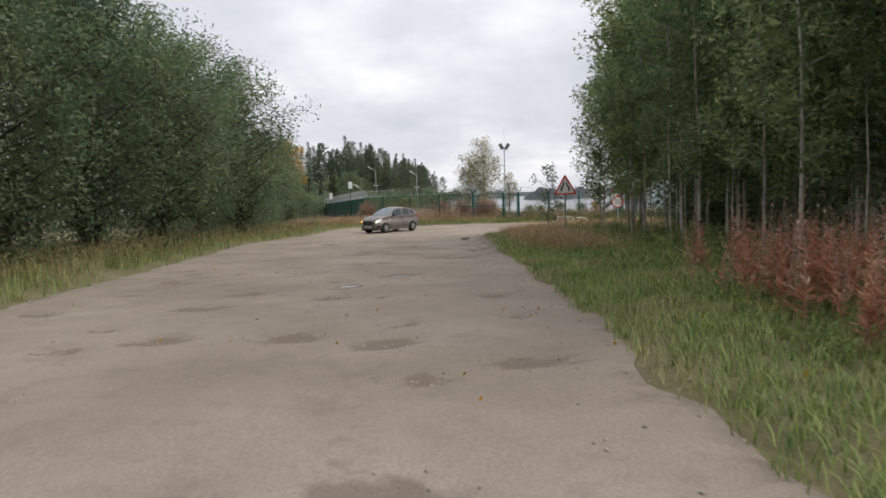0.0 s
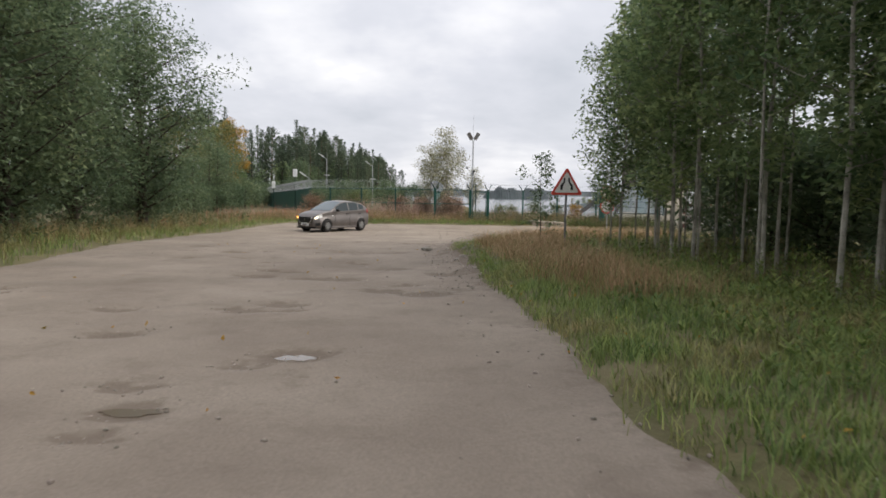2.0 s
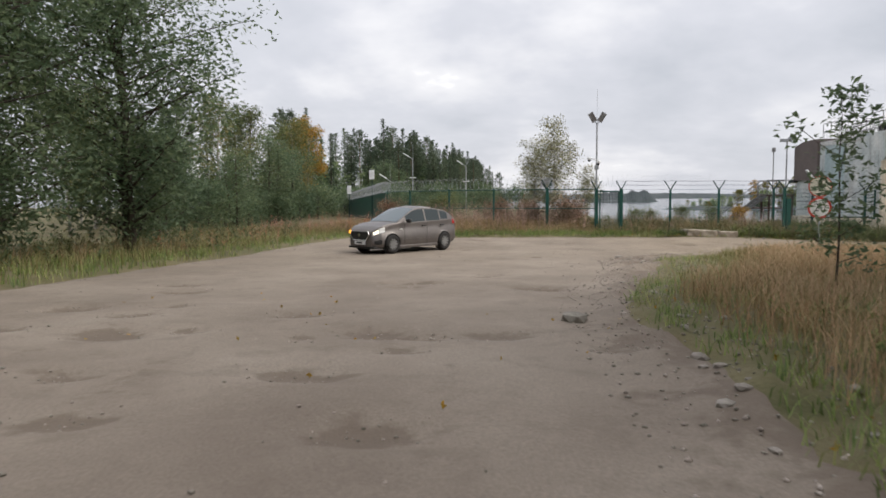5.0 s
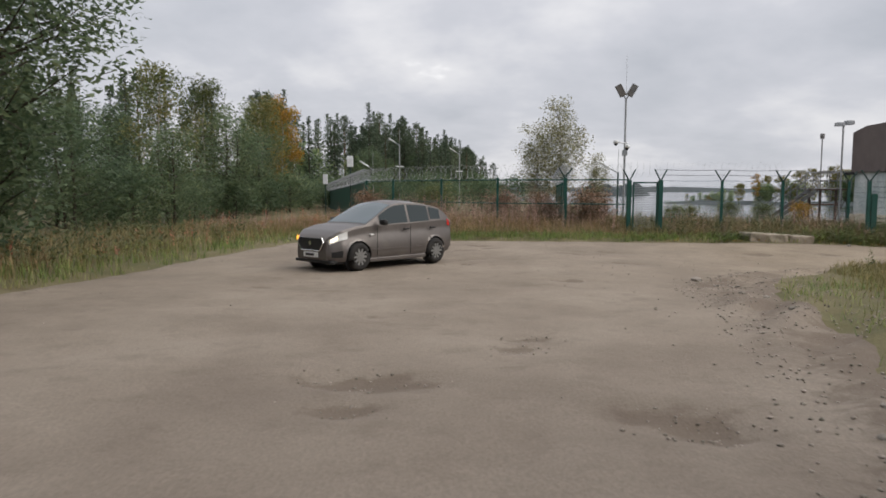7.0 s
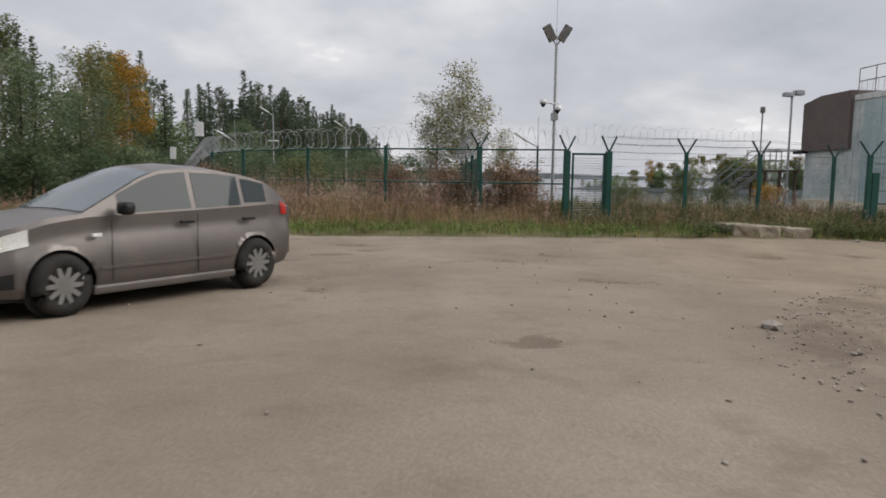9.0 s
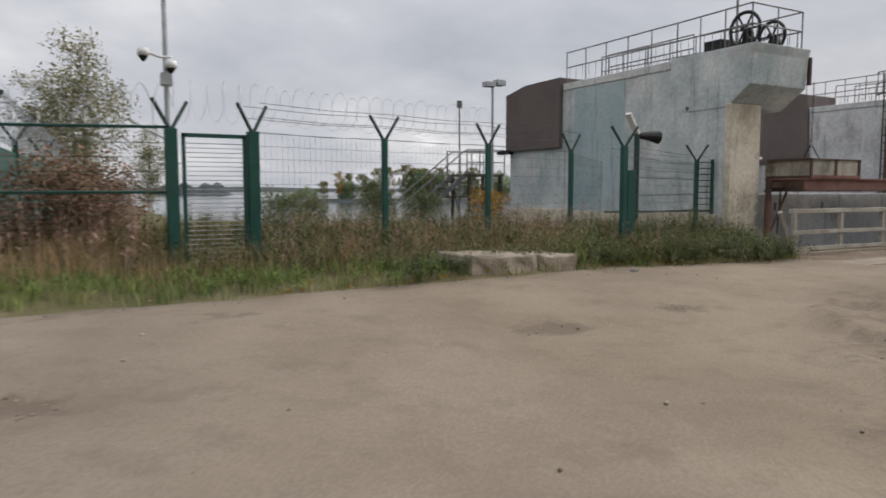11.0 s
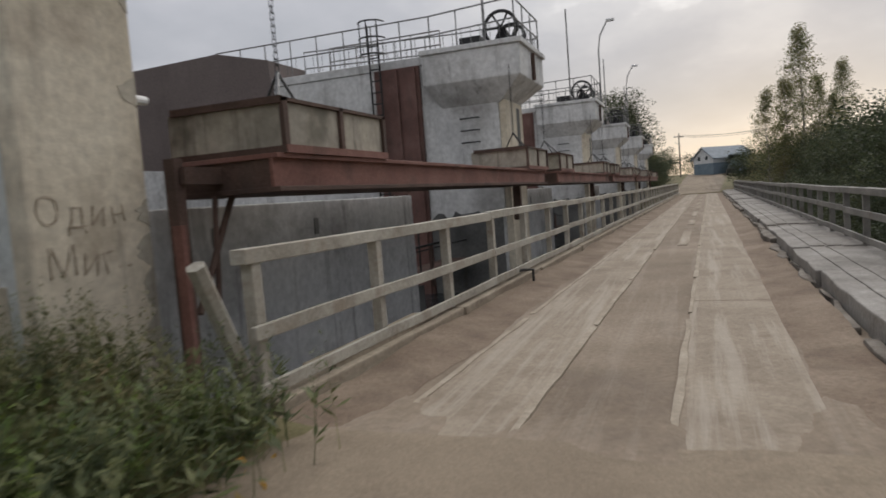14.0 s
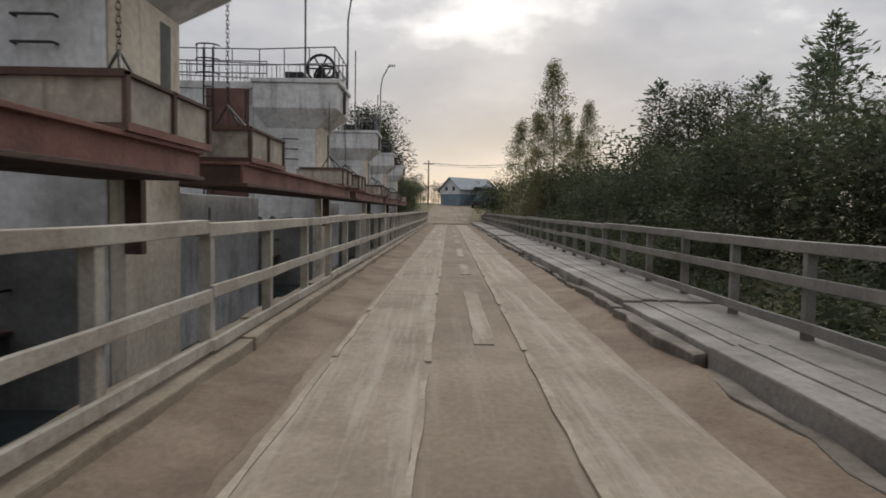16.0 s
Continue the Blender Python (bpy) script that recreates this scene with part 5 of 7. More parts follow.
part("floodlight", Shape().box(-0.6, -0.08, -0.05, 0.0, 0.08, 0.03, pose(0, 0, zt, 0, 52, 10)), WHITE, sp, "slim white floodlight", bevel=0.01)

# western run of the fence
fence3 = thing("wire_fence", "green fence with horizontal rails, half hidden by tall weeds", "fence", (0, 0, 0))
L3 = [(5.17, 55.75), (2.75, 56.5), (0.0, 57.0), (-2.5, 58.8), (-5.0, 61.0), (-7.0, 64.8)]
for i, (x, y) in enumerate(L3[1:]):
    fence_post(fence3, x, y, ZJ + 0.1, r=0.075 if i == 0 else 0.05, arms=i == 0, yaw=0.4)
for a, b in zip(L3, L3[1:]):
    for z in (1.0, ZJ + 0.02):
        part("rail", Shape().tube([(*a, z), (*b, z)], 0.025, 5), GREEN, fence3)
    mesh_panel(fence3, (*a, 0), (*b, 0), -0.2, ZJ)
    coil(fence3, (*a, 0), (*b, 0), ZJ + 0.35, 0.3, 0.3)
inner = thing("wire_fence", "inner green fence with razor wire behind the weeds", "fence", (0, 0, 0))
L4 = [(2.75, 56.6), (3.0, 60.5), (3.4, 66.0), (3.8, 72.0)]
for x, y in L4[1:]:
    fence_post(inner, x, y, 2.0, r=0.05, yaw=0.2, base=-0.4)
for a, b in zip(L4, L4[1:]):
    part("sheet_panel", Shape().box(0, -0.01, -0.2, (Vector(b) - Vector(a)).length, 0.01, 1.75, Matrix.Translation((*a, 0)) @ Matrix.Rotation(math.atan2(b[1] - a[1], b[0] - a[0]), 4, "Z")), GREEN, inner)
    coil(inner, (*a, 0), (*b, 0), 2.25, 0.32, 0.3)
solid = thing("sheet_fence", "solid dark green sheet fence topped by a thick razor coil", "fence", (0, 0, 0))
a, b = (-7.2, 65.4), (-16.5, 95)
for i in range(8):
    p, q = Vector(a).lerp(Vector(b), i / 8), Vector(a).lerp(Vector(b), (i + 1) / 8)
    sh = Shape()
    dd = (q - p); L = dd.length
    m = Matrix.Translation((p.x, p.y, 0)) @ Matrix.Rotation(math.atan2(dd.y, dd.x), 4, "Z")
    zig = [(j * 0.125, -0.02 if j % 4 < 2 else -0.05) for j in range(int(L / 0.125) + 1)]
    sh.prism(zig + [(zig[-1][0], 0.02), (0, 0.02)], -1.2, 2.0 - 0.07 * i, "z").moved(m)
    part("sheet_panel", sh, GREEN, solid)
    coil(solid, (p.x, p.y, -0.07 * i), (q.x, q.y, -0.07 * i - 0.07), 2.3, 0.34, 0.24, wire=0.012)


# ---------------------------------------------------------------- lamps, signs and yard things
def lamp_v(x, y, ztop):
    zb = hz(x, y)
    t = thing("floodlight_mast", "tall grey mast with two floodlights in a V and dome cameras", "light mast", (x, y, zb))
    h = ztop - zb
    part("pole", Shape().tube([(0, 0, -0.2), (0, 0, h)], 0.055, 8, r1=0.045), GSTEEL, t)
    part("rod", Shape().tube([(0, 0, h), (0, 0, h + 1.9)], 0.008, 4), GSTEEL, t, "thin lightning rod")
    for sg in (-1, 1):
        arm = part("lamp_arm", Shape().tube([(0, 0, h - 0.05), (sg * 0.12, 0, h + 0.16)], 0.025, 5), GSTEEL, t)
        part("lamp_head", Shape().box(-0.14, -0.10, 0, 0.14, 0.05, 0.55, pose(sg * 0.12, 0, h + 0.12, 8, sg * 30, 0)), PIPE, arm, "dark grey floodlight panel", bevel=0.015)
    hc = 3.45 - zb
    part("bracket", Shape().tube([(-0.42, 0, hc + 0.3), (-0.1, 0, hc + 0.2), (0.1, -0.1, hc + 0.2)], 0.03, 5), WHITE, t)
    for px, pz in ((-0.42, 0.18), (0.08, -0.02)):
        cam_ = part("dome_camera", Shape().tube([(px, -0.12, hc + pz + 0.14), (px, -0.12, hc + pz)], 0.11, 10), WHITE, t, "white dome camera", smooth=True)
        part("dome", Shape().tube([(px, -0.12, hc + pz), (px, -0.12, hc + pz - 0.07), (px, -0.12, hc + pz - 0.11)], 0.09, 10, r1=0.02), PLASTIC, cam_)
    part("junction_box", Shape().box(-0.1, -0.12, hc - 0.35, 0.1, 0.12, hc - 0.1), GSTEEL, t, bevel=0.01)
    return t


lamp_v(5.65, 59.5, 5.6)


def yard_lamp(x, y, ztop, arm=0.9, sg=-1, material=None):
    zb = hz(x, y)
    t = thing("yard_lamp", "slim pole with an angled white LED street light", "street lamp", (x, y, zb), "yard lamps")
    h = ztop - zb
    part("pole", Shape().tube([(0, 0, -0.3), (0, 0, h - 0.35)], 0.06, 7, r1=0.045), material or GSTEEL, t)
    part("rod", Shape().tube([(0, 0, h - 0.35), (0, 0, h + 0.9)], 0.012, 4), GSTEEL, t)
    part("arm", Shape().tube([(0, 0, h - 0.4), (sg * arm * 0.5, 0, h - 0.1)], 0.03, 5), GSTEEL, t)
    part("lamp_head", Shape().box(-0.35, -0.12, -0.04, 0.35, 0.12, 0.04, pose(sg * arm * 0.7, 0, h + 0.03, 0, sg * -32, 0)), WHITE, t, bevel=0.02)
    part("camera_arm", Shape().tube([(-0.35, 0, h * 0.62), (0.35, 0, h * 0.62)], 0.04, 5), WHITE, t)
    return t


yard_lamp(-8.35, 87.5, 5.75)
yard_lamp(-9.0, 78.0, 3.4)
yard_lamp(-3.4, 92.0, 5.2)
yard_lamp(6.6, 66.5, 2.9, 1.1, -1, GREEND)
for x, y, z, sz in ((-9.4, 72.0, 3.35, 0.20), (-12.4, 77.5, 2.3, 0.17)):
    t = thing("white_plate", "white rectangular plate on a thin dark pole", "sign", (x, y, hz(x, y)), "white plates")
    h = z - hz(x, y)
    part("pole", Shape().tube([(0, 0, -0.2), (0, 0, h)], 0.04, 6), GREEND, t)
    part("plate", Shape().box(-sz, -0.06, h - 0.35, sz, -0.02, h + 0.35), WHITE, t, bevel=0.02)

# narrowing-road warning sign
zb = hz(5.72, 29.3)
sg = thing("warning_sign", "triangular white road-narrows sign with red border on a grey post", "traffic sign", (5.72, 29.3, zb), rz=-6)
h0 = 1.80 - zb
part("post", Shape().tube([(0, 0.05, -0.3), (0, 0.05, h0 + 0.5)], 0.035, 8), PIPE, sg)


def tri(side, z0):
    hh = side * 0.866
    pts = []
    for cx, cz, a0 in ((-side / 2, z0, 210), (side / 2, z0, 330), (0, z0 + hh, 90)):
        r = side * 0.05
        ix, iz = cx * (1 - 0.10) , z0 + hh / 3 + (cz - z0 - hh / 3) * (1 - 0.10)
        pts += [(ix + r * math.cos(radians(a0 + k)), iz + r * math.sin(radians(a0 + k))) for k in (-60, -20, 20, 60)]
    return pts


part("border", Shape().prism(tri(0.92, h0 - 0.02), -0.03, 0.0, "y"), SIGNR, sg, "faded red border")
part("face", Shape().prism(tri(0.70, h0 + 0.045), -0.036, -0.031, "y"), SIGNW, sg)
for s1 in (-1, 1):
    x_in = lambda u: s1 * u
    prof = [(x_in(0.19), h0 + 0.11), (x_in(0.12), h0 + 0.11), (x_in(0.12), h0 + 0.22), (x_in(0.045), h0 + 0.36), (x_in(0.045), h0 + 0.48), (x_in(0.095), h0 + 0.48), (x_in(0.095), h0 + 0.37), (x_in(0.19), h0 + 0.25)]
    part("symbol", Shape().prism(prof, -0.042, -0.037, "y"), SIGNB, sg)


SX, SY = 12.3, 47.4
zb = hz(SX, SY)
s2 = thing("limit_sign", "round speed-limit 20 sign below a round priority sign on one post", "traffic sign", (SX, SY, zb), rz=-24)
h20 = 1.12 - zb
part("post", Shape().tube([(0, 0.05, -0.3), (0, 0.05, h20 + 1.15)], 0.035, 8), GSTEEL, s2)
lo = part("disc", Shape().disc((0, 0, h20), 0.40, 0.02), SIGNR, s2, "red ring disc")
part("face", Shape().disc((0, -0.013, h20), 0.325, 0.006), SIGNW, lo)
number_text(lo, "20", 0.42, 0, -0.02, h20, SIGNB, "number")
hi = part("disc", Shape().disc((0, 0, h20 + 0.80), 0.40, 0.02), SIGNR, s2, "faded priority disc")
part("face", Shape().disc((0, -0.013, h20 + 0.80), 0.36, 0.006), SIGNY, hi)
part("arrow", Shape().prism([(0.06, h20 + 1.0), (0.06, h20 + 0.8), (0.15, h20 + 0.8), (0.0, h20 + 0.6), (-0.15, h20 + 0.8), (-0.06, h20 + 0.8), (-0.06, h20 + 1.0)], -0.022, -0.017, "y"), SIGNB, hi)

# concrete block by the verge
bl = thing("concrete_block", "long cracked pale concrete block lying in the verge grass", "concrete block", (9.12, 53.60, -0.34), rz=8)
bl.matrix_world = bl.matrix_world @ Matrix.Rotation(radians(2.6), 4, "Y")
for xa, xb, y0, dz in ((0, 1.46, 0.0, 0.0), (1.49, 2.44, 0.02, -0.015)):
    rsb = np.random.RandomState(int(xa * 10) + 1)
    bm = bmesh.new()
    bmesh.ops.create_cube(bm, size=1)
    for v in bm.verts:
        v.co = Vector((xa + (v.co.x + 0.5) * (xb - xa), y0 + (v.co.y + 0.5) * 0.92, (v.co.z + 0.5) * (0.37 + dz)))
    bmesh.ops.subdivide_edges(bm, edges=bm.edges[:], cuts=9, use_grid_fill=True)
    for v in bm.verts:
        worn = sum(abs(q) > 0.46 for q in ((v.co.x - xa) / (xb - xa) - 0.5, (v.co.y - y0) / 0.92 - 0.5, v.co.z / (0.37 + dz) - 0.5)) > 1
        nz = noise.noise(v.co * 2.2) * 0.045 + noise.noise(v.co * 7.0) * 0.022
        mid = Vector(((xa + xb) / 2, y0 + 0.46, 0.18))
        v.co += Vector((nz * 0.6, nz, nz * 0.7)) + (mid - v.co).normalized() * (0.03 + 0.03 * noise.noise(v.co * 5.0) if worn else 0.0)
    me = bpy.data.meshes.new("piece"); bm.to_mesh(me); bm.free()
    me.materials.append(BLOCK)
    o = new("piece", me); o.parent = bl


def rock(rs, r):
    bm = bmesh.new()
    bmesh.ops.create_icosphere(bm, subdivisions=1, radius=1)
    off = Vector(rs.uniform(-9, 9, 3))
    for v in bm.verts:
        v.co *= 1 + 0.35 * noise.noise(v.co * 1.2 + off)
        v.co = Vector((v.co.x * r * 1.3, v.co.y * r, v.co.z * r * 0.6))
    me = bpy.data.meshes.new("stone")
    bm.to_mesh(me); bm.free()
    me.materials.append(STONE)
    return me


rs = np.random.RandomState(12)
ROCKS = [rock(rs, 1.0) for _ in range(5)]
SPOTS = [(1.44, 29.1, 0.16), (4.3, 43.3, 0.13), (2.4, 27.0, 0.08), (2.1, 25.3, 0.07), (2.9, 31.5, 0.07), (2.35, 23.4, 0.06), (12.6, 53.7, 0.09)]
SPOTS += [(rs.uniform(1.6, 3.2), rs.uniform(20, 34), rs.uniform(0.03, 0.06)) for _ in range(26)]
SPOTS += [(rs.uniform(2.2, 5.5), rs.uniform(36, 45), rs.uniform(0.03, 0.06)) for _ in range(30)]
SPOTS = [p_ for p_ in SPOTS if p_[2] > 0.065 or p_[0] > firm_edge(p_[1]) + 0.35]
for i, (x, y, r) in enumerate(SPOTS):
    ob = new("stone", ROCKS[i % 5])
    ob.matrix_world = pose(x, y, hz(x, y) + r * 0.25, 0, 0, rs.uniform(0, 360)) @ Matrix.Scale(r, 4)
    tagged(ob, "large pale flat stone on the road edge" if r > 0.12 else "small grey stone on the road edge", "stone", "stones by the road")
# soil heaped at the corner of the footway
hv, hf = [], []
for i in range(9):
    for j in range(20):
        r_, a_ = i / 8, 2 * math.pi * j / 20
        x_, y_ = 18.9 + 1.6 * r_ * math.cos(a_), 50.75 + 0.70 * r_ * math.sin(a_)
        hv.append((x_, y_, hz(x_, y_) - 0.03 + 0.26 * (1 - r_ ** 1.4) * (0.75 + 0.35 * float(wob(x_, y_, 2.7, 1.0)))))
for i in range(8):
    for j in range(20):
        hf.append((i * 20 + j, i * 20 + (j + 1) % 20, (i + 1) * 20 + (j + 1) % 20, (i + 1) * 20 + j))
tagged(new("soil_heap", quick("soil_heap", hv, hf, SANDD, True)), "low heap of brown soil beside the bridge footway", "soil", kind="stuff")
for i in range(34):
    a_, q_ = rs.uniform(0, 6.28), rs.rand() ** 0.6
    x_, y_, r = 18.8 + 1.8 * q_ * math.cos(a_), 50.80 + 0.75 * q_ * math.sin(a_), rs.uniform(0.03, 0.075)
    ob = new("concrete_lump", ROCKS[i % 5])
    ob.matrix_world = pose(x_, y_, hz(x_, y_) + 0.20 * (1 - q_ ** 1.4) + r * 0.2, rs.uniform(-20, 20), rs.uniform(-20, 20), rs.uniform(0, 360)) @ Matrix.Scale(r, 4)
    tagged(ob, "broken grey concrete lump lying on the soil heap", "concrete lump", "lumps on the soil heap")
# loose gravel on the shoulder and along kerbs
n = 11600
gxs = np.concatenate([rs.uniform(1.2, 6.5, 2600), rs.uniform(-7, 3, 1500), rs.uniform(4, 19, 1100), rs.uniform(-8.5, 19.4, 4000), rs.uniform(2, 12, 2400)])
gys = np.concatenate([rs.uniform(20, 46, 2600), rs.uniform(3, 53, 1500), rs.uniform(46, 54, 1100), rs.uniform(3, 55, 4000), rs.uniform(26, 49, 2400)])
okr = (np.abs(gxs - right_edge(gys)) < 1.0) | (np.abs(edge_dist(gxs, gys)) < 0.3) | (rs.rand(n) < 0.05) | ((gxs > firm_edge(gys)) & (gxs < right_edge(gys)) & (gys > 24) & (gys < 47.5))
gxs, gys = gxs[okr], gys[okr]
gzs = height(gxs, gys)
hp = np.array([h_[:3] for h_ in HOLES if h_[3] > 0.03])
hi_ = np.repeat(np.arange(len(hp)), 22)
px_ = hp[hi_, 0] + rs.normal(0, 0.75, len(hi_)) * hp[hi_, 2] * 1.3
py_ = hp[hi_, 1] + rs.normal(0, 0.6, len(hi_)) * hp[hi_, 2]
gxs, gys = np.concatenate([gxs, px_]), np.concatenate([gys, py_])
gzs = height(gxs, gys)
rr = np.concatenate([rs.uniform(0.008, 0.026, len(gxs) - len(px_)), rs.uniform(0.006, 0.019, len(px_))])
oct_ = np.array([(1, 0, 0), (-1, 0, 0), (0, 1, 0), (0, -1, 0), (0, 0, 0.7), (0, 0, -0.7)])
of = np.array([(0, 2, 4), (2, 1, 4), (1, 3, 4), (3, 0, 4), (2, 0, 5), (1, 2, 5), (3, 1, 5), (0, 3, 5)])
jit = rs.uniform(0.6, 1.4, (len(gxs), 6, 1))
V = (np.stack([gxs, gys, gzs + rr * 0.3], -1)[:, None] + oct_[None] * rr[:, None, None] * jit).reshape(-1, 3)
F = (of[None] + 6 * np.arange(len(gxs))[:, None, None]).reshape(-1, 3)
tagged(new("gravel", quick("gravel", V, F, GRAVEL)), "loose grey gravel scattered along the road edges", "gravel", kind="stuff")

# metal stairs and platform behind the fence
st = thing("metal_stairs", "rusty metal stairs with pipe handrails behind the fence", "stairs", (14.6, 68.5, -1.0))
for i in range(10):
    part("tread", Shape().box(0.34 * i, 0, 0.26 * i, 0.34 * i + 0.3, 1.0, 0.26 * i + 0.04), RUST, st)
for yy in (0, 1.0):
    part("stringer", Shape().prism([(0, -0.15), (3.5, 2.55), (3.5, 2.8), (0, 0.1)], yy - 0.02, yy + 0.02, "y"), PIPE, st)
    part("handrail", Shape().tube([(0, yy, 1.0), (3.4, yy, 3.6), (5.0, yy, 3.6)], 0.03, 5), PIPE, st)
    for i in range(5):
        part("baluster", Shape().tube([(0.8 * i, yy, 0.62 * i), (0.8 * i, yy, 0.62 * i + 1.0)], 0.022, 5), PIPE, st)
part("platform", Shape().box(3.4, -0.2, 2.6, 5.2, 1.4, 2.68), RUST, st)
for xx in (3.55, 5.05):
    for yy in (-0.1, 1.25):
        part("support", Shape().box(xx, yy, -1.4, xx + 0.1, yy + 0.1, 2.6), RUST, st)
    part("brace", Shape().tube([(xx + 0.05, -0.05, -0.6), (xx + 0.05, 1.3, 2.3)], 0.03, 5), RUST, st)
part("brace", Shape().tube([(3.6, -0.05, -0.6), (5.1, -0.05, 2.3)], 0.03, 5), RUST, st)
part("tank", Shape().box(3.75, 0.15, -1.4, 4.9, 1.15, 0.9), RUST, st, "low rusty box under the platform", bevel=0.03)
for yy in (-0.2, 1.4):
    for q in range(4):
        part("baluster", Shape().tube([(3.4 + 0.6 * q, yy, 2.68), (3.4 + 0.6 * q, yy, 3.65)], 0.025, 5), PIPE, st)
    for zz in (3.15, 3.65):
        part("bar", Shape().tube([(3.4, yy, zz), (5.2, yy, zz)], 0.022, 5), PIPE, st)
fp = thing("floodlight_mast", "thin grey mast with a twin floodlight beside the dam housing", "light mast", (19.2, 68.3, hz(19.2, 68.3)))
z0 = hz(19.2, 68.3)
part("pole", Shape().tube([(0, 0, -0.3), (0, 0, 5.2 - z0)], 0.05, 6), GSTEEL, fp)
part("lamp_head", Shape().box(-0.45, -0.25, 5.15 - z0, 0.0, 0.1, 5.35 - z0, pose(0, 0, 0, 0, 0, 0)), GSTEEL, fp, bevel=0.02)
part("lamp_head", Shape().box(0.05, -0.3, 5.22 - z0, 0.45, 0.1, 5.45 - z0), GSTEEL, fp, bevel=0.02)
ms = thing("signal_mast", "slender grey mast with a small round head by the water", "mast", (19.55, 71.5, WATER_Z))
part("pole", Shape().tube([(0, 0, -1.5), (0, 0, 4.8 - WATER_Z)], 0.035, 6), PIPE, ms)
part("head", Shape().tube([(0, 0, 4.7 - WATER_Z), (0, 0, 5.0 - WATER_Z)], 0.13, 8), PIPE, ms)
part("platform", Shape().box(-1.6, -0.6, 2.6, 1.0, 0.6, 2.68), RUST, ms)
for q in range(5):
    part("baluster", Shape().tube([(-1.6 + 0.65 * q, -0.6, 2.68), (-1.6 + 0.65 * q, -0.6, 3.6)], 0.025, 5), PIPE, ms)
part("bar", Shape().tube([(-1.6, -0.6, 3.6), (1.0, -0.6, 3.6)], 0.025, 5), PIPE, ms)
part("bar", Shape().tube([(-1.6, -0.6, 3.15), (1.0, -0.6, 3.15)], 0.02, 5), PIPE, ms)


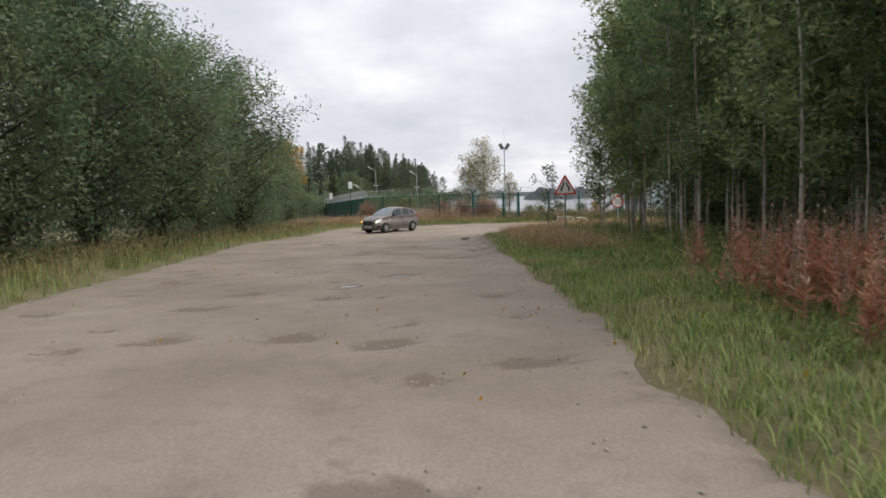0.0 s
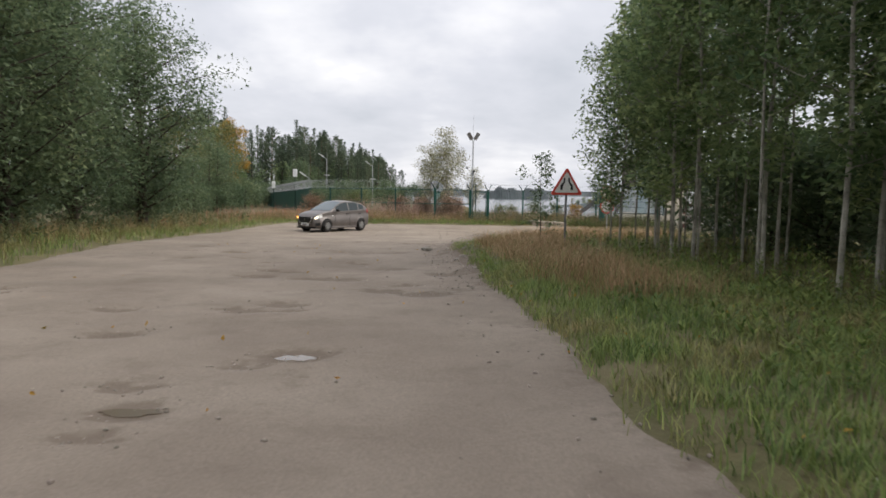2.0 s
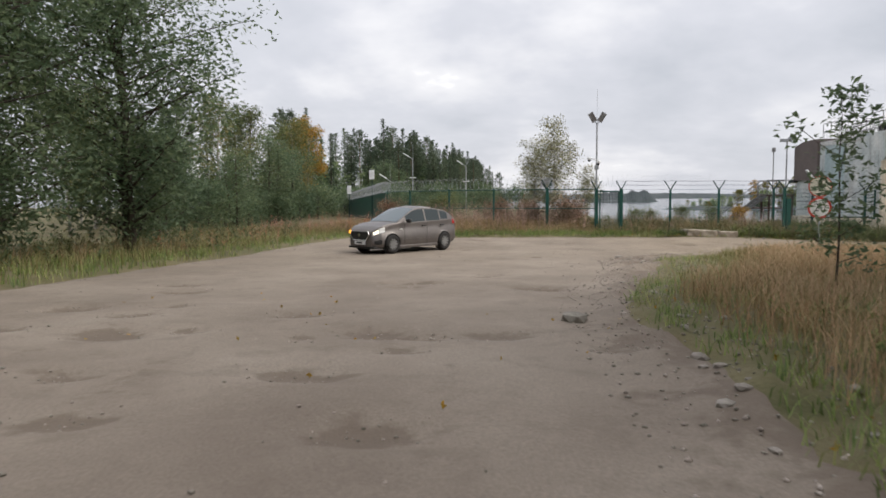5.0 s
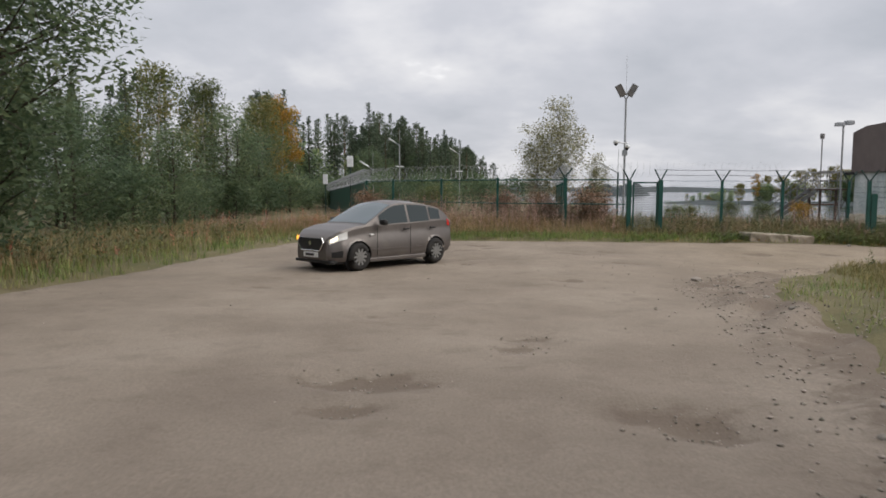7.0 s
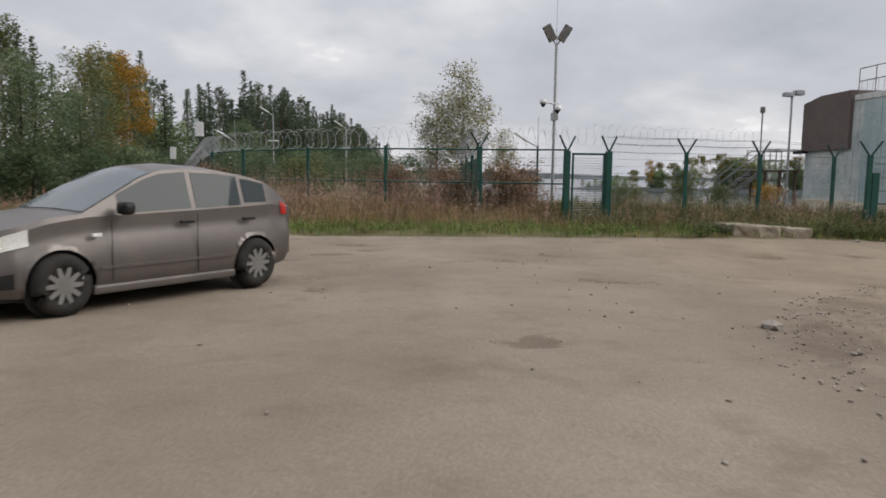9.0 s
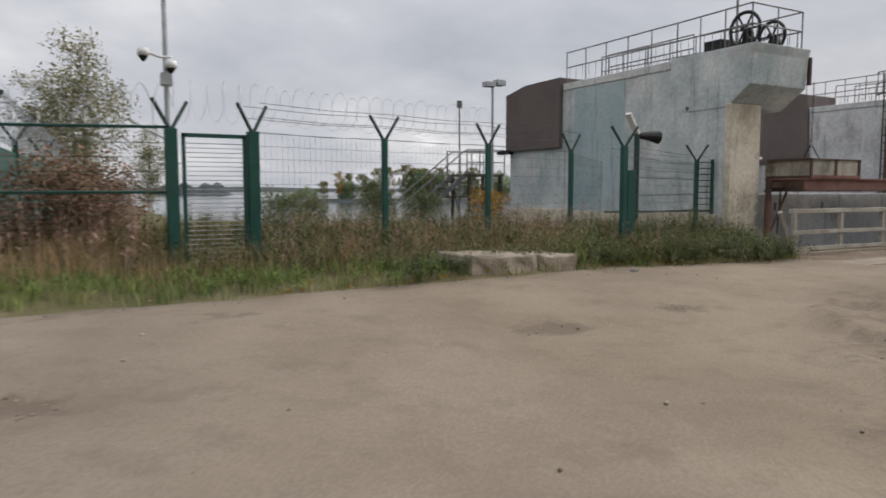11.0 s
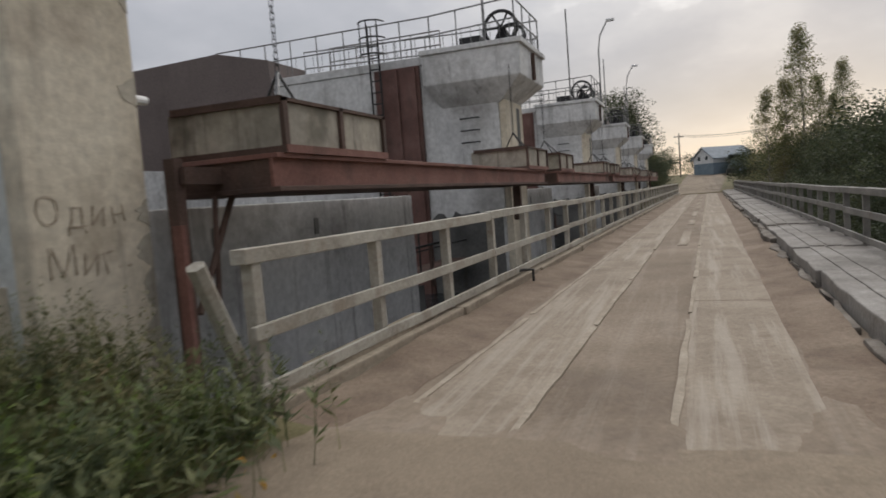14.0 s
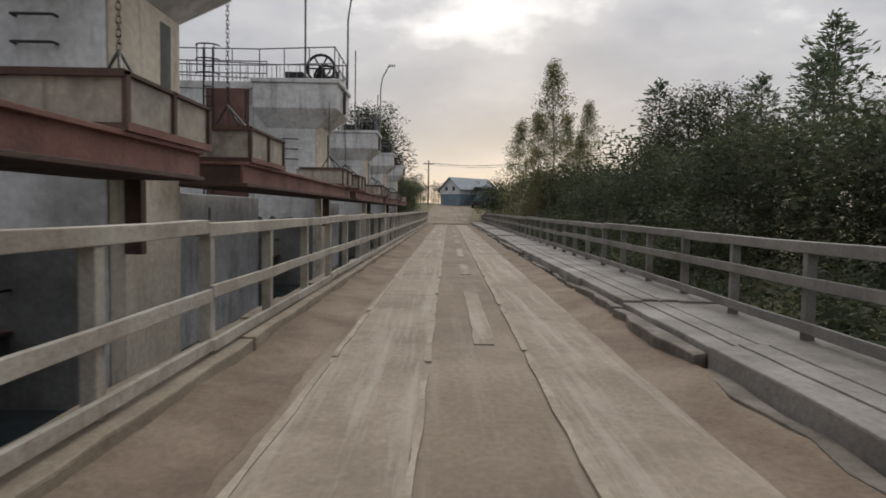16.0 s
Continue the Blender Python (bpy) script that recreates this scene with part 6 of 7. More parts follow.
# ---------------------------------------------------------------- the passing hatchback
def car(x, y, rz):
    t = thing("hatchback_car", "dusty grey-brown five-door hatchback with lit headlamps on the dirt road", "car", (x, y, hz(x, y)), rz=rz)
    ev = lambda x, ps: float(np.interp(x, [p[0] for p in ps], [p[1] for p in ps]))
    belt = [(-1.93, 0.95), (-1.6, 1.02), (-0.4, 0.98), (0.9, 0.95), (1.3, 0.90), (1.7, 0.80), (1.88, 0.70), (1.95, 0.62)]
    top = [(-1.93, 0.98), (-1.88, 1.05), (-1.70, 1.22), (-1.5, 1.335), (-1.25, 1.405), (-0.8, 1.475), (-0.3, 1.50), (0.02, 1.47), (0.25, 1.385), (0.98, 0.985), (1.3, 0.955), (1.7, 0.86), (1.88, 0.76), (1.95, 0.66)]
    half = [(-1.93, 0.70), (-1.85, 0.78), (-1.5, 0.83), (-0.9, 0.845), (0.6, 0.845), (1.3, 0.83), (1.65, 0.79), (1.85, 0.69), (1.95, 0.56)]
    sillz = [(-1.93, 0.40), (-1.8, 0.27), (-1.4, 0.20), (1.5, 0.20), (1.85, 0.22), (1.95, 0.28)]

    def skin(x, q, out=0.0):
        """Point of the shell: q 0 to 1 sill to belt, 1 to 2 belt to roof edge, 2 to 3 to the middle."""
        w, b0_, t0, s0 = ev(x, half), ev(x, belt), ev(x, top), ev(x, sillz)
        rise = max(0.0, t0 - b0_)
        wt = w * 0.93 - 0.30 * rise - 0.02
        if q <= 1:
            z = s0 + (b0_ - s0) * q
            yy = w * (0.93 + 0.07 * math.sin(math.pi * min(1, q * 1.15 + 0.08))) - 0.02 * q - 0.03 * max(0, 0.15 - q) / 0.15
        elif q <= 2:
            u = q - 1
            z = b0_ + (rise * 0.90) * u
            yy = w * 0.93 - 0.02 + (wt - w * 0.93 + 0.02) * u
        else:
            u = min(1.0, q - 2) if q <= 3 else max(0.0, 4 - q)
            yy = wt * (1 - u) * (1 if q <= 3 else -1)
            z = b0_ + rise * 0.90 + rise * 0.10 * math.sin(u * math.pi / 2) + 0.012 * math.sin(u * math.pi / 2)
        return Vector((x, yy + (out if q < 2 else 0), z + out * (0.35 if q < 2 else 0.9)))

    def shell(x0, x1, nx_, q0, q1, nq, out, sg, hole=()):
        V, F = [], []
        for i in range(nx_ + 1):
            for j in range(nq + 1):
                p = skin(x0 + (x1 - x0) * i / nx_, q0 + (q1 - q0) * j / nq, out)
                for hx in hole:      # ease the corners onto the wheel arch
                    dx_, dz_ = p.x - hx, p.z - 0.30
                    r_ = math.hypot(dx_, dz_)
                    if 0.30 < r_ < 0.375 and r_ > 0:
                        p.x, p.z = hx + dx_ / r_ * 0.345, 0.30 + dz_ / r_ * 0.345
                V.append((p.x, p.y * sg, p.z))
        for i in range(nx_):
            for j in range(nq):
                a = i * (nq + 1) + j
                c_ = [sum(V[k2][e] for k2 in (a, a + 1, a + nq + 2, a + nq + 1)) / 4 for e in (0, 2)]
                if any(math.hypot(c_[0] - hx, c_[1] - 0.30) < 0.335 for hx in hole):
                    continue
                f_ = (a, a + 1, a + nq + 2, a + nq + 1)
                F.append(f_ if sg > 0 else f_[::-1])
        return Shape().add(V, F)

    for sg in (1, -1):
        part("body_side", shell(-1.93, 1.95, 90, 0, 1, 18, 0.0, sg, (1.22, -1.24)), CARP, t, smooth=True)
        part("cabin_side", shell(-1.93, 1.95, 60, 1, 2, 5, 0.0, sg), CARP, t, smooth=True)
        part("wheel_well", Shape().box(-1.62, min(sg * 0.3, sg * 0.68), 0.16, 1.6, max(sg * 0.3, sg * 0.68), 0.72), PLASTIC, t)
        for xa, xb, q0, q1 in ((0.56, -0.33, 1.05, 1.92), (-0.40, -1.06, 1.05, 1.92), (-1.12, -1.48, 1.12, 1.88)):
            part("side_window", shell(xa, xb, 8, q0, q1, 4, 0.007, sg), GLASSD, t, "tinted side window", smooth=True)
        part("tail_lamp", shell(-1.90, -1.74, 4, 0.86, 1.36, 4, 0.012, sg), LENSR, t, "red tail lamp", smooth=True)
        part("headlamp", shell(1.50, 1.90, 6, 0.76, 1.0, 4, 0.012, sg), LENSW, t, "clear swept-back headlamp", smooth=True)
    part("roof", shell(-1.93, 1.95, 60, 2, 4, 12, 0.0, 1), CARP, t, smooth=True)
    part("windscreen", shell(0.95, 0.10, 8, 2.03, 3.97, 10, 0.008, 1), GLASSW, t, "raked windscreen", smooth=True)
    part("rear_window", shell(-1.56, -1.84, 4, 2.1, 3.9, 10, 0.008, 1), GLASSD, t, smooth=True)
    part("nose", Shape().box(1.86, -0.56, 0.24, 1.945, 0.56, 0.66), CARP, t, bevel=0.03)
    part("tail", Shape().box(-1.925, -0.70, 0.36, -1.86, 0.70, 1.0), CARP, t, bevel=0.02)
    for sgn in (-1, 1):
        part("side_trim", Shape().box(-0.85, sgn * 0.84 - 0.012, 0.42, 0.84, sgn * 0.84 + 0.012, 0.45), CARP, t)
        for xx in (-0.22, -1.12):
            part("door_handle", Shape().box(xx - 0.09, sgn * 0.835 - 0.02, 0.84, xx + 0.09, sgn * 0.835 + 0.02, 0.875), PLASTIC, t, bevel=0.008)
        part("door_seam", Shape().box(-0.355, sgn * 0.846 - 0.003, 0.28, -0.347, sgn * 0.846 + 0.003, 0.95), PLASTIC, t)
        part("door_seam", Shape().box(0.702, sgn * 0.844 - 0.003, 0.28, 0.708, sgn * 0.844 + 0.003, 0.92), PLASTIC, t)
        part("sill", Shape().box(-0.92, sgn * 0.775 - 0.035, 0.16, 0.90, sgn * 0.775 + 0.035, 0.26), CARP, t, bevel=0.03)
        m = part("mirror", Shape().box(0.53, sgn * 0.94 - 0.10, 0.97, 0.66, sgn * 0.94 + 0.10, 1.10), PLASTIC, t, bevel=0.045, smooth=True)
        part("lamp", shell(1.74, 1.875, 4, 0.82, 0.95, 3, 0.017, sgn), LIT, t, "lit low beam", smooth=True)
        part("repeater", Shape().box(0.82, sgn * 0.848 - 0.01, 0.76, 0.92, sgn * 0.848 + 0.01, 0.79), WHITE, t)
        part("fog_bezel", shell(1.66, 1.88, 4, 0.16, 0.40, 3, 0.010, sgn), PLASTIC, t, smooth=True)
    part("turn_lamp", Shape().disc((1.80, -0.72, 0.68), 0.05, 0.05, 10, "x"), AMBER, t, "lit amber turn signal")
    part("grille", Shape().prism([(-0.34, 0.45), (0.34, 0.45), (0.47, 0.60), (0.42, 0.71), (-0.42, 0.71), (-0.47, 0.60)], 1.90, 1.968), PLASTIC, t, "dark honeycomb grille")
    for a, b3 in (((-0.34, 0.44), (-0.48, 0.61)), ((0.34, 0.44), (0.48, 0.61)), ((-0.48, 0.61), (-0.43, 0.72)), ((0.48, 0.61), (0.43, 0.72)), ((-0.34, 0.44), (0.34, 0.44))):
        part("grille_trim", Shape().tube([(1.975, *a), (1.975, *b3)], 0.018, 6), CHROME, t)
    part("number_plate", Shape().box(1.955, -0.26, 0.30, 1.985, 0.26, 0.41), WHITE, t, "white plate with plain dark bars")
    part("plate_bar", Shape().box(1.986, -0.18, 0.33, 1.989, 0.14, 0.38), PLASTIC, t)
    part("badge", Shape().disc((1.985, 0, 0.60), 0.05, 0.02, 6, "x"), CHROME, t)
    part("bumper_lip", Shape().box(1.55, -0.68, 0.17, 1.93, 0.68, 0.24), PLASTIC, t, bevel=0.03)
    part("wiper", Shape().tube([(0.74, -0.5, 1.03), (0.66, 0.15, 1.08)], 0.012, 4), PLASTIC, t)
    for xx in (1.22, -1.24):
        for sgn in (-1, 1):
            part("wheel_arch", Shape().disc((xx, sgn * 0.70, 0.31), 0.36, 0.04, 28, "y"), PLASTIC, t)
            ty = [(xx + 0.225 * math.cos(a), sgn * 0.79, 0.30 + 0.225 * math.sin(a)) for a in np.linspace(0, 2 * math.pi, 26, endpoint=False)]
            w = part("tyre", Shape().tube(ty, 0.085, 8, closed=True), TYRE, t, "dusty black tyre", smooth=True)
            part("rim", Shape().disc((xx, sgn * 0.83, 0.30), 0.20, 0.02, 22, "y"), TYRE, w)
            hub = part("wheel_cover", Shape().disc((xx, sgn * 0.845, 0.30), 0.06, 0.03, 14, "y"), ALLOY, w, "silver many-spoked wheel cover")
            ro = [(xx + 0.195 * math.cos(a), sgn * 0.848, 0.30 + 0.195 * math.sin(a)) for a in np.linspace(0, 2 * math.pi, 26, endpoint=False)]
            part("rim_ring", Shape().tube(ro, 0.012, 5, closed=True), ALLOY, w, smooth=True)
            for a in np.linspace(0, 2 * math.pi, 10, endpoint=False):
                ca, sa = math.cos(a), math.sin(a)
                for_prof = [(xx + 0.03 * ca - 0.03 * sa, 0.30 + 0.03 * sa + 0.03 * ca), (xx + 0.20 * ca - 0.019 * sa, 0.30 + 0.20 * sa + 0.019 * ca), (xx + 0.20 * ca + 0.019 * sa, 0.30 + 0.20 * sa - 0.019 * ca), (xx + 0.03 * ca + 0.03 * sa, 0.30 + 0.03 * sa - 0.03 * ca)]
                part("spoke", Shape().prism(for_prof, sgn * 0.842, sgn * 0.858, "y"), ALLOY, w)
    return t


hatch = car(-3.05, 45.0, 180 + 51)
hatch.scale = (1.02, 1.0, 1.06)

# ---------------------------------------------------------------- far bank: house, vehicles, poles
hx, hy = 137.0, 50.0
zb = hz(hx, hy)
ho = thing("house", "two-storey house with white gable, blue-grey ground floor and grey roof", "house", (hx, hy + 1.2, zb), rz=-50)
ho.scale = (0.68, 0.68, 0.68)
part("wall", Shape().box(0, -3.4, -0.5, 12, 3.4, 2.6), HOUSEB, ho, "blue-grey boarded ground floor")
part("wall", Shape().prism([(-3.4, 2.6), (3.4, 2.6), (3.4, 4.0), (0, 6.4), (-3.4, 4.0)], 0, 12), HOUSEW, ho, "white gable")
part("roof", Shape().prism([(-3.9, 3.7), (0, 6.6), (3.9, 3.7), (3.9, 3.5), (0, 6.38), (-3.9, 3.5)], -0.5, 12.5), ROOF, ho)
for yy, z in ((-1.3, 3.3), (1.3, 3.3)):
    wdw = part("window", Shape().box(-0.06, yy - 0.55, z, -0.01, yy + 0.55, z + 1.2), WHITE, ho)
    part("pane", Shape().box(-0.08, yy - 0.45, z + 0.1, -0.065, yy + 0.45, z + 1.1), GLASSD, wdw)
gar = thing("shed", "low dark grey shed with a lean-to roof beside the house", "shed", (132, 45.0, hz(132, 45)))
part("wall", Shape().box(0, -3, -0.3, 8, 2, 2.3), HOUSEB, gar)
part("roof", Shape().prism([(-3.4, 2.3), (2.4, 2.9), (2.4, 3.05), (-3.4, 2.45)], -0.4, 8.4), ROOF, gar)
for k_, (x, y, m_) in enumerate(((127.0, 47.3, PLASTIC), (126.0, 44.6, REDST))):
    v = thing("parked_car", "dark parked car in front of the house" if k_ == 0 else "dull red parked car in front of the house", "car", (x, y, hz(x, y)))
    part("body", Shape().prism([(-2.0, 0.3), (2.0, 0.3), (2.05, 0.75), (1.2, 0.9), (-1.9, 0.95)], -0.85, 0.85, "y"), m_, v, bevel=0.08)
    part("cabin", Shape().prism([(-1.7, 0.92), (0.9, 0.90), (0.2, 1.45), (-1.4, 1.45)], -0.7, 0.7, "y"), GLASSD, v, bevel=0.06)
    for xx in (-1.25, 1.25):
        for yy in (-0.78, 0.78):
            part("wheel", Shape().disc((xx, yy, 0.32), 0.32, 0.2, 16, "y"), TYRE, v)


def pole(x, y, ztop, lamp=True):
    zb = hz(x, y)
    t = thing("utility_pole", "grey wooden utility pole with crossarm and wires", "utility pole", (x, y, zb), "utility poles")
    h = ztop - zb
    part("pole", Shape().tube([(0, 0, -0.5), (0, 0, h)], 0.13, 8, r1=0.09), WOODP, t)
    part("crossarm", Shape().box(-0.06, -0.8, h - 0.6, 0.06, 0.8, h - 0.48), WOODP, t)
    for yy in (-0.7, 0, 0.7):
        part("insulator", Shape().tube([(0, yy, h - 0.48), (0, yy, h - 0.3)], 0.04, 6), WHITE, t)
    if lamp:
        part("lamp_arm", Shape().tube([(0, 0, h - 1.8), (-1.0, 0.6, h - 1.4)], 0.04, 5), GSTEEL, t)
    return t


pole(134.2, 54.7, 8.4)
pole(105.0, 37.0, 7.5, False)
wr = thing("overhead_wires", "thin dark overhead wires crossing the road", "cable", (0, 0, 0))
for dy_, dz_ in ((-0.7, 0), (0, -0.25), (0.7, 0)):
    a, b = Vector((134.2, 54.7 + dy_, 8.05 + dz_)), Vector((105.0, 37.0 + dy_, 7.15 + dz_))
    part("wire", Shape().tube([a.lerp(b, q / 8) - Vector((0, 0, 0.8 * (1 - (q / 4 - 1) ** 2))) for q in range(9)], 0.018, 4), DSTEEL, wr)
    b2 = Vector((98.0, -10 + dy_, 8.4 + dz_))
    part("wire", Shape().tube([b, b2], 0.018, 4), DSTEEL, wr)


# ---------------------------------------------------------------- trees
def leaf_cloud(rs, C, n, spread_, size, flat=1.0, axis=None, slim=0.55, level=0.0):
    """n pointed leaves scattered round the centres C, turned any way or along the axes given."""
    idx = rs.randint(0, len(C), n)
    off = rs.normal(0, 1, (n, 3))
    off *= np.minimum(1, 1.75 / (np.linalg.norm(off, axis=1) + 1e-6))[:, None]
    P = C[idx] + off * spread_ * np.array([1, 1, flat])
    u = rs.normal(0, 1, (n, 3)); u[:, 2] *= 1 - level; u /= np.linalg.norm(u, axis=1)[:, None]
    if axis is not None:
        u = axis[idx] + u * 0.55
        u /= np.linalg.norm(u, axis=1)[:, None]
    w = np.cross(u, rs.normal(0, 1, (n, 3)) + np.array([0, 0, 2.2 * level])); w /= np.linalg.norm(w, axis=1)[:, None] + 1e-9
    sz = size * rs.uniform(0.6, 1.35, (n, 1))
    V = np.stack([P - u * sz, P + u * sz * 0.15 + w * sz * slim * 1.5, P + u * sz], 1).reshape(-1, 3)
    return V, np.arange(3 * n).reshape(-1, 3)


def stem(rs, h, r, bend=0.15, n=7, seg=7):
    sh = Shape()
    pts = [Vector((bend * h * 0.12 * math.sin(i * 0.9 + rs.rand()) * (i / n), bend * h * 0.12 * math.cos(i * 0.7 + rs.rand()) * (i / n), h * i / n - (0.3 if i == 0 else 0))) for i in range(n + 1)]
    sh.tube(pts, r, seg, r1=r * 0.15, cap=False)
    return sh, pts


def broadleaf(name, label, seed, h, rad, base, nleaf, lsize, bark, leafm, trunk_r, limbs=16, upright=0.5, clump=0.35, stems=1, twigs=3, cone=False):
    rs = np.random.RandomState(seed)
    t = new(name)
    tagged(t, label, "tree", "trees")
    C = []
    sh = Shape()
    for s_ in range(stems):
        hs = h * (1 if s_ == 0 else rs.uniform(0.7, 0.95))
        st_, pts = stem(rs, hs, trunk_r * (1 if s_ == 0 else 0.7))
        off = Vector((0, 0, 0)) if s_ == 0 else Vector((rs.uniform(-.5, .5), rs.uniform(-.5, .5), 0)) * trunk_r * 8
        lean = Matrix.Identity(3) if s_ == 0 else Euler((rs.uniform(-.12, .12), rs.uniform(-.12, .12), 0)).to_matrix()
        pts = [lean @ p + off for p in pts]
        st_.v = [tuple(lean @ Vector(p) + off) for p in st_.v]
        sh.add(st_.v, st_.f)
        for i in range(limbs):
            f = base + (0.98 - base) * (i + rs.rand()) / limbs
            q = f * (len(pts) - 1)
            p = pts[int(q)].lerp(pts[min(int(q) + 1, len(pts) - 1)], q % 1)
            env = math.sin(math.pi * min(1, max(0.06, (f - base) / (1 - base) * 0.86 + 0.12))) ** 0.7
            if cone:
                env = max(0.10, (1 - (f - base) / (1 - base)) ** 0.8)
            L = rad * env * rs.uniform(0.55, 1.1)
            a = i * 2.4 + rs.uniform(-.5, .5)
            d = Vector((math.cos(a), math.sin(a), upright * rs.uniform(0.5, 1.3)))
            m1 = p + d * L * 0.55
            e1 = p + Vector((d.x, d.y, d.z * 1.05)) * L
            sh.tube([p, m1, e1], trunk_r * 0.34 * (1 - f * 0.6), 4, r1=0.006, cap=False)
            for k_ in range(twigs):
                g = rs.uniform(0.35, 1.0)
                c = p.lerp(e1, g) + Vector(rs.normal(0, 1, 3)) * L * 0.16
                C.append(tuple(c))
                if twigs > 2:
                    sh.tube([p.lerp(e1, g * 0.9), c], 0.012, 3, cap=False)
            C.append(tuple(e1))
    part("trunk", sh, bark, t)
    V, F = leaf_cloud(rs, np.array(C), nleaf, clump, lsize, level=0.5)
    V[:, 2] = np.maximum(V[:, 2], 0.15)
    o = new("crown", quick("crown", V, F, leafm)); o.parent = t
    return t


def conifer(name, label, seed, h, rad, n_br, needle, bark, leafm, top_heavy=False, trunk_r=0.16):
    rs = np.random.RandomState(seed)
    t = new(name)
    tagged(t, label, "tree", "trees")
    sh, pts = stem(rs, h, trunk_r, 0.05, 6, 6)
    part("trunk", sh, bark, t)
    C, A = [], []
    b0 = 0.42 if top_heavy else 0.07
    for i in range(n_br):
        f = b0 + (1 - b0) * (i + rs.rand()) / n_br
        g = (f - b0) / (1 - b0)
        L = rad * (math.sin(math.pi * min(0.97, g * 0.72 + 0.25)) if top_heavy else (1 - g) ** 0.8 * 0.95 + 0.04) * rs.uniform(0.45, 1.25)
        a = i * 2.39996 + rs.uniform(-.4, .4)
        d = np.array([math.cos(a), math.sin(a), 0.35 if top_heavy else -0.30 + 0.7 * g])
        o_ = np.array([0, 0, f * h])
        for u in np.linspace(0.25 if not top_heavy else 0.5, 1.0, 5 if L > 0.5 else 2):
            C.append(o_ + d * L * u + rs.normal(0, 0.04 * L, 3)); A.append(d)
    C, A = np.array(C), np.array(A)
    V, F = leaf_cloud(rs, C, int(n_br * needle), 0.22 if top_heavy else 0.13, 0.24, 0.7, A, 0.34)
    o = new("crown", quick("crown", V, F, leafm)); o.parent = t
    return t


rs = np.random.RandomState(77)


def plant(models, spots, smin=0.85, smax=1.15):
    used = set()
    for i, sp_ in enumerate(spots):
        x, y = sp_[0], sp_[1]
        m = models[sp_[3] if len(sp_) > 3 else i % len(models)]
        sc = (sp_[2] if len(sp_) > 2 and sp_[2] else rs.uniform(smin, smax))
        mm = pose(x, y, hz(x, y) - 0.05, 0, 0, rs.uniform(0, 360))
        if m.name not in used and m.name not in PLANTED:
            m.matrix_world = mm @ Matrix.Scale(sc, 4)
            PLANTED.add(m.name); used.add(m.name)
        else:
            c = copy_thing(m, mm)
            c.scale = (sc, sc, sc)


PLANTED = set()
ASPEN = [broadleaf("aspen_tree", "slender young green-leaved aspen with pale trunk in a thicket", 100 + i, h_, 1.7, 0.20, 5000, 0.086, BARK_B, LEAF_A, 0.05, 24, 0.5, 0.27) for i, h_ in enumerate((9.0, 8.0, 10.0))]
DEADL = [broadleaf("aspen_tree", "thin pale aspen stem with small high crown", 120 + i, 9.5, 1.3, 0.40, 3300, 0.075, BARK_B, LEAF_A, 0.036, 16, 0.7, 0.24) for i in range(2)]
spots = []
for i in range(62):
    x, y = rs.uniform(7.0, 12.5), rs.uniform(5, 31.5)
    if x < 7.2 + 0.8 * rs.rand() or (y > 28 and x < 8.0):
        continue
    if any((x - a[0]) ** 2 + (y - a[1]) ** 2 < 0.7 for a in spots):
        continue
    spots.append((x, y))
spots = [(7.3, 29.8, 0.72), (7.1, 28.2, 0.75), (7.8, 27.2, 0.8), (8.5, 31.0, 0.8), (8.4, 28.9, 0.9), (9.4, 30.8), (8.2, 26.5), (7.6, 24.2), (8.8, 22.7), (7.4, 20.8), (7.3, 18.2), (7.9, 15.8), (7.3, 13.0), (7.8, 10.5), (7.4, 8.4)] + spots
plant(ASPEN + DEADL, spots[:77], 0.85, 1.1)
ALDER = [broadleaf("alder_tree", "large dense dark-green broadleaf tree at the roadside", 200 + i, h_, 3.6, 0.06, 26000, 0.10, BARK_D, LEAF_D, 0.2, 38, 0.55, 0.52, 2, 4) for i, h_ in enumerate((10.5, 11.5))]
more = [(rs.uniform(7.6, 10.5), rs.uniform(6, 28), rs.uniform(0.6, 0.95), 3 + k_ % 2) for k_ in range(34)]
plant(ASPEN + DEADL, more)
THICK = [broadleaf("alder_bush", "dark alder undergrowth filling the aspen thicket", 650, 3.4, 2.2, 0.03, 2100, 0.145, BARK_D, LEAF_D, 0.06, 14, 0.6, 0.42, 2, 2)]
plant(THICK, [(12.5 + 2.5 * math.sin(k_ * 1.9) + (k_ % 3), 5 + k_ * 1.25, rs.uniform(0.7, 1.0)) for k_ in range(18)])
plant(THICK, [(x_, y_, s_) for x_, y_, s_ in ((11, 27, .9), (13, 29, 1), (11.5, 31.5, .8), (14.5, 32, .95), (16.5, 29.5, 1), (10.8, 24.5, .8), (13.5, 34.5, .8), (-6, 70, .5), (-3, 68, .5), (-1, 74, .55), (-8, 76, .7), (-4.5, 82, .7), (0, 84, .6), (-11, 84, .8), (-7, 92, .8), (-2, 95, .8), (2, 92, .7))])
plant(THICK, [(-14.5 - 2.2 * (k_ % 3) - 0.1 * k_, 54.5 + k_ * 2.1, rs.uniform(0.55, 0.85)) for k_ in range(22)])
plant(ALDER, [(-12.3, 43.0, 0.98), (-12.8, 37.2, 0.9), (-12.4, 31.5, 0.95), (-13.0, 26.0, 0.9), (-12.4, 20.5, 0.92), (-12.6, 15.0, 0.92), (-16.5, 40, 0.95), (-17, 29, 1.0), (-17, 19, 1.0), (-12.0, 9.5, 0.9), (-16.5, 11, 1.0), (-16.8, 34.5, 0.95), (-11.6, 4, 0.9)])
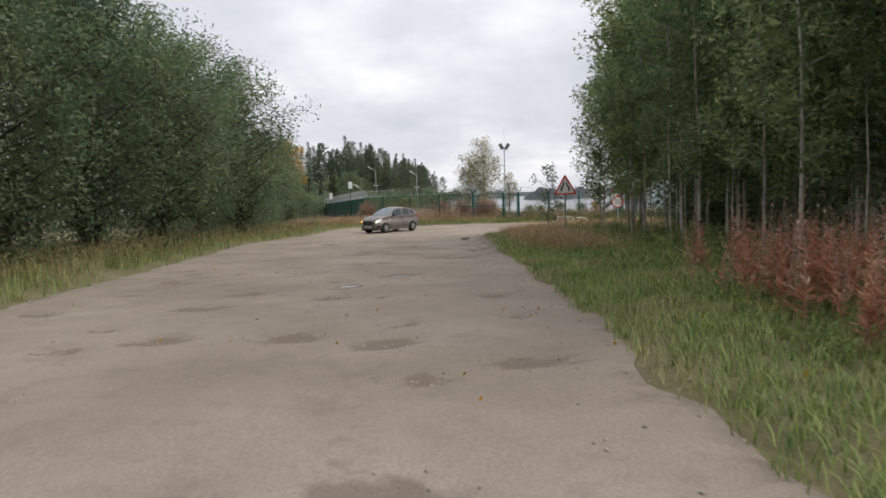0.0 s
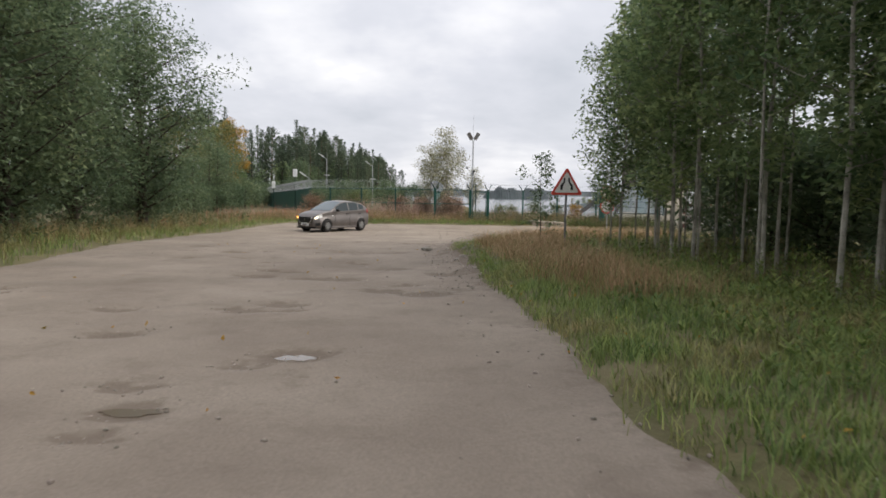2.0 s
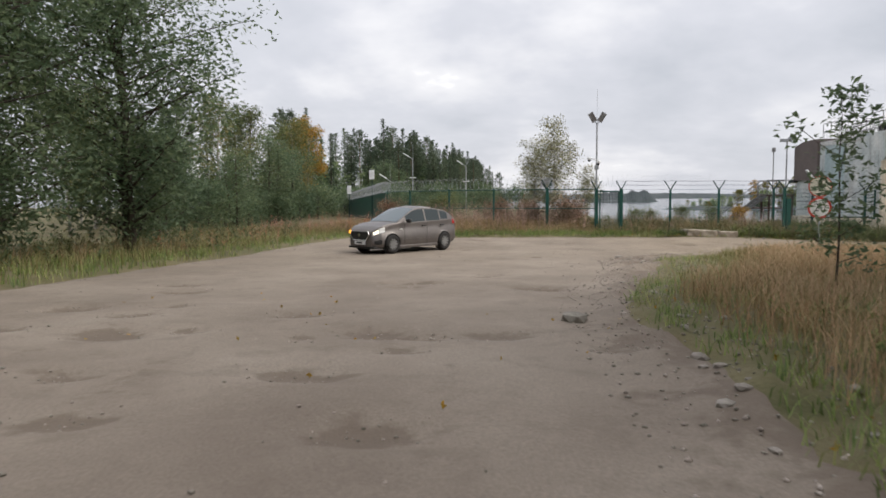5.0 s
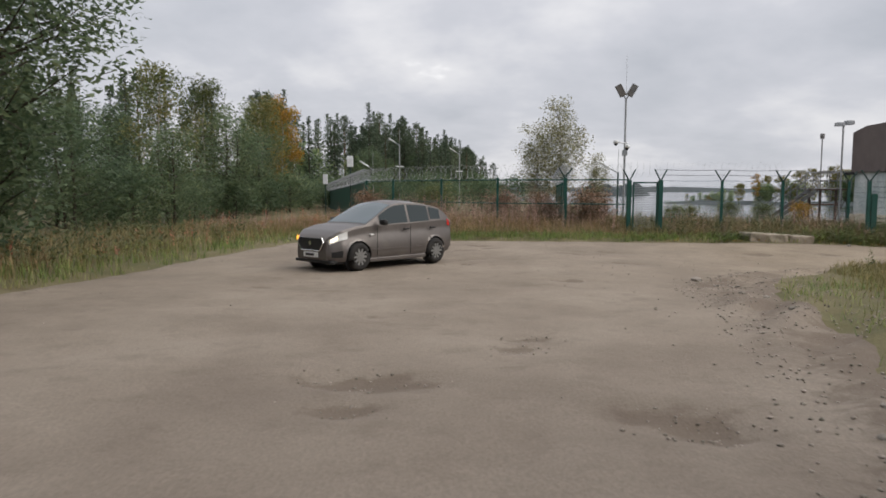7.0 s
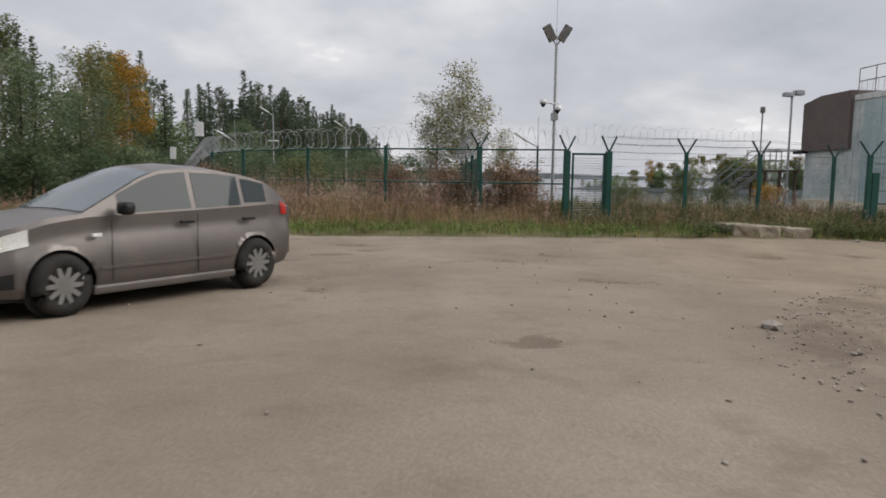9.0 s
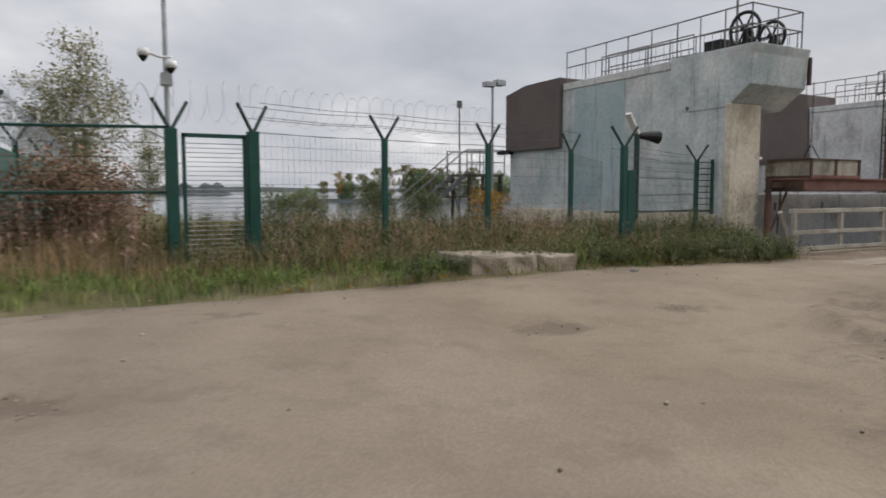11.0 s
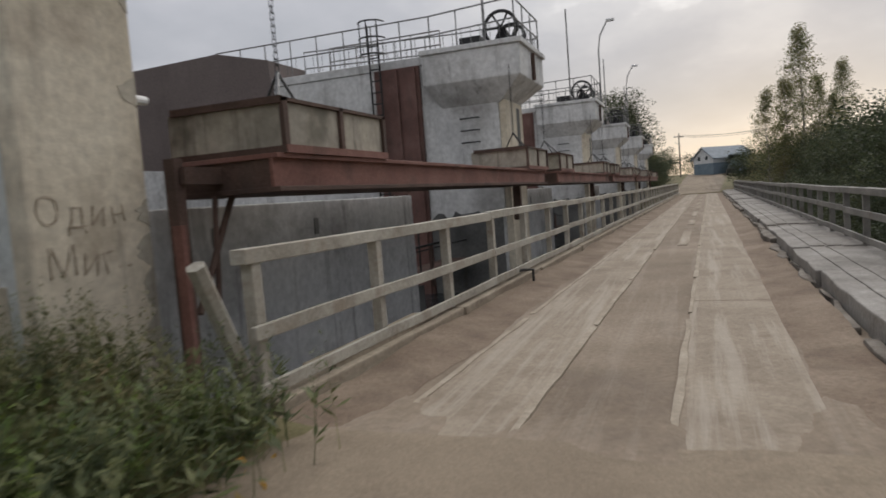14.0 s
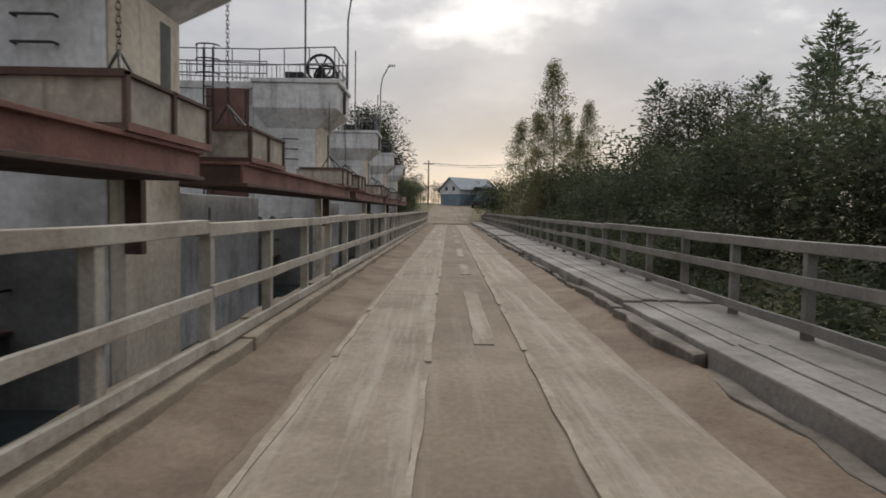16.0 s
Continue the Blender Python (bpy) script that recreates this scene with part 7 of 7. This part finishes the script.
MIX = [broadleaf("birch_tree", "mid-height birch turning yellow at the forest edge", 300, 9.5, 2.3, 0.12, 7200, 0.105, BARK_B, LEAF_M, 0.12, 22, 0.7, 0.42),
       broadleaf("willow_tree", "bushy olive-green willow at the forest edge", 301, 7.5, 2.6, 0.03, 7500, 0.105, BARK_D, LEAF_D, 0.12, 20, 0.6, 0.45, 2),
       broadleaf("golden_birch", "birch with golden autumn crown among dark spruces", 302, 10.5, 2.1, 0.2, 8000, 0.10, BARK_B, LEAF_O, 0.12, 20, 0.7, 0.40)]
plant(MIX, [(x, y, sc * 0.80, k) for x, y, sc, k in [(-17, 62, 1.0, 0), (-20, 58, 1.0, 1), (-16, 68, 1.0, 1), (-19, 72, 1.1, 0), (-16.5, 75, 0.9, 1), (-18, 80, 1.1, 0), (-22, 66, 1.0, 1), (-19.5, 90, 1.15, 2), (-21, 88, 1.1, 0), (-14, 57, 0.7, 1), (-24, 60, 1.1, 0), (-26, 74, 1.1, 1), (-20.5, 83, 0.8, 0), (-21.5, 95, 1.2, 0), (-14, 104, 1.0, 1), (-30, 68, 1.1, 0), (-16, 53, 0.8, 1), (-21, 53, 0.9, 0)]])
FARMIX = [broadleaf("birch_tree", "yellowing birch on the far spit", 310, 9.5, 2.3, 0.1, 2400, 0.2, BARK_B, LEAF_Y, 0.12, 16, 0.7, 0.42),
          broadleaf("willow_tree", "olive-green willow on the far spit", 311, 7.5, 2.6, 0.03, 2400, 0.2, BARK_D, LEAF_A, 0.12, 14, 0.6, 0.45, 2, 2)]
SPRUCE = [conifer("spruce_tree", "tall dark spruce in the lakeside forest", 400 + i, h_, r_, 150, 8, BARK_D, NEEDLE) for i, (h_, r_) in enumerate(((14, 1.9), (12.5, 1.6)))]
PINE = [conifer("pine_tree", "tall pine with open dark crown and bare trunk", 410 + i_, 13.5, 2.2, 90, 16, BARK_P, NEEDLE_P, True, 0.17) for i_ in range(1)]
for i in range(185):      # the wood thins and lowers towards its lakeward end
    y = rs.uniform(112, 172)
    back = abs(rs.normal(0, 1)) * 14 + rs.uniform(0, 6)
    x = np.interp(y, [95, 120, 168], [-2, -1.0, 2.0]) - back
    plant(SPRUCE + PINE + [FARMIX[1]], [(x, y, rs.uniform(0.82, 1.08) * np.interp(back, [0, 4, 12, 24], [0.48, 0.60, 0.82, 0.95]), (0, 1, 2, 0, 1, 3, 0, 1, 2)[i % 9])])
plant(PINE + SPRUCE, [(-31.5, 118, 1.08, 0), (-29.5, 116, 1.05, 0), (-26, 112, 1.0, 1), (-36, 110, 1.0, 2), (-40, 100, 1.0, 1), (-34, 92, 0.95, 0), (-30, 98, .9, 1), (-24, 104, .9, 2), (-45, 110, 1.0, 1), (-28, 85, 0.85, 1), (-33, 80, 0.85, 2), (-38, 88, .9, 1)])
plant(PINE + SPRUCE, [(-21, 78, .66, 1), (-23.5, 81, .72, 0), (-19.5, 85.5, .66, 2), (-22.5, 91, .74, 1), (-24.5, 70.5, .66, 2), (-27, 77, .74, 1), (-25.5, 64, .62, 1), (-29.5, 70, .70, 0), (-18.6, 96, .72, 2), (-23, 99, .8, 0)])
PALE = [broadleaf("pale_birch", "pale thinning birch by the lake shore", 500, 8.2, 2.3, 0.10, 7000, 0.105, BARK_B, LEAF_P, 0.09, 34, 0.8, 0.34, 2)]
plant(PALE, [(5.0, 83.9, 1.0), (3.4, 86, 0.8), (8.3, 87, 0.55)])
SAP = [broadleaf("aspen_sapling", "young dark-leaved aspen sapling beside the warning sign", 510, 2.9, 0.62, 0.15, 900, 0.058, BARK_D, LEAF_D, 0.02, 14, 0.6, 0.12, 1, 2)]
plant(SAP, [(5.15, 30.4, 1.0)])
# shrubs on the far spit and by the shore
SHRUB = [broadleaf("willow_shrub", "low leafy willow shrub by the water", 520, 2.6, 1.7, 0.02, 4200, 0.075, BARK_D, LEAF_M, 0.05, 16, 0.7, 0.3, 3),
         broadleaf("bramble_shrub", "withered russet shrub tangled in the fence", 523, 2.0, 1.5, 0.02, 3600, 0.08, BARK_D, LEAF_B, 0.04, 16, 0.8, 0.26, 3),
         broadleaf("rowan_shrub", "low orange-leaved shrub by the water", 521, 3.0, 1.3, 0.02, 2600, 0.1, BARK_D, LEAF_O, 0.05, 14, 0.7, 0.3, 2)]
spit = thing("spit", "low wooded spit of land reaching into the lake", "land", (0, 0, 0), kind="structure")
V, F = ridge([(46, 212), (58, 206), (75, 198), (95, 188), (140, 172)], 1.0, 26, 9, 60)
o = new("bank", quick("bank", V, F, SHORE, True)); o.parent = spit
plant(FARMIX, [(56, 214, 0.5, 0), (98, 196, 0.9, 1)])
for i in range(60):
    f = rs.rand() ** 1.2
    x, y = 52 + 66 * f, 216 - 30 * f + rs.uniform(0, 8)
    m = (FARMIX[1], FARMIX[0], FARMIX[1])[i % 3]
    c = copy_thing(m, pose(x, y, WATER_Z + 0.4, 0, 0, rs.uniform(0, 360))); sc = rs.uniform(0.55, 0.85) * (0.3 + 0.9 * min(1, 2.2 * f)); c.scale = (sc, sc, sc)
c = copy_thing(MIX[2], pose(64.5, 205, WATER_Z + 1.0)); c.scale = (0.62,) * 3
plant(SHRUB, [(7.6, 58.4, 0.32, 0), (8.6, 59.6, 0.3, 0), (10.4, 60, 0.35, 0), (3.7, 57.2, 0.62, 1), (2.0, 58.2, 0.55, 1), (4.3, 58.4, 0.5, 1), (0.2, 58.6, 0.55, 1), (-3.0, 61, 0.6, 0), (-6.5, 62.5, 0.6, 1), (13.5, 60, 0.35, 2), (16.6, 63, 0.5, 1), (12.5, 61.5, 0.35, 0), (15.2, 64.5, 0.5, 1)])

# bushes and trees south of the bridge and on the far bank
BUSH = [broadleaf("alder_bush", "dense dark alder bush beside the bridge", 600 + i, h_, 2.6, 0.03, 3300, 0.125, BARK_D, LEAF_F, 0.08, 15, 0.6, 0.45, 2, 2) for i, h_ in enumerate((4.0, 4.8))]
bs = []
for i in range(38):
    f = i / 38
    bs.append((27 + 66 * f + rs.uniform(-.8, .8), 42.0 + rs.uniform(-2.5, 2.6) - 1.0 * math.sin(f * 3), rs.uniform(0.8, 1.1), i % 2))
plant(BUSH, bs)
plant(BUSH, [(26 + 2.1 * k_ + rs.uniform(-.6, .6), 46.2 + rs.uniform(-0.9, 0.9), rs.uniform(0.50, 0.66), k_ % 2) for k_ in range(31)])
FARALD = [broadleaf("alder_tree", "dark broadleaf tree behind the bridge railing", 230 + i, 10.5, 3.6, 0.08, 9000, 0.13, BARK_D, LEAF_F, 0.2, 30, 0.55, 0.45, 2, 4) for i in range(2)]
plant(FARALD + PINE, [(70, 28, 1.06, 2), (67.5, 30.6, 0.84, 2), (66, 26.6, 0.8, 0), (61, 25, 0.9, 2), (85, 31.7, 1.12, 0), (82, 29.8, 1.08, 1), (85.5, 33.6, 0.8, 1), (88, 33.5, 0.95, 2), (74, 30.8, 0.72, 0), (79, 28.5, .9, 2), (57, 29.5, 0.62, 1), (52, 27, 0.8, 0), (48, 31, 0.6, 1), (74, 26, .95, 2)])
TALLB = [broadleaf("tall_birch", "tall slender birch with thinning leaves against the evening sky", 620, 15.0, 3.9, 0.08, 11500, 0.098, BARK_B, LEAF_T, 0.14, 56, 0.6, 0.36, cone=True)]
plant(TALLB, [(88.2, 42.9, 1.0), (84.8, 46.2, 0.76), (93.2, 38.6, 0.79), (86.5, 44.5, 0.72), (91, 41.2, .68), (90, 40, .55), (82, 45.2, .42)])
plant(FARALD, [(96, 59.5, 1.05, 0), (99.5, 61.5, 1.1, 1), (104, 60, 0.9, 0), (110, 60, .5, 1)])
plant(BUSH, [(95, 56.6, 0.45), (98, 57.2, 0.6), (104, 56.8, 0.7), (112, 57.5, 0.8), (120, 58, 0.9), (128, 60, 0.9), (141, 56, 0.7), (146, 57.5, 0.9), (151, 53, 0.8), (136, 58.5, 0.7), (156, 49, 0.9), (124, 57, 0.5), (97, 47.6, 0.8), (102, 46.4, 0.8), (108, 45.0, 0.7), (114, 43.5, 0.8), (120, 41.5, 0.8)])


# ---------------------------------------------------------------- grasses and weeds
def blades(rs, X, Y, h, w, lean, segs=2):
    """Bent tapering blades at the given places."""
    n = len(X)
    Z = height(X, Y) - 0.02
    hh = h * rs.uniform(0.55, 1.25, n)
    a = rs.uniform(0, 2 * math.pi, n)
    d = np.stack([np.cos(a), np.sin(a), np.zeros(n)], -1)
    sd = np.stack([-np.sin(a), np.cos(a), np.zeros(n)], -1) * w
    le = (lean * rs.uniform(0.2, 1.4, n) * hh)[:, None]
    B = np.stack([X, Y, Z], -1)
    M = B + d * le * 0.3; M[:, 2] += hh * 0.6
    T = B + d * le; T[:, 2] += hh
    V = np.stack([B - sd, B + sd, M + sd * 0.7, M - sd * 0.7, T], 1).reshape(-1, 3)
    k_ = 5 * np.arange(n)[:, None]
    F = np.concatenate([k_ + [0, 1, 2], k_ + [0, 2, 3], k_ + [3, 2, 4]])
    return V, F


def tufts(rs, n, box_, keep, per=7, r=0.10):
    x = rs.uniform(box_[0], box_[1], n); y = rs.uniform(box_[2], box_[3], n)
    ok = keep(x, y)
    x, y = x[ok], y[ok]
    x = np.repeat(x, per) + rs.normal(0, r, len(x) * per); y = np.repeat(y, per) + rs.normal(0, r, len(y) * per)
    ok = edge_dist(x, y) < rs.uniform(-0.05, 0.16, len(x))
    return x[ok], y[ok]


def stuff(name, label, parts_, material, cat):
    V, F, n = [], [], 0
    for v, f in parts_:
        V.append(v); F.append(f + n); n += len(v)
    tagged(new(name, quick(name, np.concatenate(V), np.concatenate(F), material)), label, cat, kind="stuff")


rs = np.random.RandomState(31)
right = lambda x, y: x - right_edge(y)
P = []
x, y = tufts(rs, 6200, (2, 8.5, 2, 50), lambda x, y: (right(x, y) > 0) & (right(x, y) < 4.6) & (rs.rand(len(x)) < np.interp(y, [24, 32, 36], [0.95, 0.85, 0.3])))
P.append(blades(rs, x, y, 0.17, 0.006, 0.9))
x, y = tufts(rs, 3800, (-14, -5.5, 2, 54), lambda x, y: (x < left_edge(y)) & (x > left_edge(y) - 3.2))
P.append(blades(rs, x, y, 0.26, 0.009, 0.6))
x, y = tufts(rs, 2600, (-8, 19.3, 53, 57.5), lambda x, y: (y > north_edge(x)) & (y < north_edge(x) + 1.6))
P.append(blades(rs, x, y, 0.24, 0.008, 0.6))
x, y = tufts(rs, 5200, (2.2, 7.4, 3, 24), lambda x, y: (right(x, y) > -0.05), 8, 0.09)
P.append(blades(rs, x, y, 0.16, 0.0065, 1.0))
stuff("grass", "short green grass on the road verges", P, GRASS, "grass")
P = []
x, y = tufts(rs, 9500, (2.4, 13, 18, 50), lambda x, y: (right(x, y) > np.interp(y, [31, 36], [0.7, 2.4])) & (x < 5.5 + np.maximum(0, y - 30) * 0.9) & (rs.rand(len(x)) < np.interp(right(x, y), [0.6, 1.6], [0.2, 0.95])), 8, 0.13)
P.append(blades(rs, x, y, 0.48, 0.0045, 1.0))
x, y = tufts(rs, 420, (-14, -8, 12, 56), lambda x, y: (x < left_edge(y) - 0.9), 7, 0.14)
P.append(blades(rs, x, y, 0.5, 0.006, 0.6))
x, y = tufts(rs, 2600, (-9, 15, 54.6, 59), lambda x, y: (y > north_edge(x) + 0.6) & (rs.rand(len(x)) < np.where(x < 5, 0.9, 0.3)), 8, 0.15)
P.append(blades(rs, x, y, 0.5, 0.005, 0.6))
stuff("dry_grass", "tall dry tan grass swaying on the verges", P, GRASS_T, "grass")
P = []
x, y = tufts(rs, 4300, (3.2, 20, 2, 51), lambda x, y: (right(x, y) > 1.0) & (x < 14 + y * 0.1) & (rs.rand(len(x)) < np.where((y < 22) & (x < 6.5), 0.25, 1)), 7, 0.15)
P.append(blades(rs, x, y, 0.30, 0.0055, 0.8))
x, y = tufts(rs, 2200, (-15, -7.5, 2, 58), lambda x, y: (x < left_edge(y) - 0.5), 7, 0.16)
P.append(blades(rs, x, y, 0.42, 0.007, 0.7))
x, y = tufts(rs, 3000, (-12, 19.3, 54.3, 59.5), lambda x, y: (y > north_edge(x) + 0.25), 7, 0.15)
P.append(blades(rs, x, y, 0.34, 0.006, 0.8))
x, y = tufts(rs, 2400, (8, 19.4, 43, 51), lambda x, y: (edge_dist(x, y) < 0.02) & (edge_dist(x, y) > -4), 7, 0.12)
P.append(blades(rs, x, y, 0.24, 0.006, 0.8))
stuff("meadow_grass", "olive-brown meadow grass and weeds along fence and road", P, GRASS_M, "grass")


def weeds(rs, X, Y, h, nleaf, lsize):
    """Upright leafy stalks: leaves strung along a stem, thin at the tip."""
    n = len(X)
    Z = height(X, Y)
    hh = h * rs.uniform(0.6, 1.2, n)
    ln = rs.normal(0, 0.10, (n, 2))
    t = rs.uniform(0.12, 1, (n, nleaf)) ** 0.8
    a = rs.uniform(0, 2 * math.pi, (n, nleaf))
    L = lsize * (1.25 - t) * rs.uniform(0.6, 1.3, (n, nleaf))
    B = np.stack([X[:, None] + ln[:, :1] * hh[:, None] * t, Y[:, None] + ln[:, 1:] * hh[:, None] * t, Z[:, None] + hh[:, None] * t], -1)
    d = np.stack([np.cos(a), np.sin(a), rs.uniform(-0.1, 0.9, a.shape)], -1) * L[..., None]
    sdv = np.stack([-np.sin(a), np.cos(a), np.zeros_like(a)], -1) * (L * 0.16)[..., None]
    V = np.stack([B, B + d * 0.5 + sdv, B + d, B + d * 0.5 - sdv], 2).reshape(-1, 3)
    F = np.arange(len(V)).reshape(-1, 4)
    F = np.concatenate([F[:, [0, 1, 2]], F[:, [0, 2, 3]]])
    Bz = np.stack([X, Y, Z - 0.03], -1); Tp = Bz.copy(); Tp[:, :2] += ln * hh[:, None]; Tp[:, 2] += hh
    w = np.array([0.006, 0, 0]); SV = np.stack([Bz - w, Bz + w, Tp], 1).reshape(-1, 3)
    SF = np.arange(len(SV)).reshape(-1, 3) + len(V)
    return np.concatenate([V, SV]), np.concatenate([F, SF])


P, PP = [], []
x = np.concatenate([rs.uniform(4.2, 7.4, 230), rs.uniform(4.9, 7.6, 70)]); y = np.concatenate([rs.uniform(3.5, 10.2, 230), rs.uniform(9, 13.5, 70)])
ok = right(x, y) > 1.5
x, y = x[ok], y[ok]
P.append(weeds(rs, x, y, 0.95, 44, 0.15))
x2, y2 = x + rs.normal(0, .1, len(x)), y + rs.normal(0, .1, len(x))
PP.append(weeds(rs, x2[::2], y2[::2], 1.35, 26, 0.10))
x, y = rs.uniform(-13, -5, 45), rs.uniform(54.3, 58, 45)
P.append(weeds(rs, x, y, 0.9, 22, 0.18))
x, y = rs.uniform(-12, -7.8, 26), rs.uniform(42, 54, 26)
ok = x < left_edge(y) - 0.3
P.append(weeds(rs, x[ok], y[ok], 0.8, 20, 0.16))
stuff("fireweed", "russet autumn fireweed stalks on the verge", P, WEED_R, "weeds")
x, y = rs.uniform(-4.5, 4.8, 680), 54.9 + 4.4 * rs.rand(680) ** 0.8
PP.append(weeds(rs, x, y, 1.3, 24, 0.12))
x, y = rs.uniform(-12, -4.5, 260), 54.6 + 3.6 * rs.rand(260)
PP.append(weeds(rs, x, y, 0.7, 20, 0.12))
x, y = rs.uniform(6.5, 17.0, 150), rs.uniform(54.9, 57.8, 150)
PP.append(weeds(rs, x, y, 0.75, 20, 0.11))
x, y = rs.uniform(12, 15.5, 60), rs.uniform(55.5, 58.5, 60)
PP.append(weeds(rs, x, y, 0.9, 22, 0.12))
stuff("withered_weeds", "withered pinkish-brown weed stalks along the fence", PP, WEED_P, "weeds")
P = []
x, y = rs.uniform(4.4, 19.4, 1450), rs.uniform(54.5, 58.2, 1450)
P.append(weeds(rs, x, y, 0.62, 21, 0.13))
x = rs.uniform(8, 19.4, 900); y = north_edge(x) + rs.uniform(0.05, 1.1, 900)
P.append(weeds(rs, x, y, 0.36, 22, 0.10))
x, y = rs.uniform(14, 19.6, 420), rs.uniform(54.8, 57.3, 420)
P.append(weeds(rs, x, y, 0.6, 28, 0.12))
x, y = rs.uniform(-15, -8.5, 900), rs.uniform(4, 54, 900)
ok = x < left_edge(y) - 1.0
P.append(weeds(rs, x[ok], y[ok], 0.85, 24, 0.2))
x, y = rs.uniform(6.5, 14, 420), rs.uniform(4, 32, 420)
P.append(weeds(rs, x, y, 0.5, 18, 0.15))
x, y = rs.uniform(9, 24, 420), rs.uniform(40, 49.5, 420)
ok = right(x, y) > 0.8
P.append(weeds(rs, x[ok], y[ok], 0.6, 20, 0.16))
ra = np.random.RandomState(44)
x, y = ra.uniform(16.8, 20.2, 210), ra.uniform(56.2, 57.15, 210)
P.append(weeds(ra, x, y, 0.85, 36, 0.12))
x = ra.uniform(11.5, 19.2, 300); y = north_edge(x) + ra.uniform(0.1, 1.6, 300)
GW = [weeds(ra, x, y, 0.48, 24, 0.12)]
HP = []
x, y = rs.uniform(3.6, 8.2, 1500), rs.uniform(3.5, 29, 1500)
ok = (right(x, y) > 0.9 + 0.5 * rs.rand(1500)) & (wob(x, y, 0.55, 3.0) + rs.normal(0, 0.25, 1500) > -0.15)
HP.append(weeds(rs, x[ok], y[ok], 0.26, 16, 0.13))
x, y = rs.uniform(5.6, 9.5, 420), rs.uniform(4, 31, 420)
HP.append(weeds(rs, x, y, 0.7, 22, 0.15))
x, y = rs.uniform(-3, 9, 260), north_edge(rs.uniform(-3, 9, 260)) + rs.uniform(0.2, 1.2, 260)
HP.append(weeds(rs, x, y, 0.3, 16, 0.12))
HP += GW
stuff("verge_herbs", "low broad-leaved green herbs at the edge of the thicket", HP, LEAF_G, "weeds")
stuff("olive_weeds", "tangled olive-green and brown weeds", P, LEAF_W, "weeds")
# fallen yellow leaves
n = 620
x = np.concatenate([rs.uniform(2.4, 7, 300), rs.uniform(-6, 2.2, 120), rs.uniform(6, 19, 200)]); y = np.concatenate([rs.uniform(5, 32, 420), north_edge(x[420:]) + rs.uniform(-0.4, 0.35, 200)])
C = np.stack([x, y, height(x, y) + 0.03 + 0.06 * (x > 2.6)], -1)
V, F = leaf_cloud(rs, C, n, 0.001, 0.03)
tagged(new("fallen_leaves", quick("fallen_leaves", V, F, LEAF_O)), "scattered fallen yellow leaves", "leaves", kind="stuff")

# muddy puddles lying in the deepest hollows
PUDDLE = bpy.data.materials.new("muddy puddle water"); PUDDLE.use_nodes = True
pb_ = PUDDLE.node_tree.nodes["Principled BSDF"]
pb_.inputs["Base Color"].default_value = (0.13, 0.10, 0.075, 1); pb_.inputs["Roughness"].default_value = 0.06
rs = np.random.RandomState(9)
deep = HOLES[-5:-3]
for hx_, hy_, hr_, hd_ in deep:
    zc = hz(hx_, hy_) + hd_ * 0.22
    ring = [(hx_ + 0.7 * hr_ * rs.uniform(0.6, 1.1) * math.cos(a), hy_ + 0.36 * hr_ * rs.uniform(0.6, 1.1) * math.sin(a)) for a in np.linspace(0, 2 * math.pi, 22, endpoint=False)]
    tagged(part("puddle", Shape().prism(ring, zc - 0.03, zc, "z"), PUDDLE), "shallow muddy puddle in a road pothole", "puddle", "puddles in the road")
